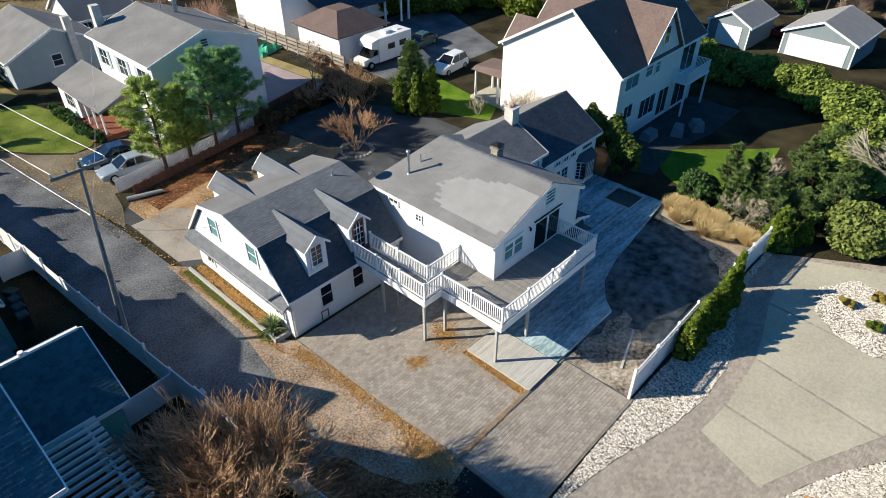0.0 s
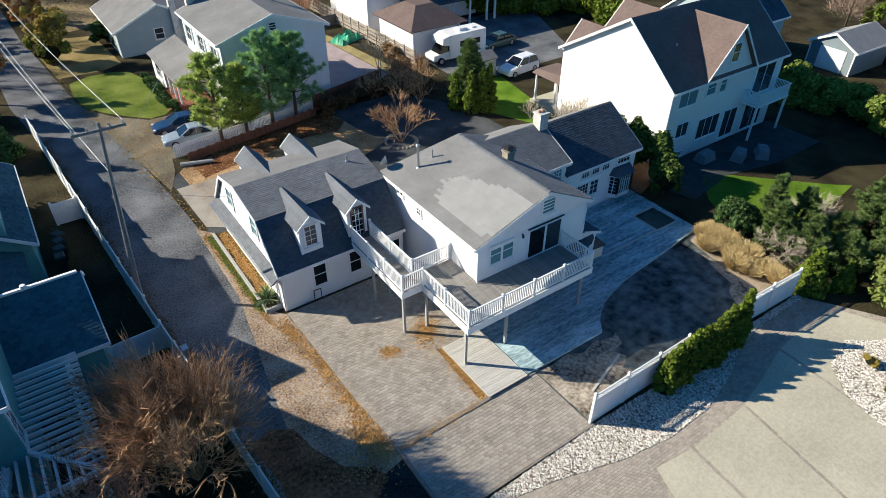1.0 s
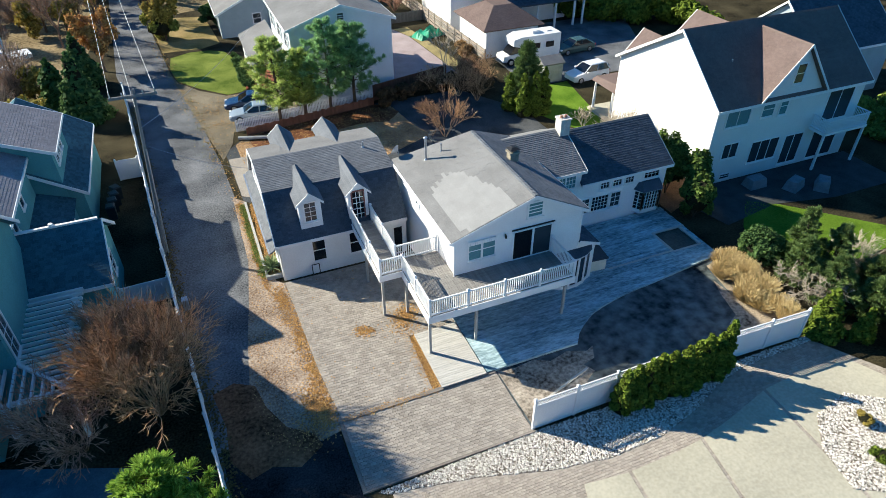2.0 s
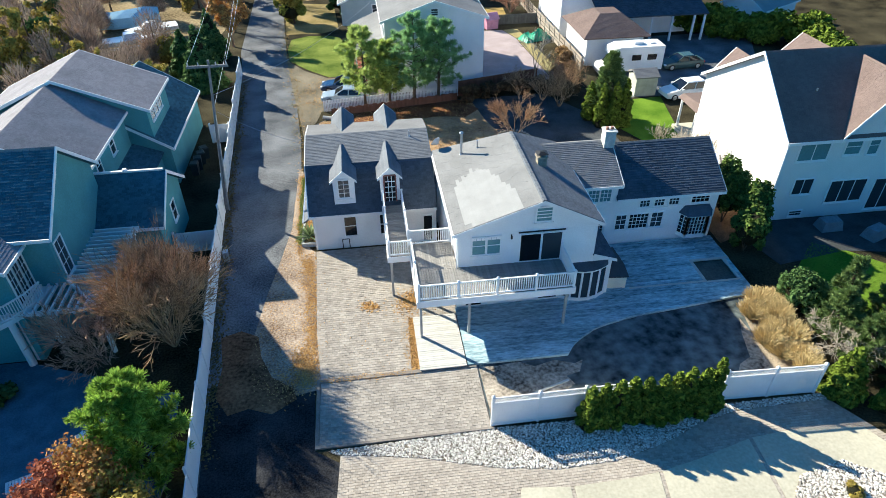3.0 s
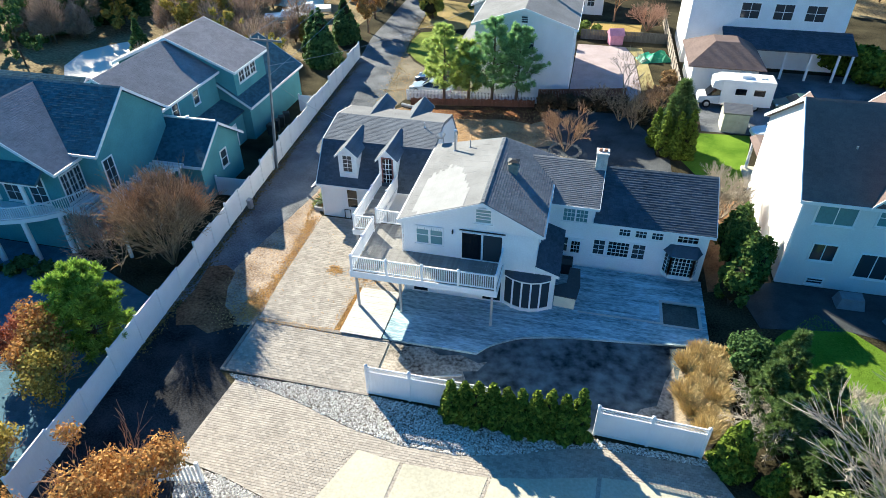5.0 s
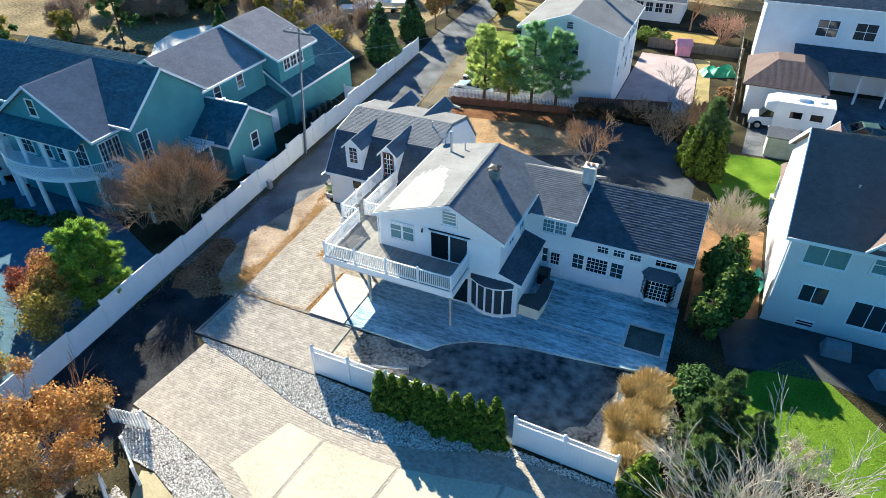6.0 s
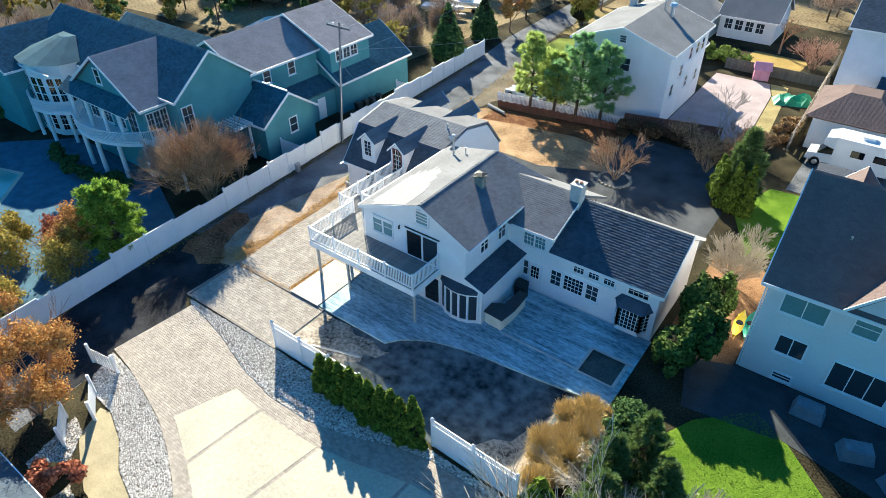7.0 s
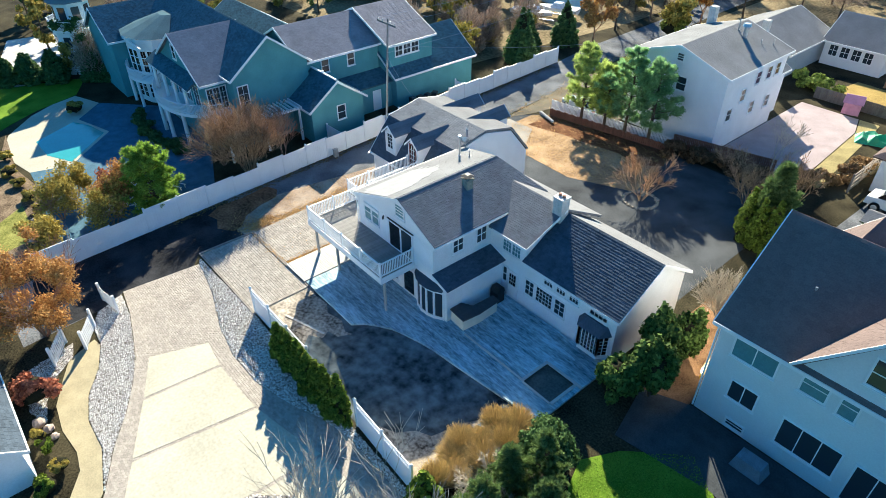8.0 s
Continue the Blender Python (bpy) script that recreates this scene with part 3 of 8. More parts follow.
# Left slope towards the sun is paler; the lit tone is in its colour.
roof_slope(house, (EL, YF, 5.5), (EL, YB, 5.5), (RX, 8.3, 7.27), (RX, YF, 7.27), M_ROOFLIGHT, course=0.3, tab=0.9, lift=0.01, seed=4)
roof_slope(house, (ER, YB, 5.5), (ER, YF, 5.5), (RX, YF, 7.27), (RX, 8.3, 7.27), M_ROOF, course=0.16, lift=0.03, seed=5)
part("roof_hip", plate([(EL, YB, 5.5), (ER, YB, 5.5), (RX, 8.3, 7.27)], 0.15), M_ROOF, house)
for k in range(28):
    y = YF + k * 0.3
    bm = hull([(RX - 0.17, y, 7.235), (RX + 0.17, y, 7.21), (RX + 0.17, y + 0.31, 7.2), (RX - 0.17, y + 0.31, 7.225)], [(RX - 0.1, y, 7.31), (RX + 0.08, y, 7.31), (RX + 0.06, y + 0.31, 7.295), (RX - 0.08, y + 0.31, 7.295)])
    part("ridge_cap", bm, M_ROOF, house)
# rake and eave boards
for e in (EL, ER):
    q = [Vector((e, YF - 0.005, 5.26)), Vector((RX, YF - 0.005, 7.03)), Vector((RX, YF - 0.005, 7.25)), Vector((e, YF - 0.005, 5.48))]
    part("barge_board", hull(q, [v + Vector((0, -0.03, 0)) for v in q]), M_TRIM, house)
for e, s in ((EL, -1), (ER, 1)):
    x0, x1 = sorted((e, e + s * 0.11))
    g = part("gutter", box(x0, x1, YF, 9.7, 5.34, 5.46), M_TRIM, house)
part("downpipe", rod((-0.08, -0.08, 0.1), (-0.08, -0.08, 5.35), 0.04), M_TRIM, house)
# lighter patch of newer roofing with a ragged top
rng = random.Random(8)
sl = 1.77 / 5.0
rp = None
for i in range(17):
    x0 = 0.42 + i * 0.185
    u = i / 16
    top = 4.6 + 0.9 * math.sin(math.pi * min(1, u * 1.25)) - (2.2 * max(0, u - 0.7) / 0.3) + rng.uniform(-0.35, 0.3)
    zf = lambda x: 5.5 + (x + 0.28) * sl + 0.018
    b0 = -0.1 if u > 0.12 else 0.3
    q = [(x0, b0, zf(x0)), (x0 + 0.185, b0, zf(x0 + 0.185)), (x0 + 0.185, top, zf(x0 + 0.185)), (x0, top, zf(x0))]
    bm = plate(q, 0.012)
    if rp is None:
        rp = part("roof_patch", bm, M_PATCH, house, "paler grey patch of newer roofing strips")
    else:
        part("roofing_strip", bm, M_PATCH, rp)


def pipe_vent(x, y, z, h, r, capped=False):
    p = part("vent_pipe", rod((x, y, z - 0.1), (x, y, z + h), r, r, 10), M_METAL, house)
    part("flashing", rod((x, y, z - 0.08), (x, y, z + 0.07), r * 2.4, r * 1.2, 10), M_METAL, p)
    if capped:
        part("vent_cap", rod((x, y, z + h), (x, y, z + h + 0.08), r * 1.9, r * 1.2, 10), M_METAL, p)


pipe_vent(1.42, 7.9, 6.08, 1.5, 0.075, True)
pipe_vent(2.45, 7.9, 6.45, 0.55, 0.045)
flue = part("chimney", box(5.5, 6.05, 4.45, 4.95, 6.35, 7.25), M_CHIM, house, "short square roof chimney with metal cap")
part("chimney_crown", box(5.44, 6.11, 4.39, 5.01, 7.25, 7.36), M_CHIM, flue)
for x in (5.55, 6.0):
    for y in (4.5, 4.9):
        part("cap_leg", box(x - 0.02, x + 0.02, y - 0.02, y + 0.02, 7.36, 7.52), M_METAL, flue)
part("rain_cap", hull([(5.42, 4.37, 7.52), (6.13, 4.37, 7.52), (6.13, 5.03, 7.52), (5.42, 5.03, 7.52)], [(5.65, 4.6, 7.62), (5.9, 4.6, 7.62), (5.9, 4.8, 7.62), (5.65, 4.8, 7.62)]), M_BLACK, flue)
# openings of the main block
for a in (0.8, 1.65):
    window(house, "y", -0.02, a, a + 0.72, 3.95, 5.1, 1, 2, glass=M_BLIND, casing=0.06)
for k in range(12):
    x = 0.75 + k * 0.14
    part("valance_slat", box(x, x + 0.12, -0.09, -0.07, 4.93, 5.12), M_TRIM, house)
window(house, "y", -0.02, 3.55, 4.7, 3.2, 5.05, 1, 1, False, glass=M_GLASSDK, casing=0.05, name="sliding_door", label="open sliding door leaf, dark interior")
window(house, "y", -0.02, 4.81, 5.92, 3.2, 5.05, 1, 1, False, glass=M_GLASS, casing=0.05, name="sliding_door", label="glazed sliding door leaf")
part("door_header", box(3.4, 6.1, -0.1, -0.02, 5.2, 5.25), M_BLACK, house, "black awning rail over the door")
window(house, "y", -0.02, 4.35, 5.2, 5.9, 6.75, 1, 4, glass=M_BLIND, name="attic_vent")
ln = part("wall_lantern", box(2.95, 3.04, -0.17, -0.08, 4.9, 5.08), M_BLACK, house, "black wall lantern")
part("bracket", box(2.96, 3.02, -0.12, -0.02, 5.08, 5.14), M_BLACK, ln)
window(house, "x", -0.0, 7.45, 8.15, 4.75, 5.2, 2, 2, out=-1)
window(house, "x", -0.0, 5.5, 5.9, 4.4, 4.8, 2, 2, out=-1)
window(house, "x", XR, 3.6, 4.4, 3.95, 5.05, 2, 2, out=1)
window(house, "x", XR, 1.6, 2.4, 4.1, 5.05, 2, 2, out=1)
window(house, "y", -0.02, 4.9, 6.0, 0.25, 2.2, 1, 1, False, glass=M_GLASSDK, name="patio_door")
window(house, "y", -0.02, 2.2, 4.2, 0.6, 2.1, 3, 1, glass=M_GLASSDK)
window(house, "y", -0.02, 0.5, 1.4, 0.2, 2.2, 1, 1, False, glass=M_GLASSDK, name="patio_door")
dish = thing("satellite_dish", "small grey satellite dish on the roof corner", "satellite dish", (0.2, 9.6, 5.55))
part("mast", rod((0, 0, 0), (0, 0, 0.55), 0.025), M_METAL, dish)
part("reflector", rod((-0.1, -0.05, 0.55), (-0.22, 0.12, 0.65), 0.1, 0.36, 14), M_METAL, dish)
part("feed_arm", rod((-0.1, 0, 0.4), (-0.55, 0.3, 0.6), 0.015), M_METAL, dish)

# sun room against the right wall, with a bow window
sunroom = thing("sunroom", "white lean-to sunroom with curved bow window", "sunroom")
part("right_wall", box(9.05, 9.2, 0.1, 4.8, 0, 2.75), M_SIDING, sunroom)
part("front_pier", hull([(8.85, 0.0, 0), (9.2, 0.0, 0), (9.2, 0.15, 0), (8.85, 0.15, 0)], [(8.85, 0.0, 2.95), (9.2, 0.0, 2.8), (9.2, 0.15, 2.8), (8.85, 0.15, 2.95)]), M_TRIM, sunroom)
part("front_gable", hull([(7.96, -0.02, 2.4), (9.2, -0.02, 2.4), (9.2, -0.02, 2.78), (7.96, -0.02, 3.2)], [(7.96, 0.12, 2.4), (9.2, 0.12, 2.4), (9.2, 0.12, 2.78), (7.96, 0.12, 3.2)]), M_SIDING, sunroom)
roof_slope(sunroom, (9.42, 4.85, 2.82), (9.42, -0.15, 2.82), (7.97, -0.15, 3.32), (7.97, 4.85, 3.32), M_ROOFDARK, seed=44, thick=0.1)
q = [Vector((9.42, -0.16, 2.66)), Vector((7.97, -0.16, 3.16)), Vector((7.97, -0.16, 3.34)), Vector((9.42, -0.16, 2.84))]
part("barge_board", hull(q, [v + Vector((0, -0.04, 0)) for v in q]), M_TRIM, sunroom)
bow = [(6.2 + 2.75 * i / 5, -0.03 - 0.5 * math.sin(math.pi * i / 5) ** 0.8 if 0 < i < 5 else -0.03) for i in range(6)]
for (xa, ya), (xb, yb) in zip(bow, bow[1:]):
    a, b = Vector((xa, ya, 0)), Vector((xb, yb, 0))
    part("bow_pane", plate([a + Vector((0, 0.02, 0.35)), b + Vector((0, 0.02, 0.35)), b + Vector((0, 0.02, 2.3)), a + Vector((0, 0.02, 2.3))], 0.03), M_GLASS, sunroom)
    for z0, z1 in ((0.15, 0.36), (2.29, 2.45)):
        part("bow_rail", hull([(xa, ya - 0.04, z0), (xb, yb - 0.04, z0), (xb, yb + 0.06, z0), (xa, ya + 0.06, z0)], [(xa, ya - 0.04, z1), (xb, yb - 0.04, z1), (xb, yb + 0.06, z1), (xa, ya + 0.06, z1)]), M_TRIM, sunroom)
for x, y in bow:
    part("bow_mullion", box(x - 0.05, x + 0.05, y - 0.06, y + 0.05, 0.15, 2.45), M_TRIM, sunroom)
part("bow_roof", hull([(x, y - 0.12, 2.45) for x, y in bow], [(x, max(y + 0.25, -0.02) if 0 < i < 5 else -0.02, 2.72) for i, (x, y) in enumerate(bow)]), M_ROOFDARK, sunroom)

# outdoor bar
bar = thing("outdoor_bar", "cream stucco outdoor bar with dark stone top", "outdoor bar", (0, 0, 0.15))
barp = [(9.25, 0.35), (10.5, 0.25), (10.62, 1.4), (10.55, 3.1), (10.1, 3.15), (10.0, 1.5), (9.25, 1.1)]
part("body", slab(barp, 0, 0.88), M_CREAM, bar)
part("worktop", slab([(9.2, 0.27), (10.58, 0.16), (10.74, 1.4), (10.65, 3.2), (10.0, 3.25), (9.9, 1.6), (9.2, 1.2)], 0.88, 0.95), mat("dark_stone_top", (0.05, 0.05, 0.055), 0.4, 0.3, 4, 30, 0.1), bar)
grill = thing("grill", "black covered gas grill on the patio", "grill", (9.75, 3.9, 0.15))
part("cabinet", box(-0.35, 0.35, -0.3, 0.3, 0.05, 0.85), M_BLACK, grill)
part("hood", hull([(-0.38, -0.3, 0.86), (0.38, -0.3, 0.86), (0.38, 0.3, 0.86), (-0.38, 0.3, 0.86)], [(-0.36, -0.12, 1.15), (0.36, -0.12, 1.15), (0.36, 0.26, 1.15), (-0.36, 0.26, 1.15)]), M_BLACK, grill)

# link section and wing
mid = thing("house_link", "lower white link section with grey shingle roof", "house section")
part("front_wall", box(XR, 11.1, 4.85, 5.05, 0, 4.85), M_SIDING, mid)
part("right_wall", gable_wall("x", 10.9, 0.2, 5.05, 11.0, 0, 4.75, 8.0, 6.2), M_SIDING, mid)
part("back_wall", box(XR, 10.9, 10.8, 11.0, 0, 4.6), M_SIDING, mid)
# Front slope darker, back slope paler: shade and sun set by material.
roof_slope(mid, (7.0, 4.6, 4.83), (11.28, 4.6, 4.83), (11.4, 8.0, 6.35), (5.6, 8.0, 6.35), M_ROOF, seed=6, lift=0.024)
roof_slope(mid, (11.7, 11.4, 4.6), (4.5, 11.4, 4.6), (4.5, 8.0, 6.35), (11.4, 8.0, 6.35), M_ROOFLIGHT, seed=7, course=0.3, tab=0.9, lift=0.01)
part("eave_board", box(8.3, 11.3, 4.55, 4.6, 4.64, 4.84), M_TRIM, mid)
q = [Vector((11.3, 4.58, 4.66)), Vector((11.42, 8.0, 6.18)), Vector((11.42, 8.0, 6.37)), Vector((11.3, 4.58, 4.85))]
part("barge_board", hull(q, [v + Vector((0.04, 0, 0)) for v in q]), M_TRIM, mid)
for a in (9.15, 9.95):
    window(mid, "y", 4.85, a, a + 0.7, 3.6, 4.5, 3, 3, casing=0.045, glass=M_BLIND)
md = window(mid, "y", 4.85, 9.75, 10.55, 0.2, 2.2, 1, 1, False, glass=M_TRIM, name="entrance_door", label="white half-glazed entrance door")
part("door_light", box(9.88, 10.42, 4.8, 4.83, 1.2, 2.05), M_GLASSDK, md)
bm = bmesh.new()
for k in range(1, 3):
    box(9.88 + 0.18 * k - 0.012, 9.88 + 0.18 * k + 0.012, 4.785, 4.8, 1.2, 2.05, bm)
    box(9.88, 10.42, 4.785, 4.8, 1.2 + 0.283 * k - 0.012, 1.2 + 0.283 * k + 0.012, bm)
part("glazing_bar", bm, M_TRIM, md)
window(mid, "y", 4.85, 9.3, 9.62, 1.2, 2.3, 1, 2)
chim = thing("chimney", "white painted brick chimney on the wing ridge", "chimney", (11.1, 7.7, 0))
rng = random.Random(3)
for k in range(14):
    z = 5.0 + k * 0.155
    for j in range(2):
        s = 0.0 if k % 2 else 0.14
        a, b = (-0.36, -0.0 + s) if j == 0 else (0.01 + s, 0.36)
        part("brick_course", box(a, b - 0.01, -0.36 + rng.uniform(-0.006, 0.006), 0.36, z, z + 0.147), M_BRICKCH, chim)
part("crown", box(-0.41, 0.41, -0.41, 0.41, 7.17, 7.26), M_BRICKCH, chim)
for x in (-0.16, 0.16):
    part("flue_pot", rod((x, 0, 7.26), (x, 0, 7.42), 0.12, 0.1, 10), mat("clay_pot", (0.35, 0.2, 0.14), 0.9), chim)

wing = thing("house_wing", "single-storey white wing with dark shingle roof", "house wing")
part("front_wall", box(11.1, 18.15, 4.85, 5.05, 0, 3.75), M_SIDING, wing)
part("back_wall", box(11.1, 18.15, 11.2, 11.4, 0, 3.75), M_SIDING, wing)
part("right_wall", gable_wall("x", 17.95, 0.2, 5.05, 11.2, 0, 3.75, 8.15, 5.85), M_SIDING, wing)
# Shaded front in the dark material, sunlit back in the pale one.
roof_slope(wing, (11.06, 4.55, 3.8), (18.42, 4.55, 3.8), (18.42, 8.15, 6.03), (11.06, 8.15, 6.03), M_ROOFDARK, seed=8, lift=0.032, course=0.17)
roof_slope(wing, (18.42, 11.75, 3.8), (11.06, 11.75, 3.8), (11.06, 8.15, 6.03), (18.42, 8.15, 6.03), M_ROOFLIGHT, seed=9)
part("eave_board", box(11.06, 18.42, 4.5, 4.55, 3.62, 3.8), M_TRIM, wing)
for ye in (4.55, 11.75):
    q = [Vector((18.42, ye, 3.6)), Vector((18.42, 8.15, 5.83)), Vector((18.42, 8.15, 6.05)), Vector((18.42, ye, 3.82))]
    part("barge_board", hull(q, [v + Vector((0.04, 0, 0)) for v in q]), M_TRIM, wing)
for a, b, z0, z1, c, r in ((11.3, 11.98, 1.3, 2.4, 2, 3), (12.22, 13.5, 1.3, 2.4, 5, 4), (13.75, 14.5, 1.3, 2.4, 2, 3), (12.75, 13.4, 2.95, 3.5, 3, 2), (13.75, 14.4, 2.95, 3.5, 3, 2), (14.75, 15.4, 2.95, 3.5, 3, 2), (16.3, 17.5, 2.98, 3.5, 4, 2)):
    window(wing, "y", 4.85, a, b, z0, z1, c, r, glass=M_GLASSDK if c > 3 else M_GLASS)
bay = part("bay_window", hull([(15.75, 4.85, 0.45), (16.1, 4.3, 0.45), (17.5, 4.3, 0.45), (17.85, 4.85, 0.45)], [(15.75, 4.85, 0.75), (16.1, 4.3, 0.75), (17.5, 4.3, 0.75), (17.85, 4.85, 0.75)]), M_TRIM, wing, "white bay window with dark hipped roof")
part("bay_head", hull([(15.75, 4.85, 2.1), (16.1, 4.3, 2.1), (17.5, 4.3, 2.1), (17.85, 4.85, 2.1)], [(15.75, 4.85, 2.25), (16.1, 4.3, 2.25), (17.5, 4.3, 2.25), (17.85, 4.85, 2.25)]), M_TRIM, bay)
part("bay_roof", hull([(15.6, 4.85, 2.25), (16.0, 4.15, 2.25), (17.6, 4.15, 2.25), (18.0, 4.85, 2.25)], [(15.95, 4.85, 2.75), (16.2, 4.72, 2.75), (17.4, 4.72, 2.75), (17.65, 4.85, 2.75)]), M_ROOFDARK, bay)
for (xa, ya), (xb, yb), n in (((15.75, 4.85), (16.1, 4.3), 2), ((16.1, 4.3), (17.5, 4.3), 6), ((17.5, 4.3), (17.85, 4.85), 2)):
    a, b = Vector((xa, ya + 0.03, 0)), Vector((xb, yb + 0.03, 0))
    part("bay_pane", plate([a + Vector((0, 0, 0.75)), b + Vector((0, 0, 0.75)), b + Vector((0, 0, 2.1)), a + Vector((0, 0, 2.1))], 0.02), M_GLASSDK, bay)
    for i in range(n + 1):
        p = a.lerp(b, i / n)
        w = 0.07 if i in (0, n) else 0.015
        part("mullion", box(p.x - w, p.x + w, p.y - 0.06, p.y, 0.75, 2.1), M_TRIM, bay)
    bm = bmesh.new()
    for k in range(1, 5):
        rod(a + Vector((0, -0.035, 0.75 + 0.27 * k)), b + Vector((0, -0.035, 0.75 + 0.27 * k)), 0.018, n=4, bm=bm)
    part("glazing_bar", bm, M_TRIM, bay)

# ---- garage block ----
gar = thing("garage", "white garage wing with grey gambrel roof", "garage")
GX0, GX1 = -8.5, -0.35
prof = [(7.15, 0), (17.0, 0), (17.0, 2.75), (15.0, 5.15), (12.2, 5.8), (9.1, 5.15), (7.15, 2.75)]
part("front_wall", box(GX0 + 0.2, GX1 - 0.2, 7.15, 7.35, 0, 2.8), M_SIDING, gar)
part("back_wall", box(GX0 + 0.2, GX1 - 0.2, 16.8, 17.0, 0, 2.8), M_SIDING, gar)
for gx in (GX0, GX1 - 0.2):
    part("end_wall", hull([(gx, y, z) for y, z in prof], [(gx + 0.2, y, z) for y, z in prof]), M_SIDING, gar)
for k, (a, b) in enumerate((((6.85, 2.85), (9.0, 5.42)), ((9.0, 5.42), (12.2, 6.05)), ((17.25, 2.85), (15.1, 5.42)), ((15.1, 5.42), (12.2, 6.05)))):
    # Darkest low front, pale back: the gambrel's shade and sun as material colours.
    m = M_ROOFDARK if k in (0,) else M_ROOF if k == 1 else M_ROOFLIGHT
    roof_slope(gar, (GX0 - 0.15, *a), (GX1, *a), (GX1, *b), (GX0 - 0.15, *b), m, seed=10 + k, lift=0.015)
    q = [Vector((GX0 - 0.155, a[0], a[1] - 0.2)), Vector((GX0 - 0.155, b[0], b[1] - 0.2)), Vector((GX0 - 0.155, b[0], b[1] + 0.01)), Vector((GX0 - 0.155, a[0], a[1] + 0.01))]
    part("barge_board", hull(q, [v + Vector((-0.05, 0, 0)) for v in q]), M_TRIM, gar)
part("eave_board", box(GX0 - 0.15, GX1, 6.8, 6.86, 2.66, 2.86), M_TRIM, gar)
part("downpipe", rod((GX0 + 0.1, 7.08, 0.1), (GX0 + 0.1, 7.08, 2.7), 0.045), M_TRIM, gar)
roof_slope(gar, (-9.05, 17.2, 2.45), (-9.05, 6.9, 2.45), (-8.5, 6.9, 2.85), (-8.5, 17.2, 2.85), M_ROOF, seed=17, thick=0.08, name="skirt_roof")
part("skirt_gutter", box(-9.14, -9.05, 6.9, 17.2, 2.36, 2.47), M_METAL, gar)
window(gar, "x", GX0, 9.6, 10.45, 3.8, 5.0, 1, 2, out=-1, glass=M_BLIND)
window(gar, "x", GX0, 13.6, 14.45, 3.7, 4.9, 1, 2, out=-1, glass=M_BLIND)
window(gar, "x", GX0, 15.2, 15.9, 0.9, 1.7, 2, 1, out=-1)
window(gar, "x", GX0, 8.0, 8.6, 1.1, 1.9, 2, 1, out=-1)
window(gar, "y", 7.15, -6.45, -5.7, 1.0, 2.5, 1, 2, glass=M_GLASSDK, frame_m=M_TRIM, casing=0.05)
window(gar, "y", 7.15, -4.1, -3.4, 0.95, 2.45, 1, 2, glass=M_GLASSDK, casing=0.05)
window(gar, "y", 7.15, -1.2, -0.65, 0.1, 2.1, 1, 1, False, glass=M_GLASSDK, name="garage_door")
pipe_g = part("vent_pipe", rod((-1.65, 11.4, 5.8), (-1.65, 11.4, 6.3), 0.05, n=10), M_METAL, gar)
part("flashing", rod((-1.65, 11.4, 5.82), (-1.65, 11.4, 5.98), 0.13, 0.06, 10), M_METAL, pipe_g)


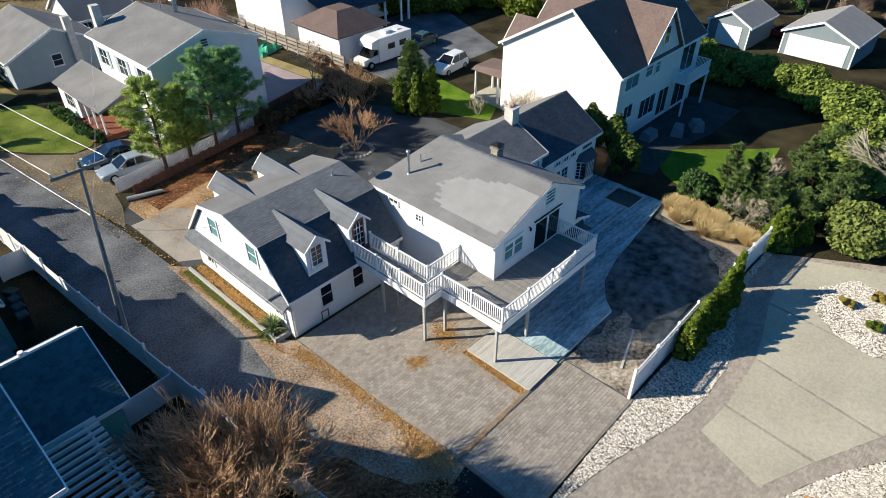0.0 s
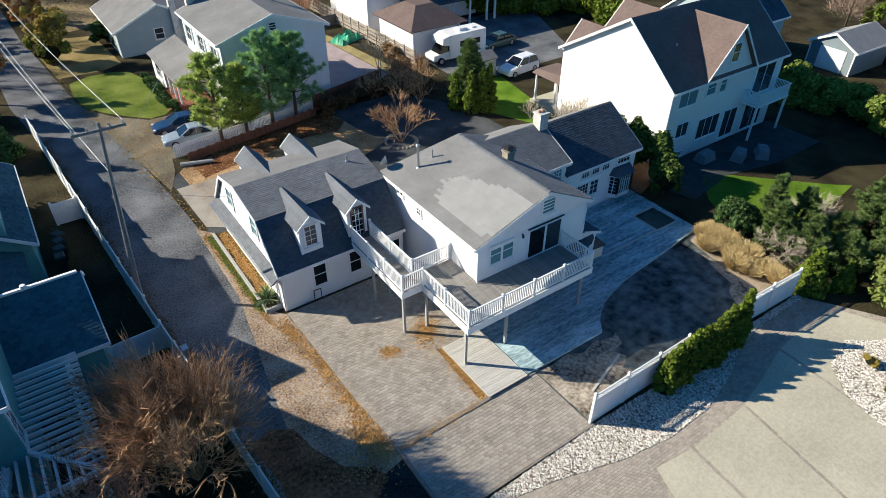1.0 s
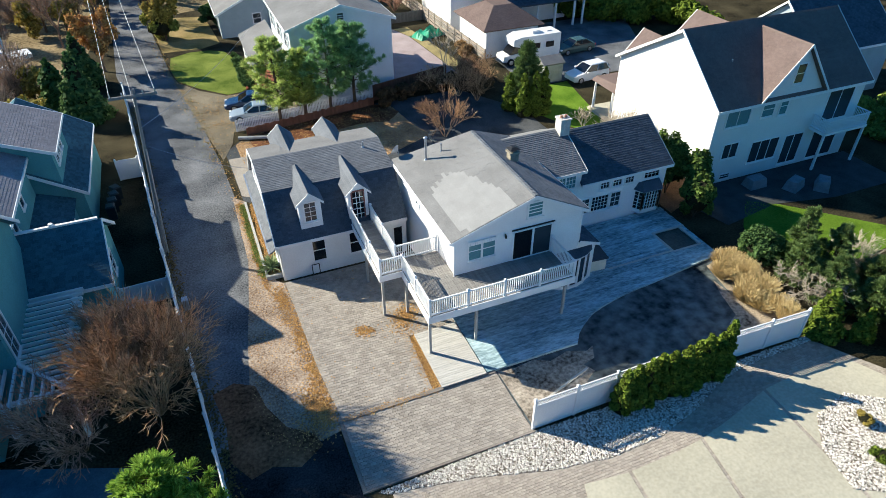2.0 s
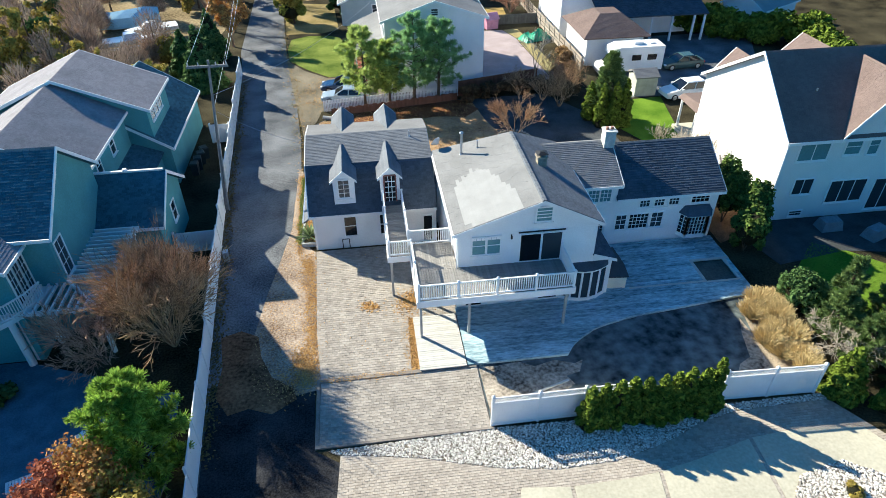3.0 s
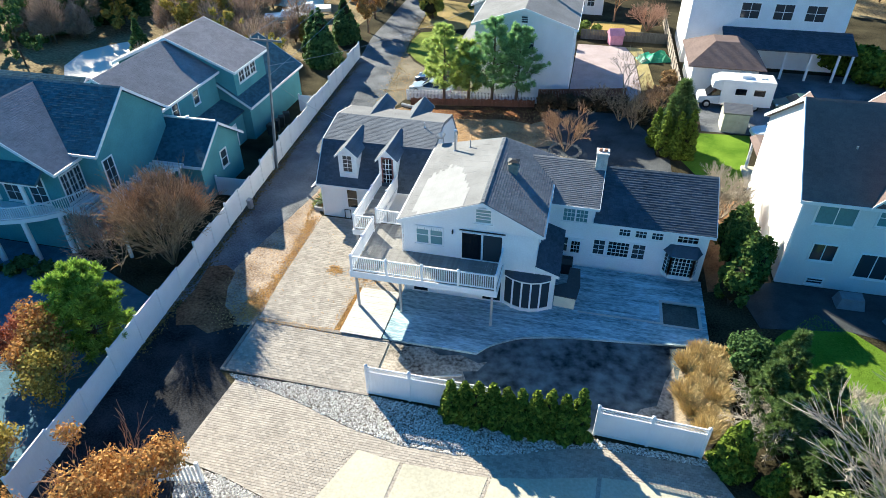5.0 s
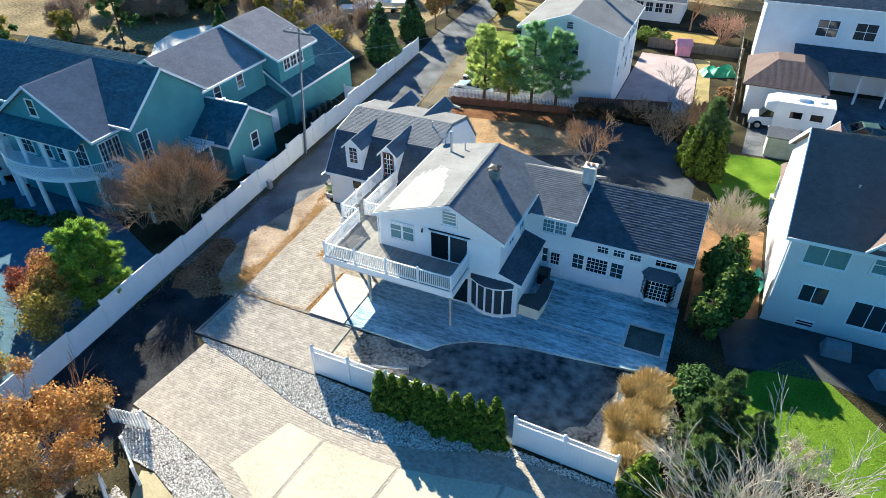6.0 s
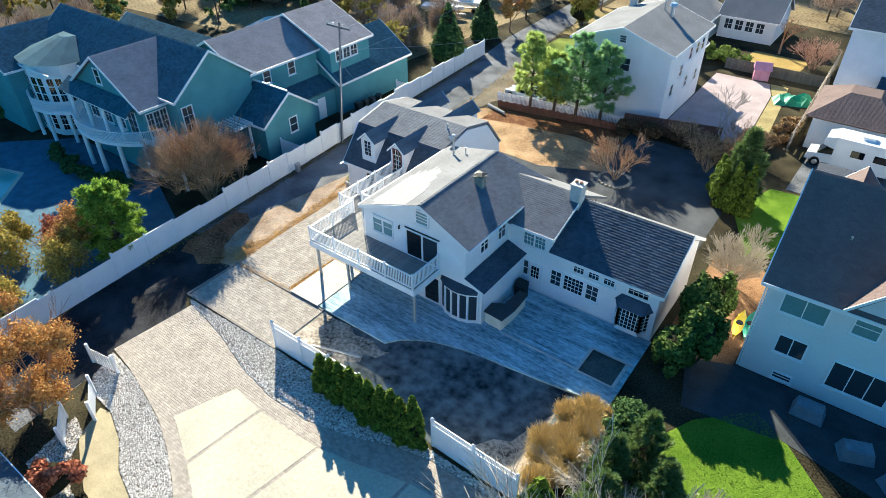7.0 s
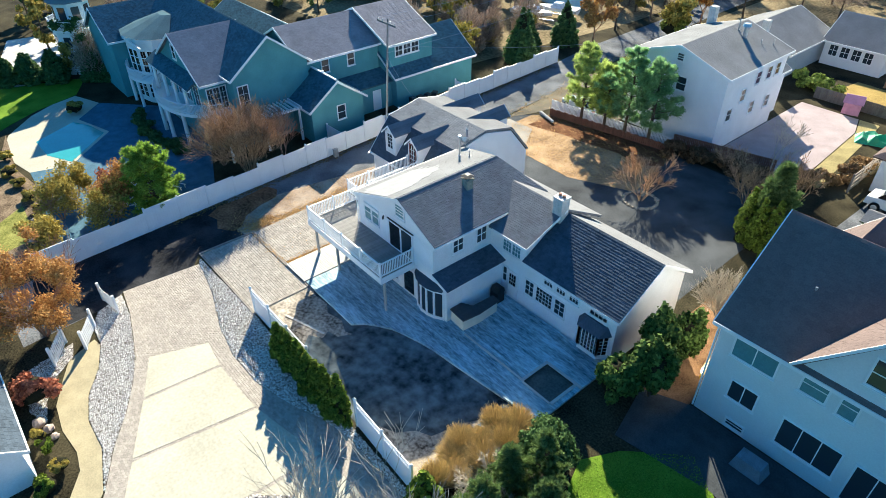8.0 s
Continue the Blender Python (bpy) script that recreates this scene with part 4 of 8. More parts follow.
def dormer(parent, cx, w, y_face, y_back, z_bot, z_eave, z_ridge, face=-1, door=False, over=0.2):
    """A gabled dormer: front, cheeks, two roof planes, opening."""
    s = face
    d = part("dormer", hull([(cx - w / 2, y_face, z_bot), (cx + w / 2, y_face, z_bot), (cx + w / 2, y_face, z_eave), (cx, y_face, z_ridge - 0.08), (cx - w / 2, y_face, z_eave)],
                            [(cx - w / 2, y_face - s * 0.12, z_bot), (cx + w / 2, y_face - s * 0.12, z_bot), (cx + w / 2, y_face - s * 0.12, z_eave), (cx, y_face - s * 0.12, z_ridge - 0.08), (cx - w / 2, y_face - s * 0.12, z_eave)]), M_SIDING, parent)
    for x in (cx - w / 2, cx + w / 2 - 0.1):
        y0, y1 = sorted((y_face - s * 0.12, y_back))
        part("cheek", box(x, x + 0.1, y0, y1, z_bot, z_eave), M_SIDING, d)
    yo = y_face + s * over
    for k, sg in enumerate((-1, 1)):
        ex = cx + sg * (w / 2 + 0.18)
        ez = z_eave - 0.1
        q = [(ex, yo, ez), (ex, y_back, ez), (cx, y_back, z_ridge), (cx, yo, z_ridge)]
        rs = part("dormer_roof", plate(q, 0.1), M_ROOF, d)
        n = 6
        bm = bmesh.new()
        e0, e1, r0, r1 = Vector(q[0]), Vector(q[1]), Vector(q[3]), Vector(q[2])
        nn = (e1 - e0).cross(r0 - e0).normalized()
        nn = nn if nn.z > 0 else -nn
        for i in range(n):
            a, b = i / n, min(1, (i + 1.1) / n)
            qq = [e0.lerp(r0, a), e1.lerp(r1, a), e1.lerp(r1, b), e0.lerp(r0, b)]
            hull([p + nn * 0.001 for p in qq], [qq[0] + nn * 0.025, qq[1] + nn * 0.025, qq[2] + nn * 0.004, qq[3] + nn * 0.004], bm)
        part("shingle_course", bm, M_ROOF, rs)
        q = [Vector((ex, yo, ez - 0.13)), Vector((cx, yo, z_ridge - 0.13)), Vector((cx, yo, z_ridge + 0.02)), Vector((ex, yo, ez + 0.02))]
        part("barge_board", hull(q, [v + Vector((0, s * 0.05, 0)) for v in q]), M_TRIM, d)
    if face < 0 and not door:
        window(parent, "y", y_face, cx - 0.33, cx + 0.33, z_eave - 1.35, z_eave - 0.1, 2, 4)
    if door:
        window(parent, "y", y_face, cx - 0.33, cx + 0.33, 3.25, z_eave - 0.02, 3, 5, False, glass=M_GLASSDK, name="french_door", frame_m=mat("red_brown_frame", (0.2, 0.08, 0.07), 0.6), label="glazed door with red-brown frame and white bars")
        bm = bmesh.new()
        for i in range(1, 3):
            box(cx - 0.33 + 0.22 * i - 0.02, cx - 0.33 + 0.22 * i + 0.02, y_face - 0.05, y_face - 0.036, 3.25, z_eave - 0.02, bm)
        for i in range(1, 5):
            zz = 3.25 + (z_eave - 3.27) * i / 5
            box(cx - 0.33, cx + 0.33, y_face - 0.055, y_face - 0.037, zz - 0.02, zz + 0.02, bm)
        part("door_bars", bm, M_TRIM, d)


dormer(gar, -6.25, 1.35, 7.3, 10.9, 3.35, 5.25, 5.9)
dormer(gar, -3.3, 1.25, 7.3, 10.9, 3.1, 5.25, 5.92, door=True)
dormer(gar, -6.2, 1.3, 16.6, 12.6, 3.35, 5.3, 5.98, face=1)
dormer(gar, -3.05, 1.3, 16.6, 12.6, 3.35, 5.3, 5.98, face=1)
hand = thing("pipe_rack", "small dark metal pipe rack by the wall", "pipe rack", (-6.7, 6.95, 0))
for x in (0, 0.45):
    part("upright", rod((x, 0, 0), (x, 0, 0.85), 0.03), M_BLACK, hand)
part("crossbar", rod((0, 0, 0.85), (0.45, 0, 0.85), 0.03), M_BLACK, hand)
bed = thing("planting_bed", "raised timber-edged bed along the garage wall", "planting bed")
part("soil", box(-9.35, -8.52, 7.7, 16.9, 0, 0.2), mat("bed_soil", (0.07, 0.06, 0.03), 1.0, 0.4, 0.8, 12, 0.6, tint=(0.17, 0.13, 0.06)), bed)
for b in (box(-9.5, -9.35, 7.6, 17, 0, 0.3), box(-9.35, -8.52, 7.55, 7.7, 0, 0.3)):
    part("edging", b, M_POST, bed)

# ---- raised deck ----
deck = thing("deck", "raised weathered timber deck with white railings", "deck", (0, 0, 0))
DZ = 3.14
boards(deck, -2.55, 6.05, -2.62, -0.03, DZ - 0.04, DZ, M_DECK, along="y", seed=2)
boards(deck, -2.55, -0.05, -0.03, 2.5, DZ - 0.04, DZ, M_DECK, along="y", seed=3)
boards(deck, -3.85, -2.6, 1.5, 7.15, DZ - 0.04, DZ, M_DECK, along="x", seed=4)
for a in (box(-2.62, 6.12, -2.68, -2.62, 2.7, 3.13), box(-2.62, -2.55, -2.62, 1.5, 2.7, 3.13), box(6.05, 6.12, -2.62, -0.04, 2.7, 3.13), box(-3.92, -3.85, 1.45, 7.1, 2.75, 3.13), box(-3.85, -2.62, 1.45, 1.5, 2.75, 3.13), box(-2.6, -2.55, 2.5, 7.1, 2.75, 3.13)):
    part("fascia", a, M_VINYL, deck)
for k in range(9):
    part("joist", box(-2.3 + k * 1.0, -2.25 + k * 1.0, -2.6, -0.05, 2.86, 3.09), M_POST, deck)
part("beam", box(-2.5, 6.0, -2.3, -2.18, 2.62, 2.86), M_POST, deck)
railing(deck, (-2.5, -2.6), (6.0, -2.6), DZ, bays=4)
railing(deck, (-2.5, -2.6), (-2.5, 1.5), DZ, ends=(False, True), bays=2)
railing(deck, (6.0, -2.6), (6.0, -0.1), DZ, ends=(False, True), bays=1)
railing(deck, (-3.8, 1.55), (-2.5, 1.55), DZ, ends=(True, False), bays=1)
railing(deck, (-3.8, 1.55), (-3.8, 7.1), DZ, ends=(False, True), bays=3)
railing(deck, (-2.6, 2.5), (-2.6, 7.1), DZ, bays=2)
railing(deck, (-2.6, 2.5), (-0.1, 2.5), DZ, ends=(False, True), bays=1)
for x, y in ((-2.4, -2.25), (0.3, -2.25), (5.8, -2.25), (-2.4, 1.4), (-3.7, 1.7), (-3.7, 5.0), (-2.7, 5.0)):
    part("support_post", box(x - 0.07, x + 0.07, y - 0.07, y + 0.07, 0, 3.1), M_POST, deck)

# ---- low platform and patio ----
plat = thing("platform", "low bleached timber platform beside the patio", "platform")
part("skirt", box(-2.72, -0.25, -4.75, -0.6, 0, 0.15), M_POST, plat)
boards(plat, -2.75, -0.22, -4.78, -0.6, 0.15, 0.19, M_PLAT, along="x", width=0.15, seed=9)
patio = thing("patio", "weathered grey timber patio boards around the house, shade's blue in their colour", "patio")


def patio_end(y):
    """Where the curved front edge cuts a board that lies at y."""
    if y <= -4.25:
        return 5.4 + (y + 4.7) * 0.8
    if y <= -3.1:
        return 5.76 + 1.5 * ((y + 4.25) / 1.15) ** 1.3
    if y <= -2.2:
        return 7.26 + 3.2 * ((y + 3.1) / 0.9) ** 1.4
    return min(18.3, 10.46 + 8.0 * ((y + 2.2) / 0.95) ** 0.9)


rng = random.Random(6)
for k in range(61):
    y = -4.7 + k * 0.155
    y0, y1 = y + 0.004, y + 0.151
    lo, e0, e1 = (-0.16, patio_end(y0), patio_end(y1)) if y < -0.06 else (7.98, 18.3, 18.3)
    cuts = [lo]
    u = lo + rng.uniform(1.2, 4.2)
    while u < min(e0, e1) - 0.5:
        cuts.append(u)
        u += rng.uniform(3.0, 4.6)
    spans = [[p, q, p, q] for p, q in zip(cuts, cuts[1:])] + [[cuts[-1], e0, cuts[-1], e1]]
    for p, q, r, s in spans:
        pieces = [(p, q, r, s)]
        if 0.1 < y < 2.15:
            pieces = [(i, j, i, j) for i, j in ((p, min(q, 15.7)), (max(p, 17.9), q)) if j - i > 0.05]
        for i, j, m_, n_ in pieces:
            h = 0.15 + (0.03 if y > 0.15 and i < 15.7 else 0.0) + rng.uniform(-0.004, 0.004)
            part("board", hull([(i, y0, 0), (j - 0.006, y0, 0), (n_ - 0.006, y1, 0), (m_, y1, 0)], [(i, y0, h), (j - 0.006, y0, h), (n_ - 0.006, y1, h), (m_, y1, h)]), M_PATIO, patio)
for b in (box(10.75, 15.6, 0.08, 0.2, 0.15, 0.2), box(15.6, 15.78, 0.08, 2.3, 0.15, 0.21), box(15.78, 18.3, 2.15, 2.32, 0.15, 0.21), box(17.82, 18.0, 0.08, 2.15, 0.15, 0.21), box(15.78, 17.82, 0.0, 0.1, 0.15, 0.21)):
    part("border_board", b, M_PLAT, patio)
sheet("pond_bed", [(15.7, 0.0), (17.9, 0.0), (17.9, 2.25), (15.7, 2.25)], 0.03, mat("murky_soil", (0.08, 0.085, 0.075), 0.6, 0.4, 1.5, 8, 0.4), "sunken square bed of dark wet soil", "sunken bed")

# ---- fences ----
M_FENCEP = M_VINYL


def fence(name, label, pts, height, bay=2.4, lattice=False, group="", step=0.0):
    """Vinyl privacy fence: each bay has panel, rails, posts with caps; optional lattice topper."""
    f = thing(name, label, "fence", group=group)
    for (xa, ya), (xb, yb) in zip(pts, pts[1:]):
        L = math.hypot(xb - xa, yb - ya)
        n = max(1, round(L / bay))
        d = Vector(((xb - xa) / L, (yb - ya) / L, 0))
        s = Vector((-d.y, d.x, 0))
        for i in range(n):
            a = Vector((xa, ya, 0)) + d * (L * i / n)
            b = Vector((xa, ya, 0)) + d * (L * (i + 1) / n)
            hh = height + step * (1 - i % 3)
            top = hh - (0.36 if lattice else 0.0)

            def bar(p, q, z0, z1, w, bm=None):
                c = [p - s * w, q - s * w, q + s * w, p + s * w]
                return hull([v + Vector((0, 0, z0)) for v in c], [v + Vector((0, 0, z1)) for v in c], bm)

            k = max(4, int((b - a).length / 0.2))
            for j in range(k):
                p, q = a.lerp(b, j / k), a.lerp(b, (j + 1) / k)
                part("panel_board", bar(p + d * 0.0018, q - d * 0.0018, 0.08, top - 0.1, 0.014), M_FENCEP, f)
            part("top_rail", bar(a, b, top - 0.12, top, 0.03), M_FENCEP, f)
            part("bottom_rail", bar(a, b, 0.03, 0.17, 0.03), M_FENCEP, f)
            if lattice:
                bm = bmesh.new()
                m = 14
                for j in range(-2, m):
                    p, q = a.lerp(b, max(0, j / m)), a.lerp(b, min(1, (j + 2) / m))
                    rod(p + Vector((0, 0, top)), q + Vector((0, 0, hh - 0.06)), 0.018, n=4, bm=bm)
                    rod(q + Vector((0, 0, top)), p + Vector((0, 0, hh - 0.06)), 0.018, n=4, bm=bm)
                part("lattice", bm, M_FENCEP, f)
                part("lattice_rail", bar(a, b, hh - 0.07, hh, 0.03), M_FENCEP, f)
            for p in ([a, b] if i == n - 1 and (xb, yb) == pts[-1] else [a]):
                w = 0.065
                po = part("post", box(p.x - w, p.x + w, p.y - w, p.y + w, 0, hh + 0.08), M_FENCEP, f)
                w = 0.085
                part("post_cap", hull([(p.x - w, p.y - w, hh + 0.08), (p.x + w, p.y - w, hh + 0.08), (p.x + w, p.y + w, hh + 0.08), (p.x - w, p.y + w, hh + 0.08)],
                                      [(p.x - 0.02, p.y - 0.02, hh + 0.17), (p.x + 0.02, p.y - 0.02, hh + 0.17), (p.x + 0.02, p.y + 0.02, hh + 0.17), (p.x - 0.02, p.y + 0.02, hh + 0.17)]), M_FENCEP, po)
    return f


fence("lane_fence", "long white vinyl privacy fence beside the lane", [(-12.75, -18.4), (-13.6, -8), (-14.6, 4), (-15.5, 15), (-17.3, 40.5)], 1.85, step=0.14)
fence("yard_fence", "white vinyl fence with lattice top by the gravel bed", [(0.35, -8.72), (7.2, -8.72)], 2.05, lattice=True, group="yard fences")
fence("yard_fence", "white vinyl fence with lattice top by the gravel bed", [(12.1, -8.75), (17.1, -8.95)], 2.05, lattice=True, group="yard fences")
fence("gate_fence", "short white vinyl fence across the side passage", [(-17.9, 24.5), (-16.3, 24.5)], 1.7)
fence("side_fence", "short white vinyl fence by the green house", [(-17.7, 8.1), (-15.0, 8.2)], 1.6)
pf = thing("picket_fence", "white picket fence beside the parked cars", "fence")
for i in range(92):
    u = i / 91
    x, y = -8.3 + 13.1 * u, 29.5 + 1.75 * u
    part("picket", box(x - 0.055, x + 0.055, y - 0.012, y + 0.012, 0.05, 1.15), M_VINYL, pf)
for z in (0.25, 0.8):
    part("rail", rod((-8.3, 29.54, z), (4.8, 31.29, z), 0.04, n=4), M_VINYL, pf)
wf = thing("board_fence", "brown weathered board fence on the bank", "fence")
M_BROWNB = mat("brown_board", (0.16, 0.08, 0.055), 0.9, 0.3, 2, 20, 0.3, rnd=0.5)
for i in range(56):
    u = i / 56
    x, y = 4.9 + 8.6 * u, 31.3 + 2.2 * u
    part("board", box(x, x + 0.145, y - 0.015, y + 0.015, 0, 1.6), M_BROWNB, wf)
rb = thing("bank_boards", "low rust-brown retaining boards below the picket fence", "retaining wall")
for i in range(60):
    u = i / 60
    x, y = -7.6 + 12.3 * u, 28.4 + 2.1 * u
    part("board", box(x, x + 0.2, y - 0.02, y + 0.02, 0, 0.75 + 0.06 * math.sin(i * 1.7)), M_BROWNB, rb)
wf2 = thing("board_fence", "grey weathered split board fence along the forecourt", "fence")
M_GREYB = mat("grey_board", (0.3, 0.26, 0.22), 0.9, 0.3, 2, 20, 0.3, rnd=0.4)
for i in range(14):
    y = 35.6 + i * 2.0
    x = 18.9 - 0.03 * i
    part("post", box(x - 0.07, x + 0.07, y - 0.07, y + 0.07, 0, 1.8), M_GREYB, wf2)
    if i < 13:
        for j in range(4):
            part("rail_board", box(x - 0.03, x + 0.02, y, y + 2.0, 0.15 + j * 0.42, 0.45 + j * 0.42), M_GREYB, wf2)

wf3 = thing("board_fence", "dark grey board fence behind the forecourt", "fence")
M_DARKB = mat("dark_grey_board", (0.13, 0.125, 0.12), 0.9, 0.3, 2, 20, 0.3, rnd=0.4)
for i in range(58):
    part("board", box(8.0 + i * 0.19, 8.175 + i * 0.19, 53.4, 53.43, 0, 1.25), M_DARKB, wf3)
pl = thing("timber_plank", "pale timber plank lying in the yard", "plank", (3.4, -6.9, 0.022), 18)
part("plank", box(-1.6, 1.6, -0.06, 0.06, 0, 0.05), M_PLAT, pl)

# ---- utility pole and wires ----
pole = thing("utility_pole", "tall grey timber utility pole with crossarm", "utility pole", (-15.05, 13.3, 0))
M_POLE = mat("dark_weathered_pole", (0.2, 0.2, 0.2), 0.9, 0.3, 2, 20, 0.3, streak=(6, 6, 0.7))
part("mast", rod((-0.2, -0.1, 0), (0.9, 0.0, 11.2), 0.13, 0.08, 10), M_POLE, pole)
part("crossarm", box(-0.5, 2.1, -0.16, -0.04, 10.75, 10.9), M_POLE, pole)
part("conduit", rod((0.0, -0.25, 0), (0.62, -0.14, 7.5), 0.045), M_METAL, pole)
for x in (-0.4, 0.25, 1.35, 2.0):
    part("insulator", rod((x, -0.1, 10.9), (x, -0.1, 11.1), 0.05, 0.035, 8), M_METAL, pole)


def wire(p, q, sag, name="wire"):
    pts = [Vector(p).lerp(Vector(q), i / 12) - Vector((0, 0, sag * 4 * (i / 12) * (1 - i / 12))) for i in range(13)]
    d = (Vector(q) - Vector(p)).normalized()
    s = Vector((-d.y, d.x, 0)).normalized() * 0.011
    u = Vector((0, 0, 0.011))
    bm = bmesh.new()
    rings = [[bm.verts.new(c + o) for o in (s, u, -s, -u)] for c in pts]
    for a, b in zip(rings, rings[1:]):
        for i in range(4):
            bm.faces.new((a[i], a[(i + 1) % 4], b[(i + 1) % 4], b[i]))
    return solo(name, bm, M_METAL, "thin overhead cable from the utility pole", "cable", group="overhead cables")


for dx in (-0.4, 2.0):
    wire((-15.05 + dx, 13.2, 11.1), (-18.9 + dx, 58, 11.2), 0.8)
for z in (8.2,):
    wire((-14.35, 13.2, z), (-18.2, 58, z + 0.2), 0.7)
wire((-14.3, 13.2, 8.9), (-2.4, 43.5, 6.6), 0.8)
wire((-14.3, 13.2, 7.7), (-8.55, 12.2, 5.4), 0.3)
box_m = thing("meter_box", "small grey meter box by the lane fence", "meter box", (-14.35, 6.8, 0))
part("case", box(-0.15, 0.15, -0.2, 0.2, 0, 0.75), M_METAL, box_m)
part("lid", box(-0.17, 0.17, -0.22, 0.22, 0.75, 0.79), M_METAL, box_m)


# ---- neighbouring houses ----
def gable_block(parent, axis, a0, a1, b0, b1, ze, zr, wall, roof, over=0.35, seed=30, rb=None, z0=0.0, course=0.17, back_roof=None):
    """A closed gabled block: ridge along axis from a0 to a1, spanning b0..b1."""
    mid_b = (b0 + b1) / 2 if rb is None else rb
    cut = 0.12
    P = (lambda a, b, z: (a, b, z)) if axis == "x" else (lambda a, b, z: (b, a, z))
    for a in (a0, a1 - 0.2):
        part("gable_wall", gable_wall(axis, a, 0.2, b0, b1, z0, ze - cut, mid_b, zr - cut), wall, parent)
    for b in (b0, b1 - 0.2):
        lo, hi = P(a0 + 0.2, b, z0), P(a1 - 0.2, b + 0.2, ze - cut)
        part("side_wall", box(lo[0], hi[0], lo[1], hi[1], lo[2], hi[2]), wall, parent)
    for k, (e, sg) in enumerate(((b0, -1), (b1, 1))):
        zo = ze - (zr - ze) / abs(mid_b - e) * over
        roof_slope(parent, P(a0 - over, e + sg * over, zo), P(a1 + over, e + sg * over, zo), P(a1 + over, mid_b, zr), P(a0 - over, mid_b, zr), (back_roof or roof) if k else roof, seed=seed + k, course=course, lift=0.011)
        for a, s2 in ((a0 - over, -1), (a1 + over, 1)):
            q = [Vector(P(a, e + sg * over, zo - 0.22)), Vector(P(a, mid_b, zr - 0.22)), Vector(P(a, mid_b, zr + 0.01)), Vector(P(a, e + sg * over, zo + 0.01))]
            part("barge_board", hull(q, [v + Vector(P(s2 * 0.06, 0, 0)) for v in q]), M_TRIM, parent)
        q0, q1 = P(a0 - over, e + sg * over, zo - 0.2), P(a1 + over, e + sg * (over + 0.06), zo)
        lo, hi = [min(u, v) for u, v in zip(q0, q1)], [max(u, v) for u, v in zip(q0, q1)]
        part("eave_board", box(lo[0], hi[0], lo[1], hi[1], lo[2], hi[2]), M_TRIM, parent)


nb = thing("neighbour_house", "large pale house with brown shingle roof", "house")
gable_block(nb, "x", 23.0, 37.5, 6.1, 17.9, 6.55, 10.6, M_NBWALL, M_ROOFBROWN, over=0.3, seed=50, rb=11.0)
# front cross gable
roof_slope(nb, (26.5, 5.75, 6.4), (26.5, 10.0, 6.4), (29.7, 10.6, 10.2), (29.7, 5.75, 10.2), M_ROOFBROWN, seed=53)
roof_slope(nb, (32.9, 10.0, 6.4), (32.9, 5.75, 6.4), (29.7, 5.75, 10.2), (29.7, 10.6, 10.2), M_ROOFBROWN, seed=54)
part("cross_gable", hull([(26.8, 6.02, 6.4), (32.6, 6.02, 6.4), (29.7, 6.02, 9.95)], [(26.8, 6.25, 6.4), (32.6, 6.25, 6.4), (29.7, 6.25, 9.95)]), M_NBWALL, nb)
for ex in (26.45, 32.95):
    q = [Vector((ex, 5.74, 6.2)), Vector((29.7, 5.74, 10.0)), Vector((29.7, 5.74, 10.22)), Vector((ex, 5.74, 6.42))]
    part("barge_board", hull(q, [v + Vector((0, -0.05, 0)) for v in q]), M_TRIM, nb)
for a, b, z0, z1, c in ((23.9, 26.0, 4.75, 6.15, 2), (27.2, 28.3, 5.0, 6.1, 1), (28.9, 29.6, 4.9, 6.2, 1), (24.4, 25.75, 2.1, 3.25, 2), (27.2, 29.9, 1.2, 2.9, 3), (30.6, 32.4, 0.4, 2.8, 2), (33.6, 36.2, 0.3, 2.7, 2), (33.8, 36.4, 3.5, 5.9, 2), (24.8, 25.7, 0.3, 0.65, 1)):
    window(nb, "y", 6.1, a, b, z0, z1, c, 1 if c > 1 else 2, glass=M_BLIND if z0 > 4.6 else M_GLASS)
window(nb, "y", 6.02, 29.3, 30.1, 7.3, 8.7, 1, 2)
part("balcony", box(32.8, 37.3, 4.6, 6.08, 3.0, 3.2), M_TRIM, nb, "white projecting balcony")
for p, q in (((32.9, 4.65), (37.2, 4.65)), ((32.9, 4.65), (32.9, 6.05)), ((37.2, 4.65), (37.2, 6.05))):
    railing(nb, p, q, 3.2, posts=False)
for x in (32.95, 37.15):
    part("balcony_post", box(x - 0.08, x + 0.08, 4.65, 4.81, 0, 3.0), M_TRIM, nb)
part("vent_pipe", rod((25.6, 8.6, 8.2), (25.6, 8.6, 8.75), 0.06, n=8), M_METAL, nb)
part("downpipe", rod((22.93, 6.05, 0.1), (22.93, 6.05, 6.2), 0.05), M_TRIM, nb)
for x0, x1, zr in ((23.55, 26.8, 8.3), (27.7, 33.3, 9.2)):
    gable_block(nb, "y", 12.8, 17.95, x0, x1, 6.5, zr, M_NBWALL, M_ROOFBROWN, seed=58, over=0.28)
part("porch_roof", hull([(23.0, 18.0, 2.9), (26.2, 18.0, 2.9), (26.2, 21.6, 2.9), (23.0, 21.6, 2.9)], [(23.3, 18.0, 3.6), (25.9, 18.0, 3.6), (25.9, 21.3, 3.3), (23.3, 21.3, 3.3)]), M_ROOFBROWN, nb)
for x, y in ((23.3, 18.5), (23.3, 21.2), (25.9, 21.2)):
    part("porch_column", rod((x, y, 0), (x, y, 2.9), 0.13, 0.11, 10), M_TRIM, nb)
part("porch_step", box(23.0, 26.2, 18.0, 21.6, 0, 0.3), M_CONC, nb)
nb3 = thing("dark_roof_house", "dark-roofed house beyond the hedge", "house")
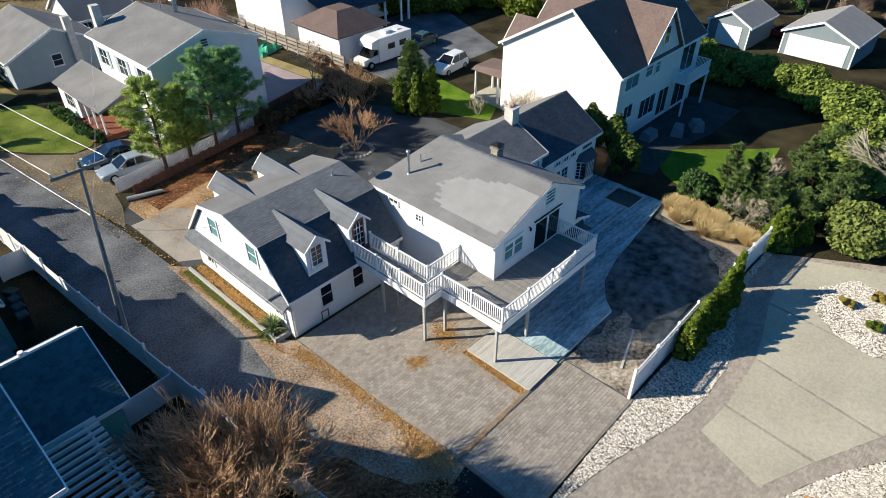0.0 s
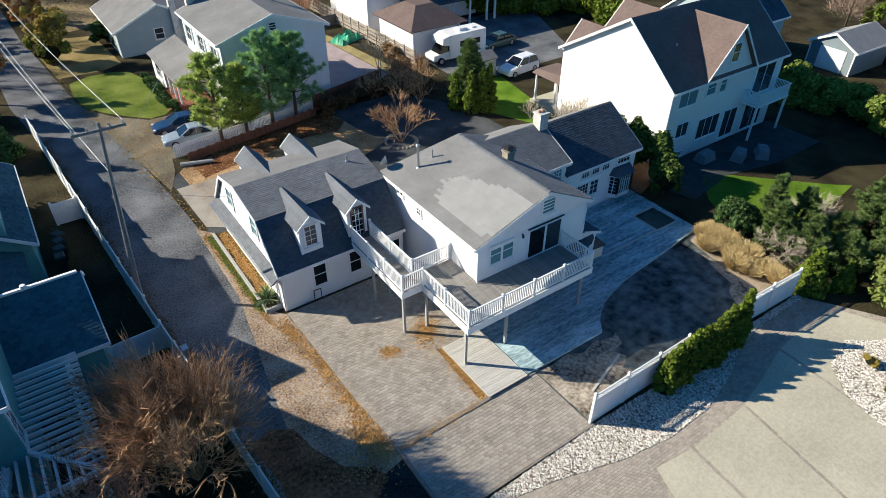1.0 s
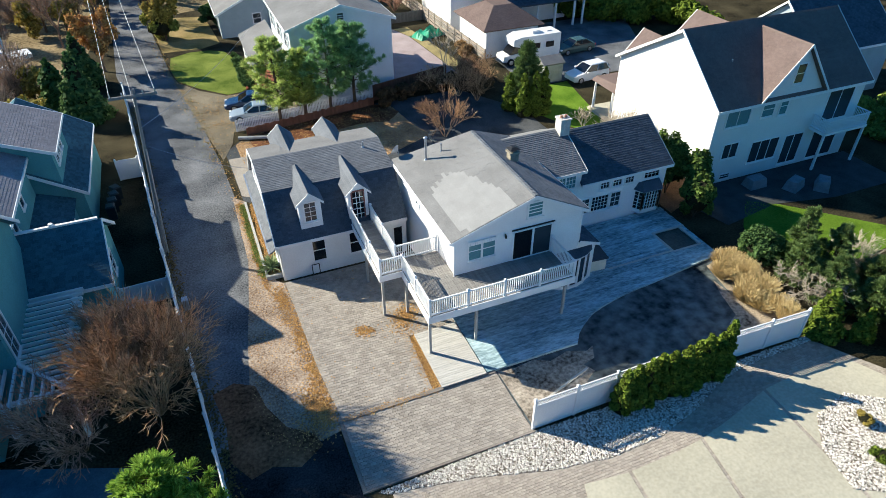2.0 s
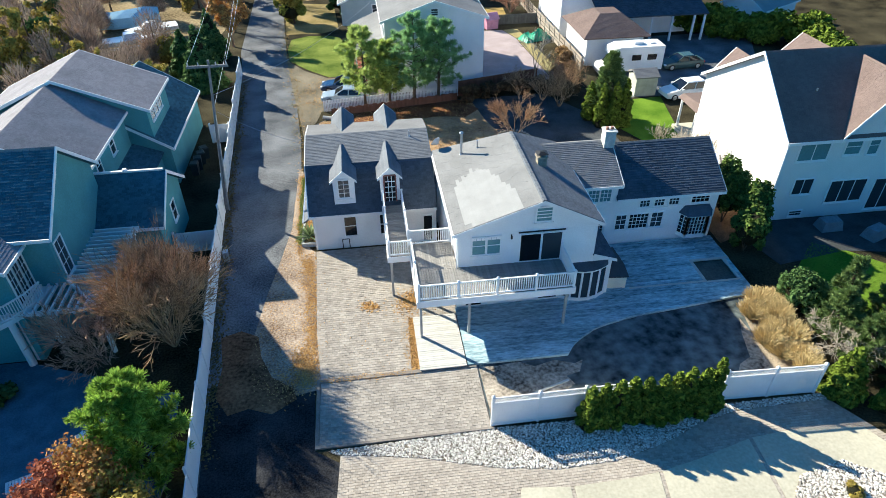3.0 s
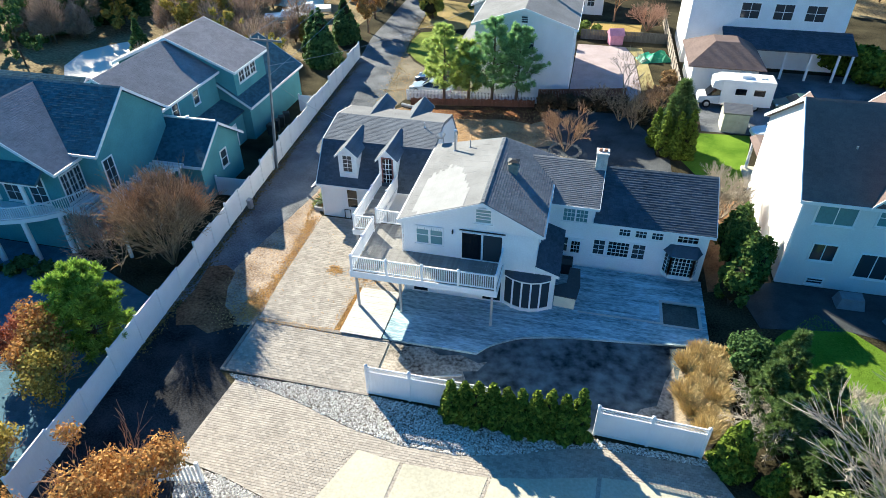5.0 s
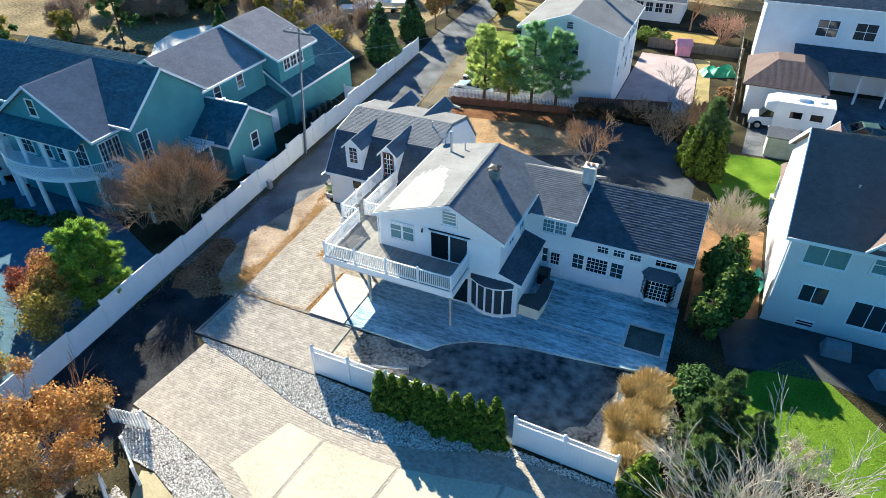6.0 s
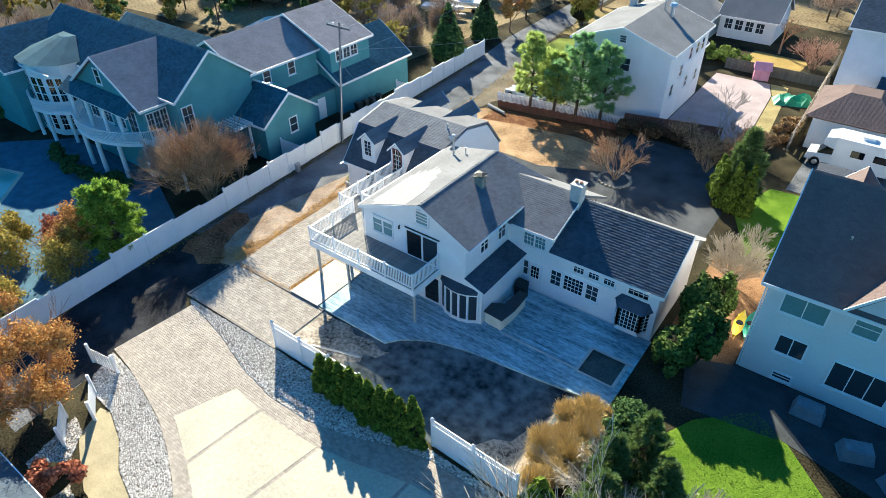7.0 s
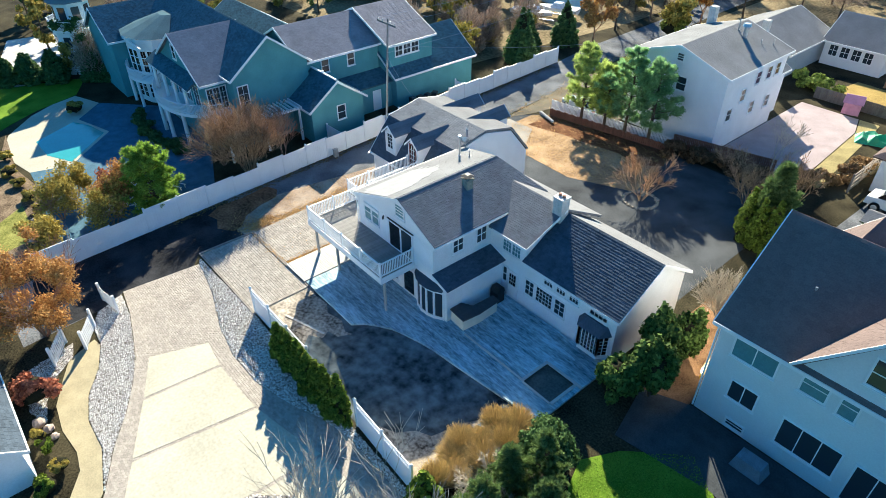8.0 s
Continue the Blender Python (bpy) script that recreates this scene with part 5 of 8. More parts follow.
gable_block(nb3, "x", 42, 52, 14.5, 23, 5.2, 8.6, M_BLUEGREY, M_ROOFDARK, seed=60)
for k in range(3):
    window(nb3, "y", 14.5, 43.6 + k * 1.2, 44.5 + k * 1.2, 3.2, 4.5, 2, 2)

fh = thing("far_house", "white two-storey house with grey roof", "house")
gable_block(fh, "y", 33.1, 43.9, -2.0, 7.7, 7.35, 8.95, M_SIDING, M_ROOFLIGHT, seed=62)
for y in (34.2, 37.8, 41.4):
    w = window(fh, "x", -2.0, y, y + 1.5, 5.0, 6.4, 2, 2, out=-1)
    for a in (y - 0.5, y + 1.6):
        part("shutter", box(-2.06, -2.0, a, a + 0.38, 4.95, 6.45), M_BLUEGREY, w)
for y, z in ((34.4, 2.8), (36.2, 4.2), (38.6, 2.4), (41.6, 2.2), (38.4, 5.3), (40.4, 5.3), (42.0, 5.3)):
    window(fh, "x", 7.7, y, y + 0.8, z, z + 1.1, 1, 2, out=1)
window(fh, "y", 33.1, 3.0, 3.9, 4.9, 6.1, 1, 2)
window(fh, "y", 33.1, 2.55, 3.15, 7.5, 8.1, 1, 3, name="attic_vent")
roof_slope(fh, (-5.2, 48.4, 2.6), (-5.2, 38.4, 2.6), (-2.0, 38.4, 3.9), (-2.0, 48.4, 3.9), M_ROOFLIGHT, seed=64, name="porch_roof")
for y in (38.7, 40.4, 42.0):
    part("porch_post", box(-5.0, -4.85, y, y + 0.15, 0, 2.6), M_TRIM, fh)
part("porch_room", box(-4.9, -2.05, 43.9, 48.2, 0, 2.6), M_SIDING, fh)
window(fh, "x", -4.9, 44.9, 46.6, 0.9, 2.1, 3, 2, out=-1)
part("porch_floor", box(-5.2, -2.05, 38.4, 43.8, 0, 0.45), mat("red_brick_paving", (0.25, 0.1, 0.07), 0.9, 0.2, 3, 20, 0.4), fh)
for k in range(3):
    part("step", box(-5.2 - 0.3 * (k + 1), -5.2 - 0.3 * k, 39.0, 40.4, 0, 0.36 - 0.12 * k), mat("brick_step", (0.25, 0.1, 0.07), 0.9), fh)
part("roof_vent", rod((3.6, 41.2, 8.5), (3.6, 41.2, 9.7), 0.09, n=8), M_METAL, fh)
cowl = part("roof_cowl", rod((4.6, 40.6, 8.2), (4.6, 40.6, 9.4), 0.2, n=10), M_METAL, fh, "grey metal roof cowl")
part("cowl_cap", rod((4.6, 40.6, 9.4), (4.6, 40.6, 9.65), 0.42, 0.3, 10), M_METAL, cowl)
for x, y in ((5.9, 41.5), (6.6, 42.6)):
    part("roof_vent", rod((x, y, 7.5), (x, y, 8.3), 0.05, n=6), M_METAL, fh)
part("chimney", box(-1.2, -0.5, 43.95, 44.65, 0, 9.4), M_BRICKCH, fh)
gable_block(fh, "y", 44.25, 47.0, 1.2, 6.8, 4.6, 6.2, M_SIDING, M_ROOFLIGHT, seed=65)
fh2 = thing("far_bungalow", "pale grey single-storey house by the lane", "house")
gable_block(fh2, "y", 56.0, 67, -6.4, 3.2, 3.0, 5.2, M_BLUEGREY, M_ROOFLIGHT, seed=66)
for y in (58.0, 62.5):
    window(fh2, "x", -6.4, y, y + 1.4, 1.1, 2.3, 2, 2, out=-1)
window(fh2, "y", 56.0, -2.4, -1.5, 1.4, 2.5, 1, 2)
part("chimney", box(-0.4, 0.3, 55.3, 56.0, 0, 6.0), M_BRICKCH, fh2)
fh3 = thing("distant_house", "pale house with grey roof beyond the gardens", "house")
gable_block(fh3, "x", 3.6, 10.4, 64.5, 72, 3.0, 5.4, M_SIDING, M_ROOFLIGHT, seed=68)
for k in range(4):
    window(fh3, "y", 64.5, 4.3 + k * 1.3, 5.2 + k * 1.3, 1.2, 2.4, 2, 2)

hg = thing("hip_garage", "white garage with brown hipped roof", "garage")
part("body", box(19.9, 26.2, 37.4, 44.6, 0, 3.2), M_SIDING, hg)
HIP = [((19.3, 36.8, 3.2), (26.8, 36.8, 3.2), (24.2, 39.9, 4.9), (21.9, 39.9, 4.9)), ((26.8, 45.2, 3.2), (19.3, 45.2, 3.2), (21.9, 42.1, 4.9), (24.2, 42.1, 4.9)),
       ((19.3, 45.2, 3.2), (19.3, 36.8, 3.2), (21.9, 39.9, 4.9), (21.9, 42.1, 4.9)), ((26.8, 36.8, 3.2), (26.8, 45.2, 3.2), (24.2, 42.1, 4.9), (24.2, 39.9, 4.9))]
for k, q in enumerate(HIP):
    roof_slope(hg, *q, M_ROOFBROWN, seed=70 + k)
part("roof_top", box(21.9, 24.2, 39.9, 42.1, 4.75, 4.9), M_ROOFBROWN, hg)
part("garage_door", box(26.2, 26.26, 38.4, 43.6, 0.05, 2.4), M_TRIM, hg)
bh = thing("tall_rear_house", "tall white house with blue-grey porch roof", "house")
gable_block(bh, "x", 19.8, 36.0, 47.2, 57.0, 8.6, 11.5, M_SIDING, M_ROOFDARK, seed=76)
roof_slope(bh, (23.5, 43.6, 3.2), (36.8, 43.6, 3.2), (36.8, 47.2, 4.4), (23.5, 47.2, 4.4), M_ROOFDARK, seed=78, name="porch_roof")
for x in (27.5, 30.0, 32.5, 35.2, 36.5):
    part("porch_post", box(x - 0.11, x + 0.11, 43.8, 44.02, 0, 3.1), M_TRIM, bh)
for x in (25.0, 28.4, 31.6):
    window(bh, "y", 47.2, x, x + 1.9, 5.4, 7.0, 2, 2)
window(bh, "y", 47.2, 24.6, 25.6, 0.4, 2.5, 1, 1)
window(bh, "x", 19.8, 50, 51.4, 6.0, 6.6, 2, 1, out=-1)


def small_garage(x, y, rz, w, d, wall, name_label, da=0.8, db=0.8, zr=4.3):
    g = thing("detached_garage", name_label, "garage", (x, y, 0), rz)
    gable_block(g, "y", 0, d, 0, w, 2.7, zr, wall, M_PATCH, seed=80, over=0.25)
    for xx in (0.0, w - 0.12):
        part("corner_board", box(xx - 0.01, xx + 0.13, -0.03, 0.0, 0, 2.6), M_TRIM, g)
    bm = box(da - 0.14, da, -0.06, 0.0, 0.05, 2.34)
    box(w - db, w - db + 0.14, -0.06, 0.0, 0.05, 2.34, bm)
    box(da, w - db, -0.06, 0.0, 2.2, 2.34, bm)
    part("door_frame", bm, M_TRIM, g)
    dr = part("overhead_door", box(da, w - db, -0.05, 0.0, 0.05, 2.2), M_TRIM, g)
    for k in range(4):
        part("door_panel", box(da + 0.04, w - db - 0.04, -0.07, -0.05, 0.1 + k * 0.53, 0.59 + k * 0.53), M_TRIM, dr)


small_garage(54.5, 12.2, -92, 4.9, 6.8, M_SLATEWALL, "blue-grey garage with white door", 1.3, 1.05, 3.95)
small_garage(56.2, 4.3, -92, 7.5, 8.0, M_SLATEWALL, "wide blue-grey garage with white double door")
small_garage(42, 50, -60, 5.5, 8, M_SIDING, "white outbuilding with grey roof")
shed = thing("garden_shed", "small grey-green garden shed by the drive", "shed", (22.2, 28.6, 0))
part("body", box(0, 2.2, 0, 2.0, 0, 2.0), mat("shed_board", (0.42, 0.42, 0.36), 0.9), shed)
roof_slope(shed, (-0.15, -0.15, 1.95), (2.35, -0.15, 1.95), (2.35, 1.0, 2.5), (-0.15, 1.0, 2.5), M_ROOFLIGHT, seed=85)
roof_slope(shed, (2.35, 2.15, 1.95), (-0.15, 2.15, 1.95), (-0.15, 1.0, 2.5), (2.35, 1.0, 2.5), M_ROOFLIGHT, seed=86)

cot = thing("cottage", "white cottage with dark shingle roof by the walk", "house")
gable_block(cot, "x", -2.6, 4.7, -28.6, -22.6, 2.75, 4.9, M_SIDING, M_ROOFDARK, seed=95, over=0.3)
for y in (-27.2, -25.2):
    window(cot, "x", 4.7, y, y + 0.9, 1.0, 2.1, 2, 2, out=1)

# ---- green house ----
def green_bay(gh):
    """Rounded end bay with a hipped roof, a curved balcony on columns and tall windows."""
    cx, cy, r = -39.6, 1.2, 3.7
    ring = [(cx + r * math.cos(radians(a)), cy + 0.85 * r * math.sin(radians(a))) for a in range(180, 361, 30)]
    part("bay_base", slab(ring, 0, 3.0), M_NBWALL, gh)
    part("bay_wall", slab(ring, 3.0, 6.9), M_NBWALL, gh)
    gable_block(gh, "y", -3.1, 5.0, -48.6, -41.0, 6.3, 8.8, M_TEAL, M_ROOFBLUE, seed=44)
    part("bay_roof", hull([(x + (x - cx) * 0.1, y + (y - cy) * 0.1, 6.9) for x, y in ring], [(cx + (x - cx) * 0.3, cy + 1.7 + (y - cy) * 0.3, 8.25) for x, y in ring]), M_ROOFBLUE, gh)
    part("bay_lintel", box(-43.0, -35.6, -1.9, -1.75, 6.2, 6.45), M_TRIM, gh)
    for k, ((xa, ya), (xb, yb)) in enumerate(zip(ring, ring[1:])):
        a, b = Vector((xa, ya, 0)), Vector((xb, yb, 0))
        n = Vector((yb - ya, xa - xb, 0)).normalized()
        n = n if n.y < 0.01 and n.dot(Vector((xa + xb - 2 * cx, ya + yb - 2 * cy, 0))) > 0 else -n
        for z0, z1 in ((3.2, 5.7), (0.5, 2.3)):
            w = None
            for u0, u1 in ((0.1, 0.46), (0.54, 0.9)):
                p, q = a.lerp(b, u0) + n * 0.04, a.lerp(b, u1) + n * 0.04
                fr = hull([p + n * -0.05 + Vector((0, 0, z0)), q + n * -0.05 + Vector((0, 0, z0)), q + n * -0.05 + Vector((0, 0, z1)), p + n * -0.05 + Vector((0, 0, z1))], [p + Vector((0, 0, z0)), q + Vector((0, 0, z0)), q + Vector((0, 0, z1)), p + Vector((0, 0, z1))])
                w = part("window", fr, M_TRIM, gh)
                for i in range(2):
                    for j in range(3):
                        s0, s1 = p.lerp(q, 0.1 + i * 0.42), p.lerp(q, 0.48 + i * 0.42)
                        za, zb = z0 + (z1 - z0) * (0.06 + j * 0.31), z0 + (z1 - z0) * (0.33 + j * 0.31)
                        part("pane", hull([s0 + Vector((0, 0, za)), s1 + Vector((0, 0, za)), s1 + Vector((0, 0, zb)), s0 + Vector((0, 0, zb))], [v + n * 0.012 + Vector((0, 0, zz)) for v, zz in ((s0, za), (s1, za), (s1, zb), (s0, zb))]), M_GLASSDK, w)
    arc = [(cx + 1.2 + 4.4 * math.cos(radians(a)), cy + 4.0 * math.sin(radians(a))) for a in range(195, 361, 15)]
    part("balcony_deck", slab(arc, 2.75, 3.05), M_TRIM, gh)
    for (xa, ya), (xb, yb) in zip(arc, arc[1:]):
        railing(gh, (xa, ya), (xb, yb), 3.05, posts=False, height=1.0)
    for x, y in arc[::2]:
        part("column", rod((x, y + 0.1, 0), (x, y + 0.1, 2.75), 0.17, 0.15, 10), M_TRIM, gh)

gh = thing("green_house", "large green-sided house with slate-grey roofs", "house")
gable_block(gh, "x", -22.5, -17.8, 6.7, 12.4, 3.6, 5.6, M_TEAL, M_ROOFBLUE, seed=31)
# White bar along the ridge imitates sunlight catching the ridge cap.
part("sunlit_ridge_cap", box(-22.0, -17.6, 9.47, 9.63, 5.6, 5.72), M_TRIM, gh, "ridge cap coloured white for sun on the ridge")
part("vent_cap", rod((-19.9, 9.55, 5.7), (-19.9, 9.55, 5.86), 0.16, 0.12, 10), M_TRIM, gh)
gable_block(gh, "x", -44.0, -21.5, 1.3, 8.9, 6.9, 9.8, M_TEAL, M_ROOFBLUE, seed=33)
gable_block(gh, "y", 8.6, 17.4, -30.5, -22.0, 6.5, 8.7, M_TEAL, M_ROOFTAUPE, seed=35)
gable_block(gh, "y", 17.6, 23.2, -31.5, -20.3, 6.6, 9.0, M_TEAL, M_ROOFTAUPE, seed=37)
gable_block(gh, "y", 17.7, 28.2, -27.5, -19.4, 3.5, 6.2, M_TEAL, M_ROOFBLUE, seed=39)
gable_block(gh, "y", -0.9, 5.0, -33.0, -23.0, 6.5, 9.65, M_TEAL, M_ROOFTAUPE, seed=41)
gable_block(gh, "x", -46, -31.0, 9.0, 16.0, 4.7, 6.9, M_TEAL, M_ROOFBLUE, seed=43)
green_bay(gh)
part("link_wall", box(-22.4, -20.2, 12.4, 17.6, 0, 2.9), M_TEAL, gh)
roof_slope(gh, (-19.9, 12.5, 2.85), (-19.9, 17.6, 2.85), (-22.0, 17.6, 3.7), (-22.0, 12.5, 3.7), M_ROOFBLUE, seed=46, name="link_roof")
part("side_door", box(-20.22, -20.14, 15.2, 16.2, 0.1, 2.2), M_TRIM, gh)
for y in (10.7, 13.7):
    window(gh, "x", -22.0, y, y + 0.75, 4.8, 6.0, 1, 2, out=1)
for k in range(3):
    window(gh, "x", -20.3, 18.4 + k * 1.05, 19.25 + k * 1.05, 5.1, 6.05, 2, 2, out=1)
window(gh, "x", -17.8, 9.5, 10.3, 1.7, 3.0, 1, 2, out=1)
window(gh, "y", -0.9, -28.75, -28.05, 7.2, 8.4, 1, 2)
for k in range(4):
    window(gh, "y", -0.9, -31.4 + k * 2.0, -30.2 + k * 2.0, 3.7, 5.6, 2, 3, True)
for k in range(3):
    window(gh, "x", -23.0, -0.6 + k * 0.62, -0.1 + k * 0.62, 3.7, 5.7, 2, 4, out=1)
window(gh, "x", -21.5, 1.7, 2.6, 3.6, 5.8, 2, 3, out=1)
# curved porch deck on columns
PC, PR = (-28.4, 1.3), 4.6
arcp = [(PC[0] + PR * math.cos(radians(a)) * 1.35, PC[1] + PR * math.sin(radians(a))) for a in range(205, 361, 12)]
floor_pts = arcp + [(-22.2, 1.25), (-34.0, 1.25)]
part("porch_deck", slab(floor_pts, 3.1, 3.4), M_TRIM, gh)
for (xa, ya), (xb, yb) in zip(arcp, arcp[1:]):
    railing(gh, (xa, ya), (xb, yb), 3.4, posts=False, height=0.98)
for x, y in arcp[::2]:
    cx, cy = PC[0] + (x - PC[0]) * 0.95, PC[1] + (y - PC[1]) * 0.95
    part("column", rod((cx, cy, 0), (cx, cy, 3.1), 0.2, 0.17, 10), M_TRIM, gh)

roof_slope(gh, (-33.6, -2.2, 5.95), (-23.4, -2.2, 5.95), (-23.4, -0.95, 6.75), (-33.6, -0.95, 6.75), M_ROOFBLUE, seed=47, name="porch_roof")
part("porch_beam", box(-33.2, -23.6, -2.0, -1.8, 5.62, 5.86), M_TRIM, gh)
for x in (-32.4, -29.9, -27.4, -24.9):
    part("upper_column", rod((x, -1.9, 3.4), (x, -1.9, 5.62), 0.17, 0.15, 10), M_TRIM, gh)
tur = thing("turret_house", "white octagonal turret with balcony and grey cap", "turret", (-53.2, -3.4, 0))
def octagon(r, z):
    return [(r * math.cos(radians(45 * i + 22.5)), r * math.sin(radians(45 * i + 22.5)), z) for i in range(8)]


part("base", hull(octagon(2.7, 0), octagon(2.7, 5.0)), M_NBWALL, tur)
part("balcony", hull(octagon(3.0, 5.0), octagon(3.0, 5.25)), M_TRIM, tur)
part("lantern_room", hull(octagon(2.0, 5.25), octagon(2.0, 8.0)), M_NBWALL, tur)
part("cap_roof", hull(octagon(2.5, 8.0), octagon(0.15, 9.8)), M_ROOFLIGHT, tur)
op = octagon(2.9, 5.25)
for p, q in zip(op, op[1:] + op[:1]):
    railing(tur, p[:2], q[:2], 5.25, posts=False, height=0.95)
for r, z0, z1 in ((2.02, 5.9, 7.5), (2.72, 1.2, 2.6), (2.72, 3.2, 4.4)):
    for i in range(8):
        a = radians(45 * i + 45)
        c, s = Vector((math.cos(a), math.sin(a), 0)) * r * math.cos(radians(22.5)), Vector((-math.sin(a), math.cos(a), 0)) * 0.42
        n = c.normalized()
        part("window", hull([c - s + n * 0.001 + Vector((0, 0, z0)), c + s + n * 0.001 + Vector((0, 0, z0)), c + s + n * 0.001 + Vector((0, 0, z1)), c - s + n * 0.001 + Vector((0, 0, z1))], [c - s + n * 0.03 + Vector((0, 0, z0)), c + s + n * 0.03 + Vector((0, 0, z0)), c + s + n * 0.03 + Vector((0, 0, z1)), c - s + n * 0.03 + Vector((0, 0, z1))]), M_GLASS, tur)
perg = thing("pergola", "white timber pergola turning a corner beside the green house", "pergola", (-23.0, 3.2, 0), 0)
for x, y in ((3.6, 3.1), (3.6, -4.0), (-0.4, -4.0), (3.6, -0.4)):
    part("column", rod((x, y, 0), (x, y, 3.1), 0.13, 0.11, 10), M_TRIM, perg)
part("beam", box(3.54, 3.66, -4.3, 3.6, 3.1, 3.34), M_TRIM, perg)
part("beam", box(-1.5, 3.54, -4.08, -3.96, 3.1, 3.34), M_TRIM, perg)
part("ledger", box(-0.1, 0.02, 0.0, 4.1, 3.1, 3.34), M_TRIM, perg)
part("ledger", box(-1.6, 0.02, -0.12, 0.0, 3.1, 3.34), M_TRIM, perg)
part("hip_beam", hull([(-0.05, -0.1, 3.34), (0.05, 0.0, 3.34), (4.05, -4.4, 3.34), (3.95, -4.5, 3.34)], [(-0.05, -0.1, 3.56), (0.05, 0.0, 3.56), (4.05, -4.4, 3.56), (3.95, -4.5, 3.56)]), M_TRIM, perg)
for k in range(21):
    y = 3.95 - k * 0.4
    x0 = -0.1 if y > 0 else -y * 4.0 / 4.45 + 0.06
    if x0 < 3.5:
        part("rafter", box(x0, 4.1, y - 0.045, y + 0.045, 3.34, 3.52), M_TRIM, perg)
for k in range(13):
    x = -1.5 + k * 0.42
    y1 = 0.0 if x < 0 else -x * 4.45 / 4.0 - 0.1
    if y1 > -4.2:
        part("rafter", box(x - 0.045, x + 0.045, -4.5, y1, 3.345, 3.525), M_TRIM, perg)

# ---- vehicles ----
M_RUBBER = mat("tyre_rubber", (0.02, 0.02, 0.02), 0.9)
M_RIM = mat("alloy_rim", (0.5, 0.5, 0.52), 0.35, metal=0.8)
M_LAMPW = mat("headlight_lens", (0.7, 0.72, 0.75), 0.15, spec=0.6)
M_LAMPR = mat("tail_lamp_lens", (0.4, 0.02, 0.02), 0.2, spec=0.6)


def paint(name, c):
    return mat(name, c, 0.25, 0.06, 0.8, 8, 0.0, spec=0.6)


def loft(sections, bm=None):
    """Skin over a list of loops of equal length."""
    bm = bm or bmesh.new()
    rings = [[bm.verts.new(p) for p in s] for s in sections]
    n = len(rings[0])
    for a, b in zip(rings, rings[1:]):
        for i in range(n):
            bm.faces.new((a[i], a[(i + 1) % n], b[(i + 1) % n], b[i]))
    bm.faces.new(rings[0][::-1])
    bm.faces.new(rings[-1])
    return bm


def car(name, label, at, rz, pm, L=4.6, W=1.8, H=1.45, suv=False):
    """A road car, length along local x, nose towards +x."""
    c = thing(name, label, "car", at, rz)
    h, w = L / 2, W / 2
    belt = 0.92 if not suv else 1.05

    def ring(x, z0, z1, ww, t=0.82):
        return [(x, -ww, z0), (x, -ww, z0 + (z1 - z0) * 0.55), (x, -ww * 0.94, z1 - 0.04), (x, -ww * t, z1), (x, ww * t, z1), (x, ww * 0.94, z1 - 0.04), (x, ww, z0 + (z1 - z0) * 0.55), (x, ww, z0)]

    body = part("body", loft([ring(-h, 0.45, belt - 0.18, w * 0.8), ring(-h + 0.12, 0.28, belt - 0.03, w * 0.93), ring(-h + 0.7, 0.22, belt, w), ring(h - 1.5, 0.22, belt, w), ring(h - 0.55, 0.24, belt - 0.12, w * 0.96), ring(h - 0.12, 0.3, belt - 0.25, w * 0.88), ring(h, 0.42, belt - 0.36, w * 0.72)]), pm, c)
    r0, r1 = (-h + 0.15, -h + 0.55) if suv else (-h + 0.5, -h + 1.25)
    f1, f0 = (h - 2.2, h - 1.35)

    def cab(x, z, ww):
        return [(x, -ww, z), (x, ww, z)]

    gl = bmesh.new()
    lower = [(r0, -w * 0.9, belt - 0.01), (f0, -w * 0.9, belt - 0.01), (f0, w * 0.9, belt - 0.01), (r0, w * 0.9, belt - 0.01)]
    upper = [(r1, -w * 0.7, H - 0.05), (f1, -w * 0.7, H - 0.05), (f1, w * 0.7, H - 0.05), (r1, w * 0.7, H - 0.05)]
    part("glasshouse", hull(lower, upper, gl), M_GLASSDK, c)
    part("roof", hull([(r1 - 0.03, -w * 0.72, H - 0.06), (f1 + 0.03, -w * 0.72, H - 0.06), (f1 + 0.03, w * 0.72, H - 0.06), (r1 - 0.03, w * 0.72, H - 0.06)], [(r1 + 0.08, -w * 0.62, H), (f1 - 0.1, -w * 0.62, H), (f1 - 0.1, w * 0.62, H), (r1 + 0.08, w * 0.62, H)]), pm, c)
    for s in (-1, 1):
        for a, b in (((r0, s * w * 0.9, belt), (r1, s * w * 0.71, H - 0.05)), ((f0, s * w * 0.9, belt), (f1, s * w * 0.71, H - 0.05)), (((r0 + f0) / 2, s * w * 0.905, belt), ((r1 + f1) / 2, s * w * 0.715, H - 0.05))):
            part("pillar", rod(a, b, 0.045, n=5), pm, c)
        part("mirror", box(f0 - 0.35, f0 - 0.17, s * w - 0.02 if s > 0 else -w - 0.16, s * w + 0.16 if s > 0 else -w + 0.02, belt, belt + 0.13), pm, c)
        part("headlight", box(h - 0.25, h - 0.04, s * w * 0.72 - 0.13, s * w * 0.72 + 0.13, belt - 0.36, belt - 0.22), M_LAMPW, c)
        part("tail_lamp", box(-h - 0.01, -h + 0.16, s * w * 0.74 - 0.12, s * w * 0.74 + 0.12, belt - 0.3, belt - 0.12), M_LAMPR, c)
        for x in (-h + 0.85, h - 0.9):
            tw = part("wheel", rod((x, s * (w - 0.2), 0.33), (x, s * (w + 0.02), 0.33), 0.33, 0.33, 16), M_RUBBER, c)
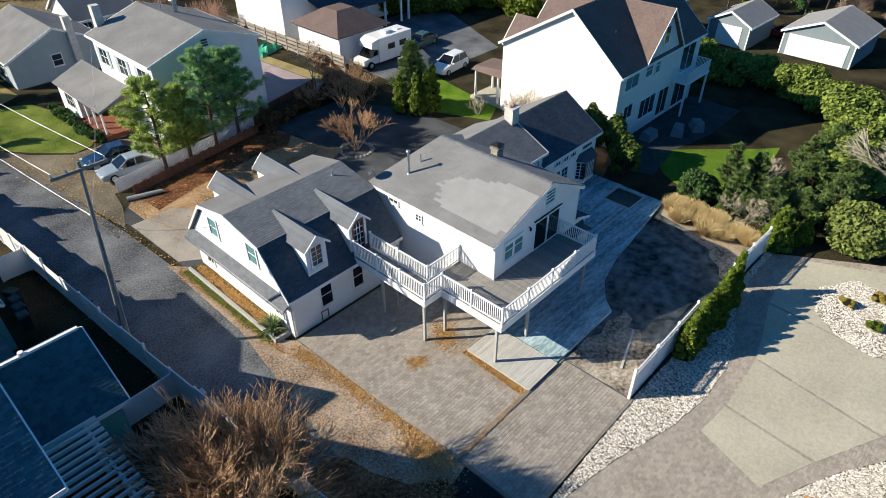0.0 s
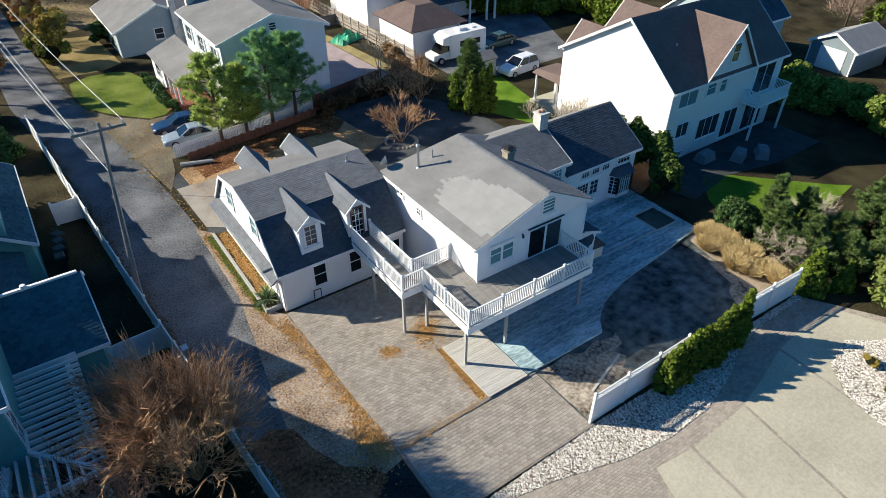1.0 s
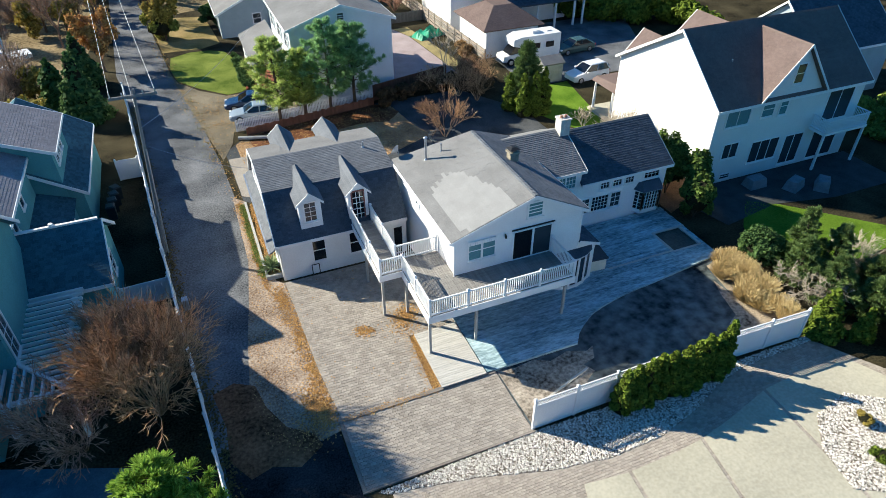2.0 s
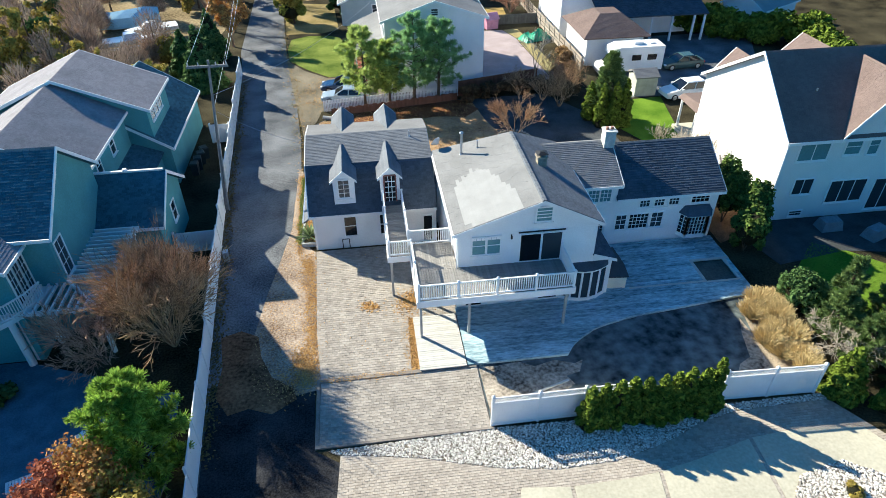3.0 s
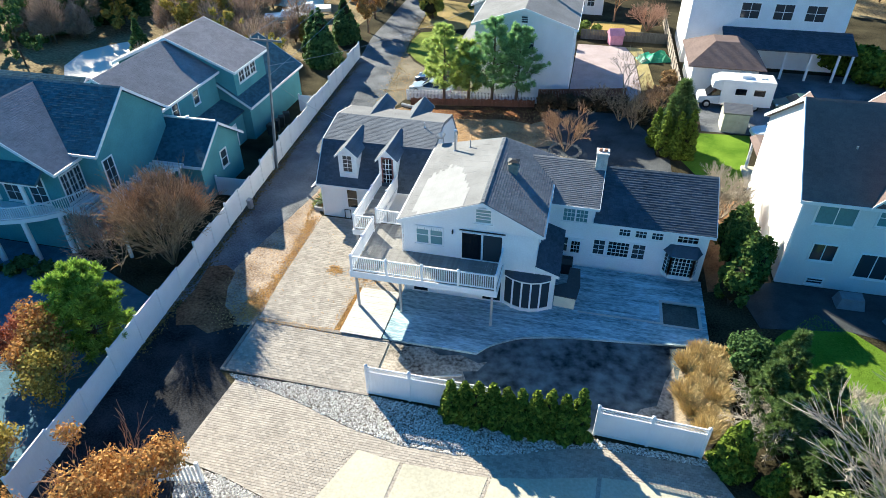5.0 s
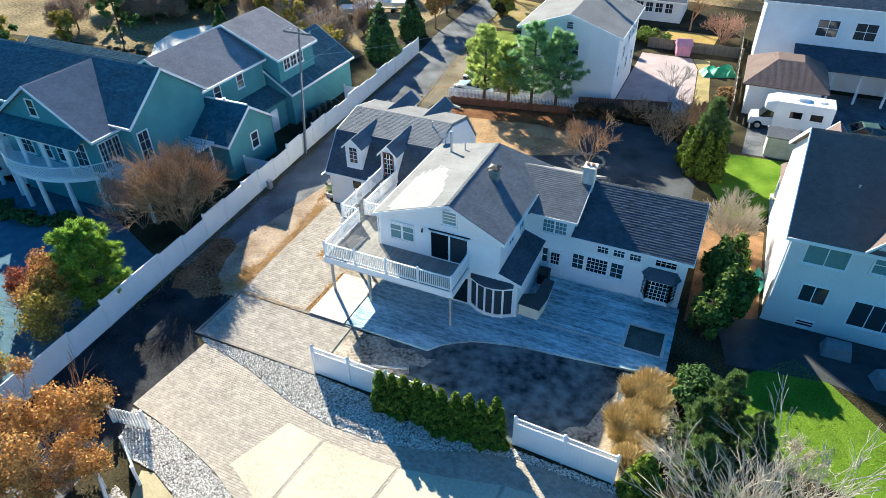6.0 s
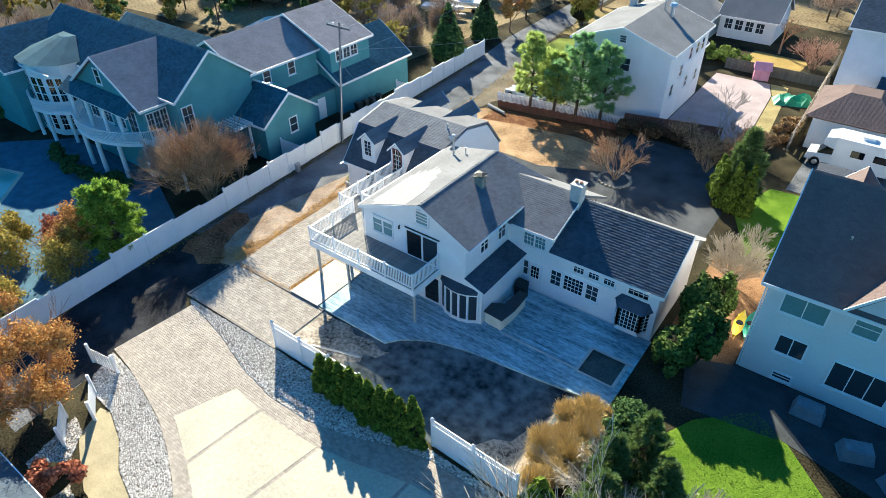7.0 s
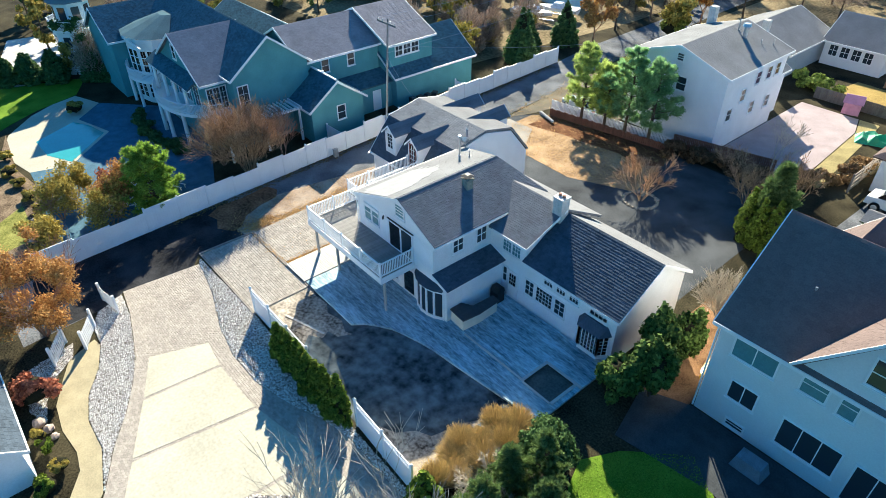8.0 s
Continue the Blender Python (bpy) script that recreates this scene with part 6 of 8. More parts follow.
            part("rim", rod((x, s * (w + 0.02), 0.33), (x, s * (w + 0.035), 0.33), 0.22, 0.18, 12), M_RIM, tw)
    return c


car("car", "dark blue saloon car parked by the white fence", (-6.4, 34.6, 0), 172, paint("dark_blue_paint", (0.014, 0.035, 0.09)))
car("car", "pale blue-silver saloon car beside the picket fence", (-6.3, 31.9, 0), 174, paint("silver_blue_paint", (0.25, 0.3, 0.35)))
car("car", "white sport utility car on the dark drive", (27.0, 28.0, 0), 186, paint("white_paint", (0.75, 0.76, 0.78)), 4.7, 1.9, 1.7, True)
car("car", "dark green saloon car on the drive", (30.2, 35.6, 0), 185, paint("dark_green_paint", (0.05, 0.09, 0.085)), 4.8, 1.85, 1.45)
car("car", "dark maroon car parked beyond the garages", (62, 6, 0), 80, paint("maroon_paint", (0.12, 0.02, 0.025)))
rv = thing("motorhome", "white motorhome with dark windows on the drive", "motorhome", (23.9, 35.2, 0), 180)
MW = paint("white_coach_paint", (0.78, 0.78, 0.78))
part("coach_body", hull([(-3.4, -1.15, 0.5), (1.4, -1.15, 0.5), (1.4, 1.15, 0.5), (-3.4, 1.15, 0.5)], [(-3.4, -1.13, 3.0), (1.4, -1.13, 3.0), (1.4, 1.13, 3.0), (-3.4, 1.13, 3.0)]), MW, rv)
part("overcab", hull([(1.4, -1.1, 1.9), (2.3, -1.0, 2.1), (2.3, 1.0, 2.1), (1.4, 1.1, 1.9)], [(1.4, -1.1, 3.0), (2.2, -0.95, 2.75), (2.2, 0.95, 2.75), (1.4, 1.1, 3.0)]), MW, rv)
part("cab", hull([(1.4, -1.0, 0.45), (3.4, -0.9, 0.45), (3.4, 0.9, 0.45), (1.4, 1.0, 0.45)], [(1.4, -1.0, 1.3), (3.3, -0.85, 1.05), (3.3, 0.85, 1.05), (1.4, 1.0, 1.3)]), MW, rv)
part("windscreen", hull([(1.4, -0.9, 1.28), (2.6, -0.85, 1.15), (2.6, 0.85, 1.15), (1.4, 0.9, 1.28)], [(1.4, -0.85, 1.95), (1.9, -0.8, 1.98), (1.9, 0.8, 1.98), (1.4, 0.85, 1.95)]), M_GLASSDK, rv)
for s in (-1, 1):
    for x in (-2.6, -0.9):
        part("side_window", box(x, x + 1.0, s * 1.145 - 0.02, s * 1.145 + 0.02, 1.6, 2.2), M_GLASSDK, rv)
    for x in (-2.0, 2.5):
        w = part("wheel", rod((x, s * 0.85, 0.4), (x, s * 1.12, 0.4), 0.4, 0.4, 16), M_RUBBER, rv)
        part("rim", rod((x, s * 1.12, 0.4), (x, s * 1.14, 0.4), 0.24, 0.2, 12), M_RIM, w)
part("roof_unit", box(-1.2, -0.3, -0.4, 0.4, 3.0, 3.28), MW, rv)
part("roof_vent", box(-2.6, -2.1, -0.3, 0.3, 3.0, 3.12), MW, rv)


def boat(at, rz, hullm, label):
    b = thing("boat", label, "boat", at, rz)
    secs = []
    for x, w, zk in ((-3.0, 1.05, 0.75), (-1.0, 1.15, 0.65), (1.2, 0.95, 0.7), (2.4, 0.5, 0.95), (3.1, 0.05, 1.35)):
        secs.append([(x, -w, 1.5), (x, -w * 0.85, 1.05), (x, 0, zk), (x, w * 0.85, 1.05), (x, w, 1.5)])
    part("hull", loft(secs), hullm, b)
    part("cabin", hull([(-0.8, -0.8, 1.5), (1.2, -0.65, 1.5), (1.2, 0.65, 1.5), (-0.8, 0.8, 1.5)], [(-0.6, -0.6, 2.1), (0.6, -0.5, 2.1), (0.6, 0.5, 2.1), (-0.6, 0.6, 2.1)]), M_LAMPW, b)
    part("trailer", box(-2.6, 3.4, -0.08, 0.08, 0.35, 0.5), M_METAL, b)
    for s in (-1, 1):
        part("wheel", rod((-1.2, s * 0.9, 0.3), (-1.2, s * 1.1, 0.3), 0.3, 0.3, 14), M_RUBBER, b)
    part("axle", box(-1.3, -1.1, -0.9, 0.9, 0.25, 0.4), M_METAL, b)


boat((-31, 50.5, 0), 20, MW, "white motor boat stored on a trailer")
boat((-29.5, 54.5, 0), 200, MW, "white boat on a trailer beside the yard")
tarp = thing("covered_boat", "boat under a pale blue tarpaulin", "boat", (-33.5, 60, 0), 15)
secs = [[(x, -w, 0.3), (x, -w * 0.9, 1.5), (x, 0, 2.2 + 0.15 * math.sin(x)), (x, w * 0.9, 1.5), (x, w, 0.3)] for x, w in ((-3.6, 0.9), (-2, 1.4), (0, 1.5), (2, 1.3), (3.6, 0.5))]
part("tarpaulin", loft(secs), mat("blue_tarpaulin", (0.3, 0.55, 0.7), 0.5, 0.15, 1, 6, 0.3), tarp)
part("cradle", box(-2.5, 2.5, -0.6, 0.6, 0, 0.32), M_METAL, tarp)
for (x, y, rz, c, lab) in ((22.1, 9.4, 92, (0.75, 0.55, 0.03), "yellow kayak lying beside the house"), (22.65, 9.7, 92, (0.05, 0.35, 0.22), "green kayak lying beside the house")):
    k = thing("kayak", lab, "kayak", (x, y, 0.02), rz, group="kayaks")
    secs = [[(u, -w, 0.25), (u, 0, 0.02 + abs(u) * 0.03), (u, w, 0.25), (u, 0, 0.33)] for u, w in ((-1.4, 0.03), (-0.8, 0.26), (0, 0.34), (0.8, 0.26), (1.4, 0.03))]
    part("hull", loft(secs), paint("kayak_plastic", c), k)
    part("cockpit_rim", rod((0, 0, 0.3), (0, 0, 0.36), 0.22, 0.2, 12), M_BLACK, k)
for i, (x, y) in enumerate(((27.0, 4.6), (29.5, 3.2), (31.5, 2.4))):
    t = thing("covered_furniture", "grey cover over terrace furniture", "covered furniture", (x, y, 0.024), 20 * i, group="covered terrace furniture")
    part("cover", hull([(-0.8, -0.5, 0), (0.8, -0.5, 0), (0.85, 0.5, 0), (-0.8, 0.55, 0)], [(-0.65, -0.38, 0.7 + 0.1 * i), (0.6, -0.4, 0.75), (0.62, 0.36, 0.78), (-0.66, 0.4, 0.72)]), mat("grey_cover", (0.2, 0.23, 0.26), 0.8), t)
slide = thing("playhouse", "small pink plastic playhouse in the far garden", "playhouse", (12.3, 52.3, 0), 15)
part("body", box(-0.8, 0.8, -0.7, 0.7, 0, 1.2), mat("pink_plastic", (0.55, 0.25, 0.35), 0.5), slide)
part("roof", hull([(-0.95, -0.85, 1.2), (0.95, -0.85, 1.2), (0.95, 0.85, 1.2), (-0.95, 0.85, 1.2)], [(-0.9, -0.05, 1.9), (0.9, -0.05, 1.9), (0.9, 0.05, 1.9), (-0.9, 0.05, 1.9)]), mat("mauve_plastic", (0.4, 0.2, 0.3), 0.5), slide)
bins = []
M_BIN = mat("black_bin_plastic", (0.03, 0.035, 0.035), 0.5)
for i in range(4):
    b = thing("wheelie_bin", "dark plastic bin standing by the fence", "bin", (-18.4 + 0.1 * i, 19.0 + i * 0.9, 0), 10 * i, group="bins by the fence")
    part("tub", hull([(-0.24, -0.26, 0), (0.24, -0.26, 0), (0.24, 0.26, 0), (-0.24, 0.26, 0)], [(-0.3, -0.34, 1.0), (0.3, -0.34, 1.0), (0.3, 0.34, 1.0), (-0.3, 0.34, 1.0)]), M_BIN, b)
    part("lid", hull([(-0.31, -0.36, 1.0), (0.31, -0.36, 1.0), (0.31, 0.36, 1.0), (-0.31, 0.36, 1.0)], [(-0.25, -0.28, 1.1), (0.25, -0.28, 1.1), (0.25, 0.3, 1.08), (-0.25, 0.3, 1.08)]), M_BIN, b)
tp = thing("garden_tarp", "crumpled green tarpaulin in the far garden", "tarpaulin", (16.9, 47.4, 0), 20)
rng = random.Random(44)
bm = bmesh.new()
g = [[bm.verts.new((-2 + i * 0.5, -1.2 + j * 0.4, 0.02 + (0.0 if i in (0, 8) or j in (0, 6) else rng.uniform(0.2, 0.9)))) for j in range(7)] for i in range(9)]
for i in range(8):
    for j in range(6):
        bm.faces.new((g[i][j], g[i + 1][j], g[i + 1][j + 1], g[i][j + 1]))
part("sheet", bm, mat("green_tarpaulin", (0.03, 0.3, 0.17), 0.5, 0.2, 2, 8, 0.3), tp)
ft = thing("white_side_gate", "white picket gate leaf standing open", "gate", (-6.4, -15.7, 0.0), 10)
for k in range(9):
    part("picket", box(-0.9 + k * 0.2, -0.78 + k * 0.2, -0.015, 0.015, 0.05, 1.2), M_VINYL, ft)
for z in (0.25, 0.95):
    part("rail", box(-0.95, 0.95, 0.015, 0.05, z, z + 0.08), M_VINYL, ft)
for x in (-1.0, 1.0):
    part("gate_post", box(x - 0.07, x + 0.07, -0.07, 0.07, 0, 1.5), M_VINYL, ft)
copy_thing(ft, pose(-4.2, -17.6, 0, 0, 0, 150))
copy_thing(ft, pose(-3.9, -19.4, 0, 0, 0, 150))


def lounger(at, rz):
    """A slatted sun lounger with a raised back."""
    t = thing("sun_lounger", "white slatted sun lounger on the dark terrace", "sun lounger", at, rz, group="sun loungers")
    for y in (-0.3, 0.26):
        part("side_rail", box(-0.95, 0.95, y, y + 0.05, 0.28, 0.35), M_VINYL, t)
    for k in range(9):
        part("slat", box(-0.95 + k * 0.13, -0.85 + k * 0.13, -0.3, 0.31, 0.35, 0.37), M_VINYL, t)
    part("backrest", hull([(0.25, -0.28, 0.36), (0.28, -0.28, 0.34), (0.28, 0.29, 0.34), (0.25, 0.29, 0.36)], [(0.85, -0.28, 0.8), (0.88, -0.28, 0.78), (0.88, 0.29, 0.78), (0.85, 0.29, 0.8)]), M_VINYL, t)
    for x in (-0.85, 0.8):
        for y in (-0.28, 0.25):
            part("leg", box(x, x + 0.05, y, y + 0.05, 0, 0.28), M_VINYL, t)
    return t


lg = lounger((-18.6, -6.6, 0.024), 30)
for x, y, r in ((-19.6, -7.6, 34), (-20.8, -9.0, 20), (-18.0, -11.0, 75)):
    copy_thing(lg, pose(x, y, 0.024, 0, 0, r))


# ---- vegetation ----
def quad_mesh(name, c, u, v, material):
    """Many small separate leaf quads from centres and half-axes."""
    n = len(c)
    verts = np.stack([c - u - v, c + u - v, c + u + v, c - u + v], 1).reshape(-1, 3)
    me = bpy.data.meshes.new(name)
    me.vertices.add(4 * n)
    me.vertices.foreach_set("co", verts.ravel().astype(np.float32))
    me.loops.add(4 * n)
    me.loops.foreach_set("vertex_index", np.arange(4 * n, dtype=np.int32))
    me.polygons.add(n)
    me.polygons.foreach_set("loop_start", np.arange(0, 4 * n, 4, dtype=np.int32))
    me.update(calc_edges=True)
    me.materials.append(material)
    return me


def leaves(name, parent, centres, radii, count, size, material, seed, up=0.0, shell=0.5, stretch=1.6, kind=""):
    """A crown of small leaves: clumps with the given centres and radii."""
    rg = np.random.default_rng(seed)
    C, Rr = np.array(centres, float), np.array(radii, float)
    if Rr.ndim == 1:
        Rr = np.repeat(Rr[:, None], 3, 1)
    wgt = Rr.prod(1) ** 0.67
    idx = rg.choice(len(C), count, p=wgt / wgt.sum())
    d = rg.normal(size=(count, 3))
    d /= np.linalg.norm(d, axis=1)[:, None]
    rad = (shell + (1 - shell) * rg.random(count)) ** 0.6 * rg.uniform(0.75, 1.12, count)
    p = C[idx] + d * rad[:, None] * Rr[idx]
    nrm = d + rg.normal(size=(count, 3)) * 0.7
    nrm[:, 2] += up
    nrm /= np.linalg.norm(nrm, axis=1)[:, None]
    t = rg.normal(size=(count, 3))
    u = np.cross(nrm, t)
    u /= np.linalg.norm(u, axis=1)[:, None]
    v = np.cross(nrm, u)
    s = size * rg.uniform(0.6, 1.3, count)[:, None]
    p[:, 2] = np.maximum(p[:, 2], 0.05)
    ob = new(name, quad_mesh(name, p, u * s * stretch * 0.5, v * s * 0.5, material))
    ob.parent = parent
    return tagged(ob, "", "", "", kind)


def limbs(bm, p, d, length, r, depth, rng, spread=0.55, kids=3, tips=None, droop=0.0, n=5, rmin=0.011):
    """Recursive tapered limbs."""
    q = p + d * length
    r = max(r, rmin)
    mid_p = p.lerp(q, 0.5) + Vector((rng.uniform(-1, 1), rng.uniform(-1, 1), rng.uniform(-0.5, 0.5))) * length * 0.07
    rod(p, mid_p, r, max(rmin, r * 0.8), n, bm)
    rod(mid_p, q, max(rmin, r * 0.8), max(rmin * 0.7, r * 0.55), n, bm)
    if depth == 0:
        if tips is not None:
            tips.append(tuple(q))
        return
    for k in range(kids):
        a = d.orthogonal().normalized()
        a.rotate(Matrix.Rotation(rng.uniform(0, 2 * math.pi), 3, d))
        nd = (d + a * rng.uniform(0.5, 1.3) * spread + Vector((0, 0, 0.12 - droop))).normalized()
        st = q if k == 0 else p.lerp(q, rng.uniform(0.45, 0.95))
        limbs(bm, st, nd, length * rng.uniform(0.62, 0.85), r * 0.55, depth - 1, rng, spread, kids, tips, droop, max(3, n - 1), rmin)


def bare_tree(name, label, category, at, height, depth, seed, material, stems=1, spread=0.6, kids=3, lean=0.15, r=0.12):
    rng = random.Random(seed)
    t = thing(name, label, category, at)
    for k in range(stems):
        bm = bmesh.new()
        a = 2 * math.pi * k / stems + rng.uniform(-0.4, 0.4)
        d = Vector((math.cos(a) * lean, math.sin(a) * lean, 1)).normalized() if stems > 1 else Vector((rng.uniform(-0.06, 0.06), rng.uniform(-0.06, 0.06), 1)).normalized()
        limbs(bm, Vector((math.cos(a) * 0.1 * (stems > 1), math.sin(a) * 0.1 * (stems > 1), -0.05)), d, height * 0.3, r, depth, rng, spread, kids)
        part("stem" if stems > 1 else "trunk", bm, material, t)
    return t


def pine(name, label, at, h, rad, seed, lm, base=0.3, n=9000, size=0.34, group="", limb_n=46, tufts=5, width=0.026, cone=0.6, spray=0.5, droop=0.0):
    """Open evergreen: a tall trunk, limbs, and needle tufts with gaps between them."""
    rng = random.Random(seed)
    t = thing(name, label, "tree", at, group=group)
    bm = bmesh.new()
    rod((0, 0, -0.05), (0.1, 0.05, h * 0.55), 0.16, 0.1, 8, bm)
    rod((0.1, 0.05, h * 0.55), (0.05, 0.1, h * 0.95), 0.1, 0.03, 8, bm)
    part("trunk", bm, M_BARK, t)
    P, D, S = [], [], []
    for k in range(limb_n):
        u = (k + rng.random()) / limb_n
        z = h * (base + (1 - base) * u * 0.94)
        a = k * 2.4 + rng.uniform(-0.5, 0.5)
        reach = rad * min(1.0, 0.55 + 2.2 * u) * max(0.05, 1 - u * 0.97) ** cone * rng.uniform(0.55, 1.15)
        root = Vector((0.06, 0.06, z - reach * 0.15))
        tip = Vector((math.cos(a) * reach, math.sin(a) * reach, z + reach * (rng.uniform(0.1, 0.4) - droop)))
        part("limb", rod(root, tip, 0.035, 0.01, 4), M_BARK, t)
        out = (tip - root).normalized()
        side = out.cross(Vector((0, 0, 1))).normalized()
        for j in range(tufts):
            v = 1.0 - 0.75 * (j / tufts) * rng.uniform(0.8, 1.1)
            c = root.lerp(tip, v) + side * rng.gauss(0, 0.22) * reach * (1.15 - v) + Vector((0, 0, rng.uniform(-0.05, 0.12) * reach))
            P.append(c)
            D.append(out)
            S.append(size * rng.uniform(0.7, 1.25))
    # needle blades fan out from each tuft, upward and along the limb
    rg = np.random.default_rng(seed)
    per = max(8, n // len(P))
    c = np.repeat(np.array([tuple(p) for p in P]), per, 0)
    o = np.repeat(np.array([tuple(q) for q in D]), per, 0)
    ln = np.repeat(np.array(S), per)[:, None] * rg.uniform(0.5, 1.15, (len(c), 1))
    d = o * spray + rg.normal(0, 0.62, c.shape) + np.array([0, 0, 0.42])
    d /= np.linalg.norm(d, axis=1)[:, None]
    s = np.cross(d, rg.normal(size=c.shape))
    s /= np.linalg.norm(s, axis=1)[:, None]
    p = c + d * ln * 0.6
    p[:, 2] = np.maximum(p[:, 2], 0.06)
    ob = new("crown", quad_mesh("crown", p, s * width * rg.uniform(0.6, 1.3, (len(c), 1)), d * ln * 0.5, lm))
    ob.parent = t
    return t


def cone_tree(name, label, category, at, h, rad, seed, lm, n=6000, size=0.14, group="", power=0.8, lumps=26, ls=1.0):
    """Dense conical evergreen built of many clumps round a trunk."""
    rng = random.Random(seed)
    t = thing(name, label, category, at, group=group)
    part("trunk", rod((0, 0, -0.05), (0, 0, h * 0.9), 0.09, 0.02, 6), M_BARK, t)
    C, Rd = [], []
    for k in range(lumps):
        u = (k + 0.5) / lumps
        r = rad * (1 - u) ** power
        a = k * 2.4 + rng.uniform(-0.4, 0.4)
        s = max(0.12, r * rng.uniform(0.45, 0.7) * ls)
        C.append((math.cos(a) * (r - s * 0.6) * rng.uniform(0.6, 1.1), math.sin(a) * (r - s * 0.6) * rng.uniform(0.6, 1.1), 0.15 + h * u * 0.96))
        Rd.append((s, s, max(s, h / lumps * 1.7)))
    # Added solid cone, hidden by leaves, keeps sun from passing through the crown.
    part("light_blocking_core", rod((0, 0, 0.02), (0, 0, h * 0.86), rad * 0.66, rad * 0.2, 9), M_INNER, t)
    leaves("crown", t, C, Rd, n, size, lm, seed, up=0.6, shell=0.35, stretch=1.8)
    return t


def bush(name, label, category, at, r, h, seed, lm, n=4000, size=0.12, lumps=12, group=""):
    rng = random.Random(seed)
    t = thing(name, label, category, at, group=group)
    bm = bmesh.new()
    for k in range(5):
        a = k * 1.26
        rod((0, 0, -0.03), (math.cos(a) * r * 0.5, math.sin(a) * r * 0.5, h * 0.6), 0.04, 0.015, 4, bm)
    part("stem", bm, M_BARK, t)
    # Added solid blob inside the leaves blocks light and darkens the gaps.
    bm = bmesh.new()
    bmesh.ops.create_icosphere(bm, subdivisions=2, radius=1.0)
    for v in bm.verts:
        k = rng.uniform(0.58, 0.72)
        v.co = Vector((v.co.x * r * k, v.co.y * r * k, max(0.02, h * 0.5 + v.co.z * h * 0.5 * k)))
    part("light_blocking_core", bm, M_INNER, t)
    C, Rd = [], []
    for k in range(lumps):
        d = Vector((rng.uniform(-1, 1), rng.uniform(-1, 1), rng.uniform(-0.5, 1))).normalized() * rng.uniform(0.35, 0.8)
        C.append((d.x * r, d.y * r, h * 0.5 + d.z * h * 0.5))
        s = rng.uniform(0.2, 0.42)
        Rd.append((s * r, s * r, s * h * 0.55))
    leaves("crown", t, C, Rd, n, size, lm, seed, up=0.3, shell=0.45)
    return t


# hedge of clipped arborvitae in front of the fence
rng = random.Random(21)
for k in range(10):
    x = 4.95 + k * 0.7
    cone_tree("hedge_shrub", "bushy dark green arborvitae in a hedge row", "hedge", (x, -9.3 + rng.uniform(-0.1, 0.1), 0.03), 2.55 + 0.09 * k + rng.uniform(-0.25, 0.25), 0.66, 200 + k, M_LEAFHEDGE, n=7000, size=0.1, group="hedge by the fence", power=0.55, lumps=34, ls=0.8)
# shrubs at the yard's right side
bush("round_shrub", "clipped round dark green shrub", "shrub", (20.1, -2.8, 0), 1.5, 2.5, 31, M_LEAFDARK, n=16000, size=0.085, lumps=60)
for i, (x, y, h, r, s) in enumerate(((21.2, -4.4, 5.0, 1.6, 301), (20.2, -5.6, 3.8, 1.6, 302), (20.6, -7.6, 3.8, 1.8, 303), (22.6, -5.8, 4.2, 1.8, 304), (21.8, -9.4, 3.0, 1.8, 305), (24.2, -11.0, 3.8, 2.0, 306), (24.0, -7.8, 2.8, 1.7, 307), (27.2, -8.4, 3.2, 1.8, 308), (29.8, -7.4, 3.4, 1.8, 309), (27.0, -10.6, 4.0, 2.0, 310), (30.4, -10.0, 4.2, 2.1, 311), (33.0, -8.2, 3.6, 2.0, 312))):
    pine("juniper", "grey-green spreading juniper with feathery tips", (x, y, 0), h, r, s, M_LEAFJUN, base=0.04, n=18000, size=0.26, group="junipers by the yard", limb_n=56, tufts=6, width=0.015, cone=0.9, spray=1.0)
cone_tree("arborvitae", "bright green upright arborvitae at the fence end", "conifer", (18.35, -9.2, 0), 3.2, 1.05, 311, M_LEAFHEDGE, n=11000, size=0.1, power=0.6, lumps=44, ls=0.8)
cone_tree("arborvitae", "bright green upright arborvitae in the border", "conifer", (20.0, -10.4, 0), 2.2, 0.7, 312, M_LEAFHEDGE, n=7000, size=0.1)
bush("spruce", "pale yellow-green spreading conifer", "conifer", (22.4, -12.9, 0), 2.6, 2.8, 313, leaf_mat("yellow_green_needle", (0.12, 0.16, 0.04), (0.2, 0.24, 0.07)), n=15000, size=0.15, lumps=40)


def grass_clump(at, r, h, seed, n=2600):
    t = thing("ornamental_grass", "clump of dry golden ornamental grass", "grass clump", at, group="dry grasses")
    rg = np.random.default_rng(seed)
    a, k = rg.uniform(0, 2 * np.pi, n), rg.random(n) ** 0.5
    d = np.stack([np.cos(a), np.sin(a), np.zeros(n)], 1)
    hh = h * rg.uniform(0.5, 1.05, n)
    c = d * (k * r * 0.65)[:, None]
    tip = d * (k * r * rg.uniform(0.8, 1.3, n))[:, None] + np.stack([rg.normal(0, 0.05, n), rg.normal(0, 0.05, n), hh], 1)
    base = c * 0.5
    v = (tip - base) / 2
    s = np.cross(v, rg.normal(size=(n, 3)))
    s /= np.linalg.norm(s, axis=1)[:, None]
    ob = new("blades", quad_mesh("blades", (tip + base) / 2, s * 0.009, v, M_DRYGRASS))
    ob.parent = t
    return t


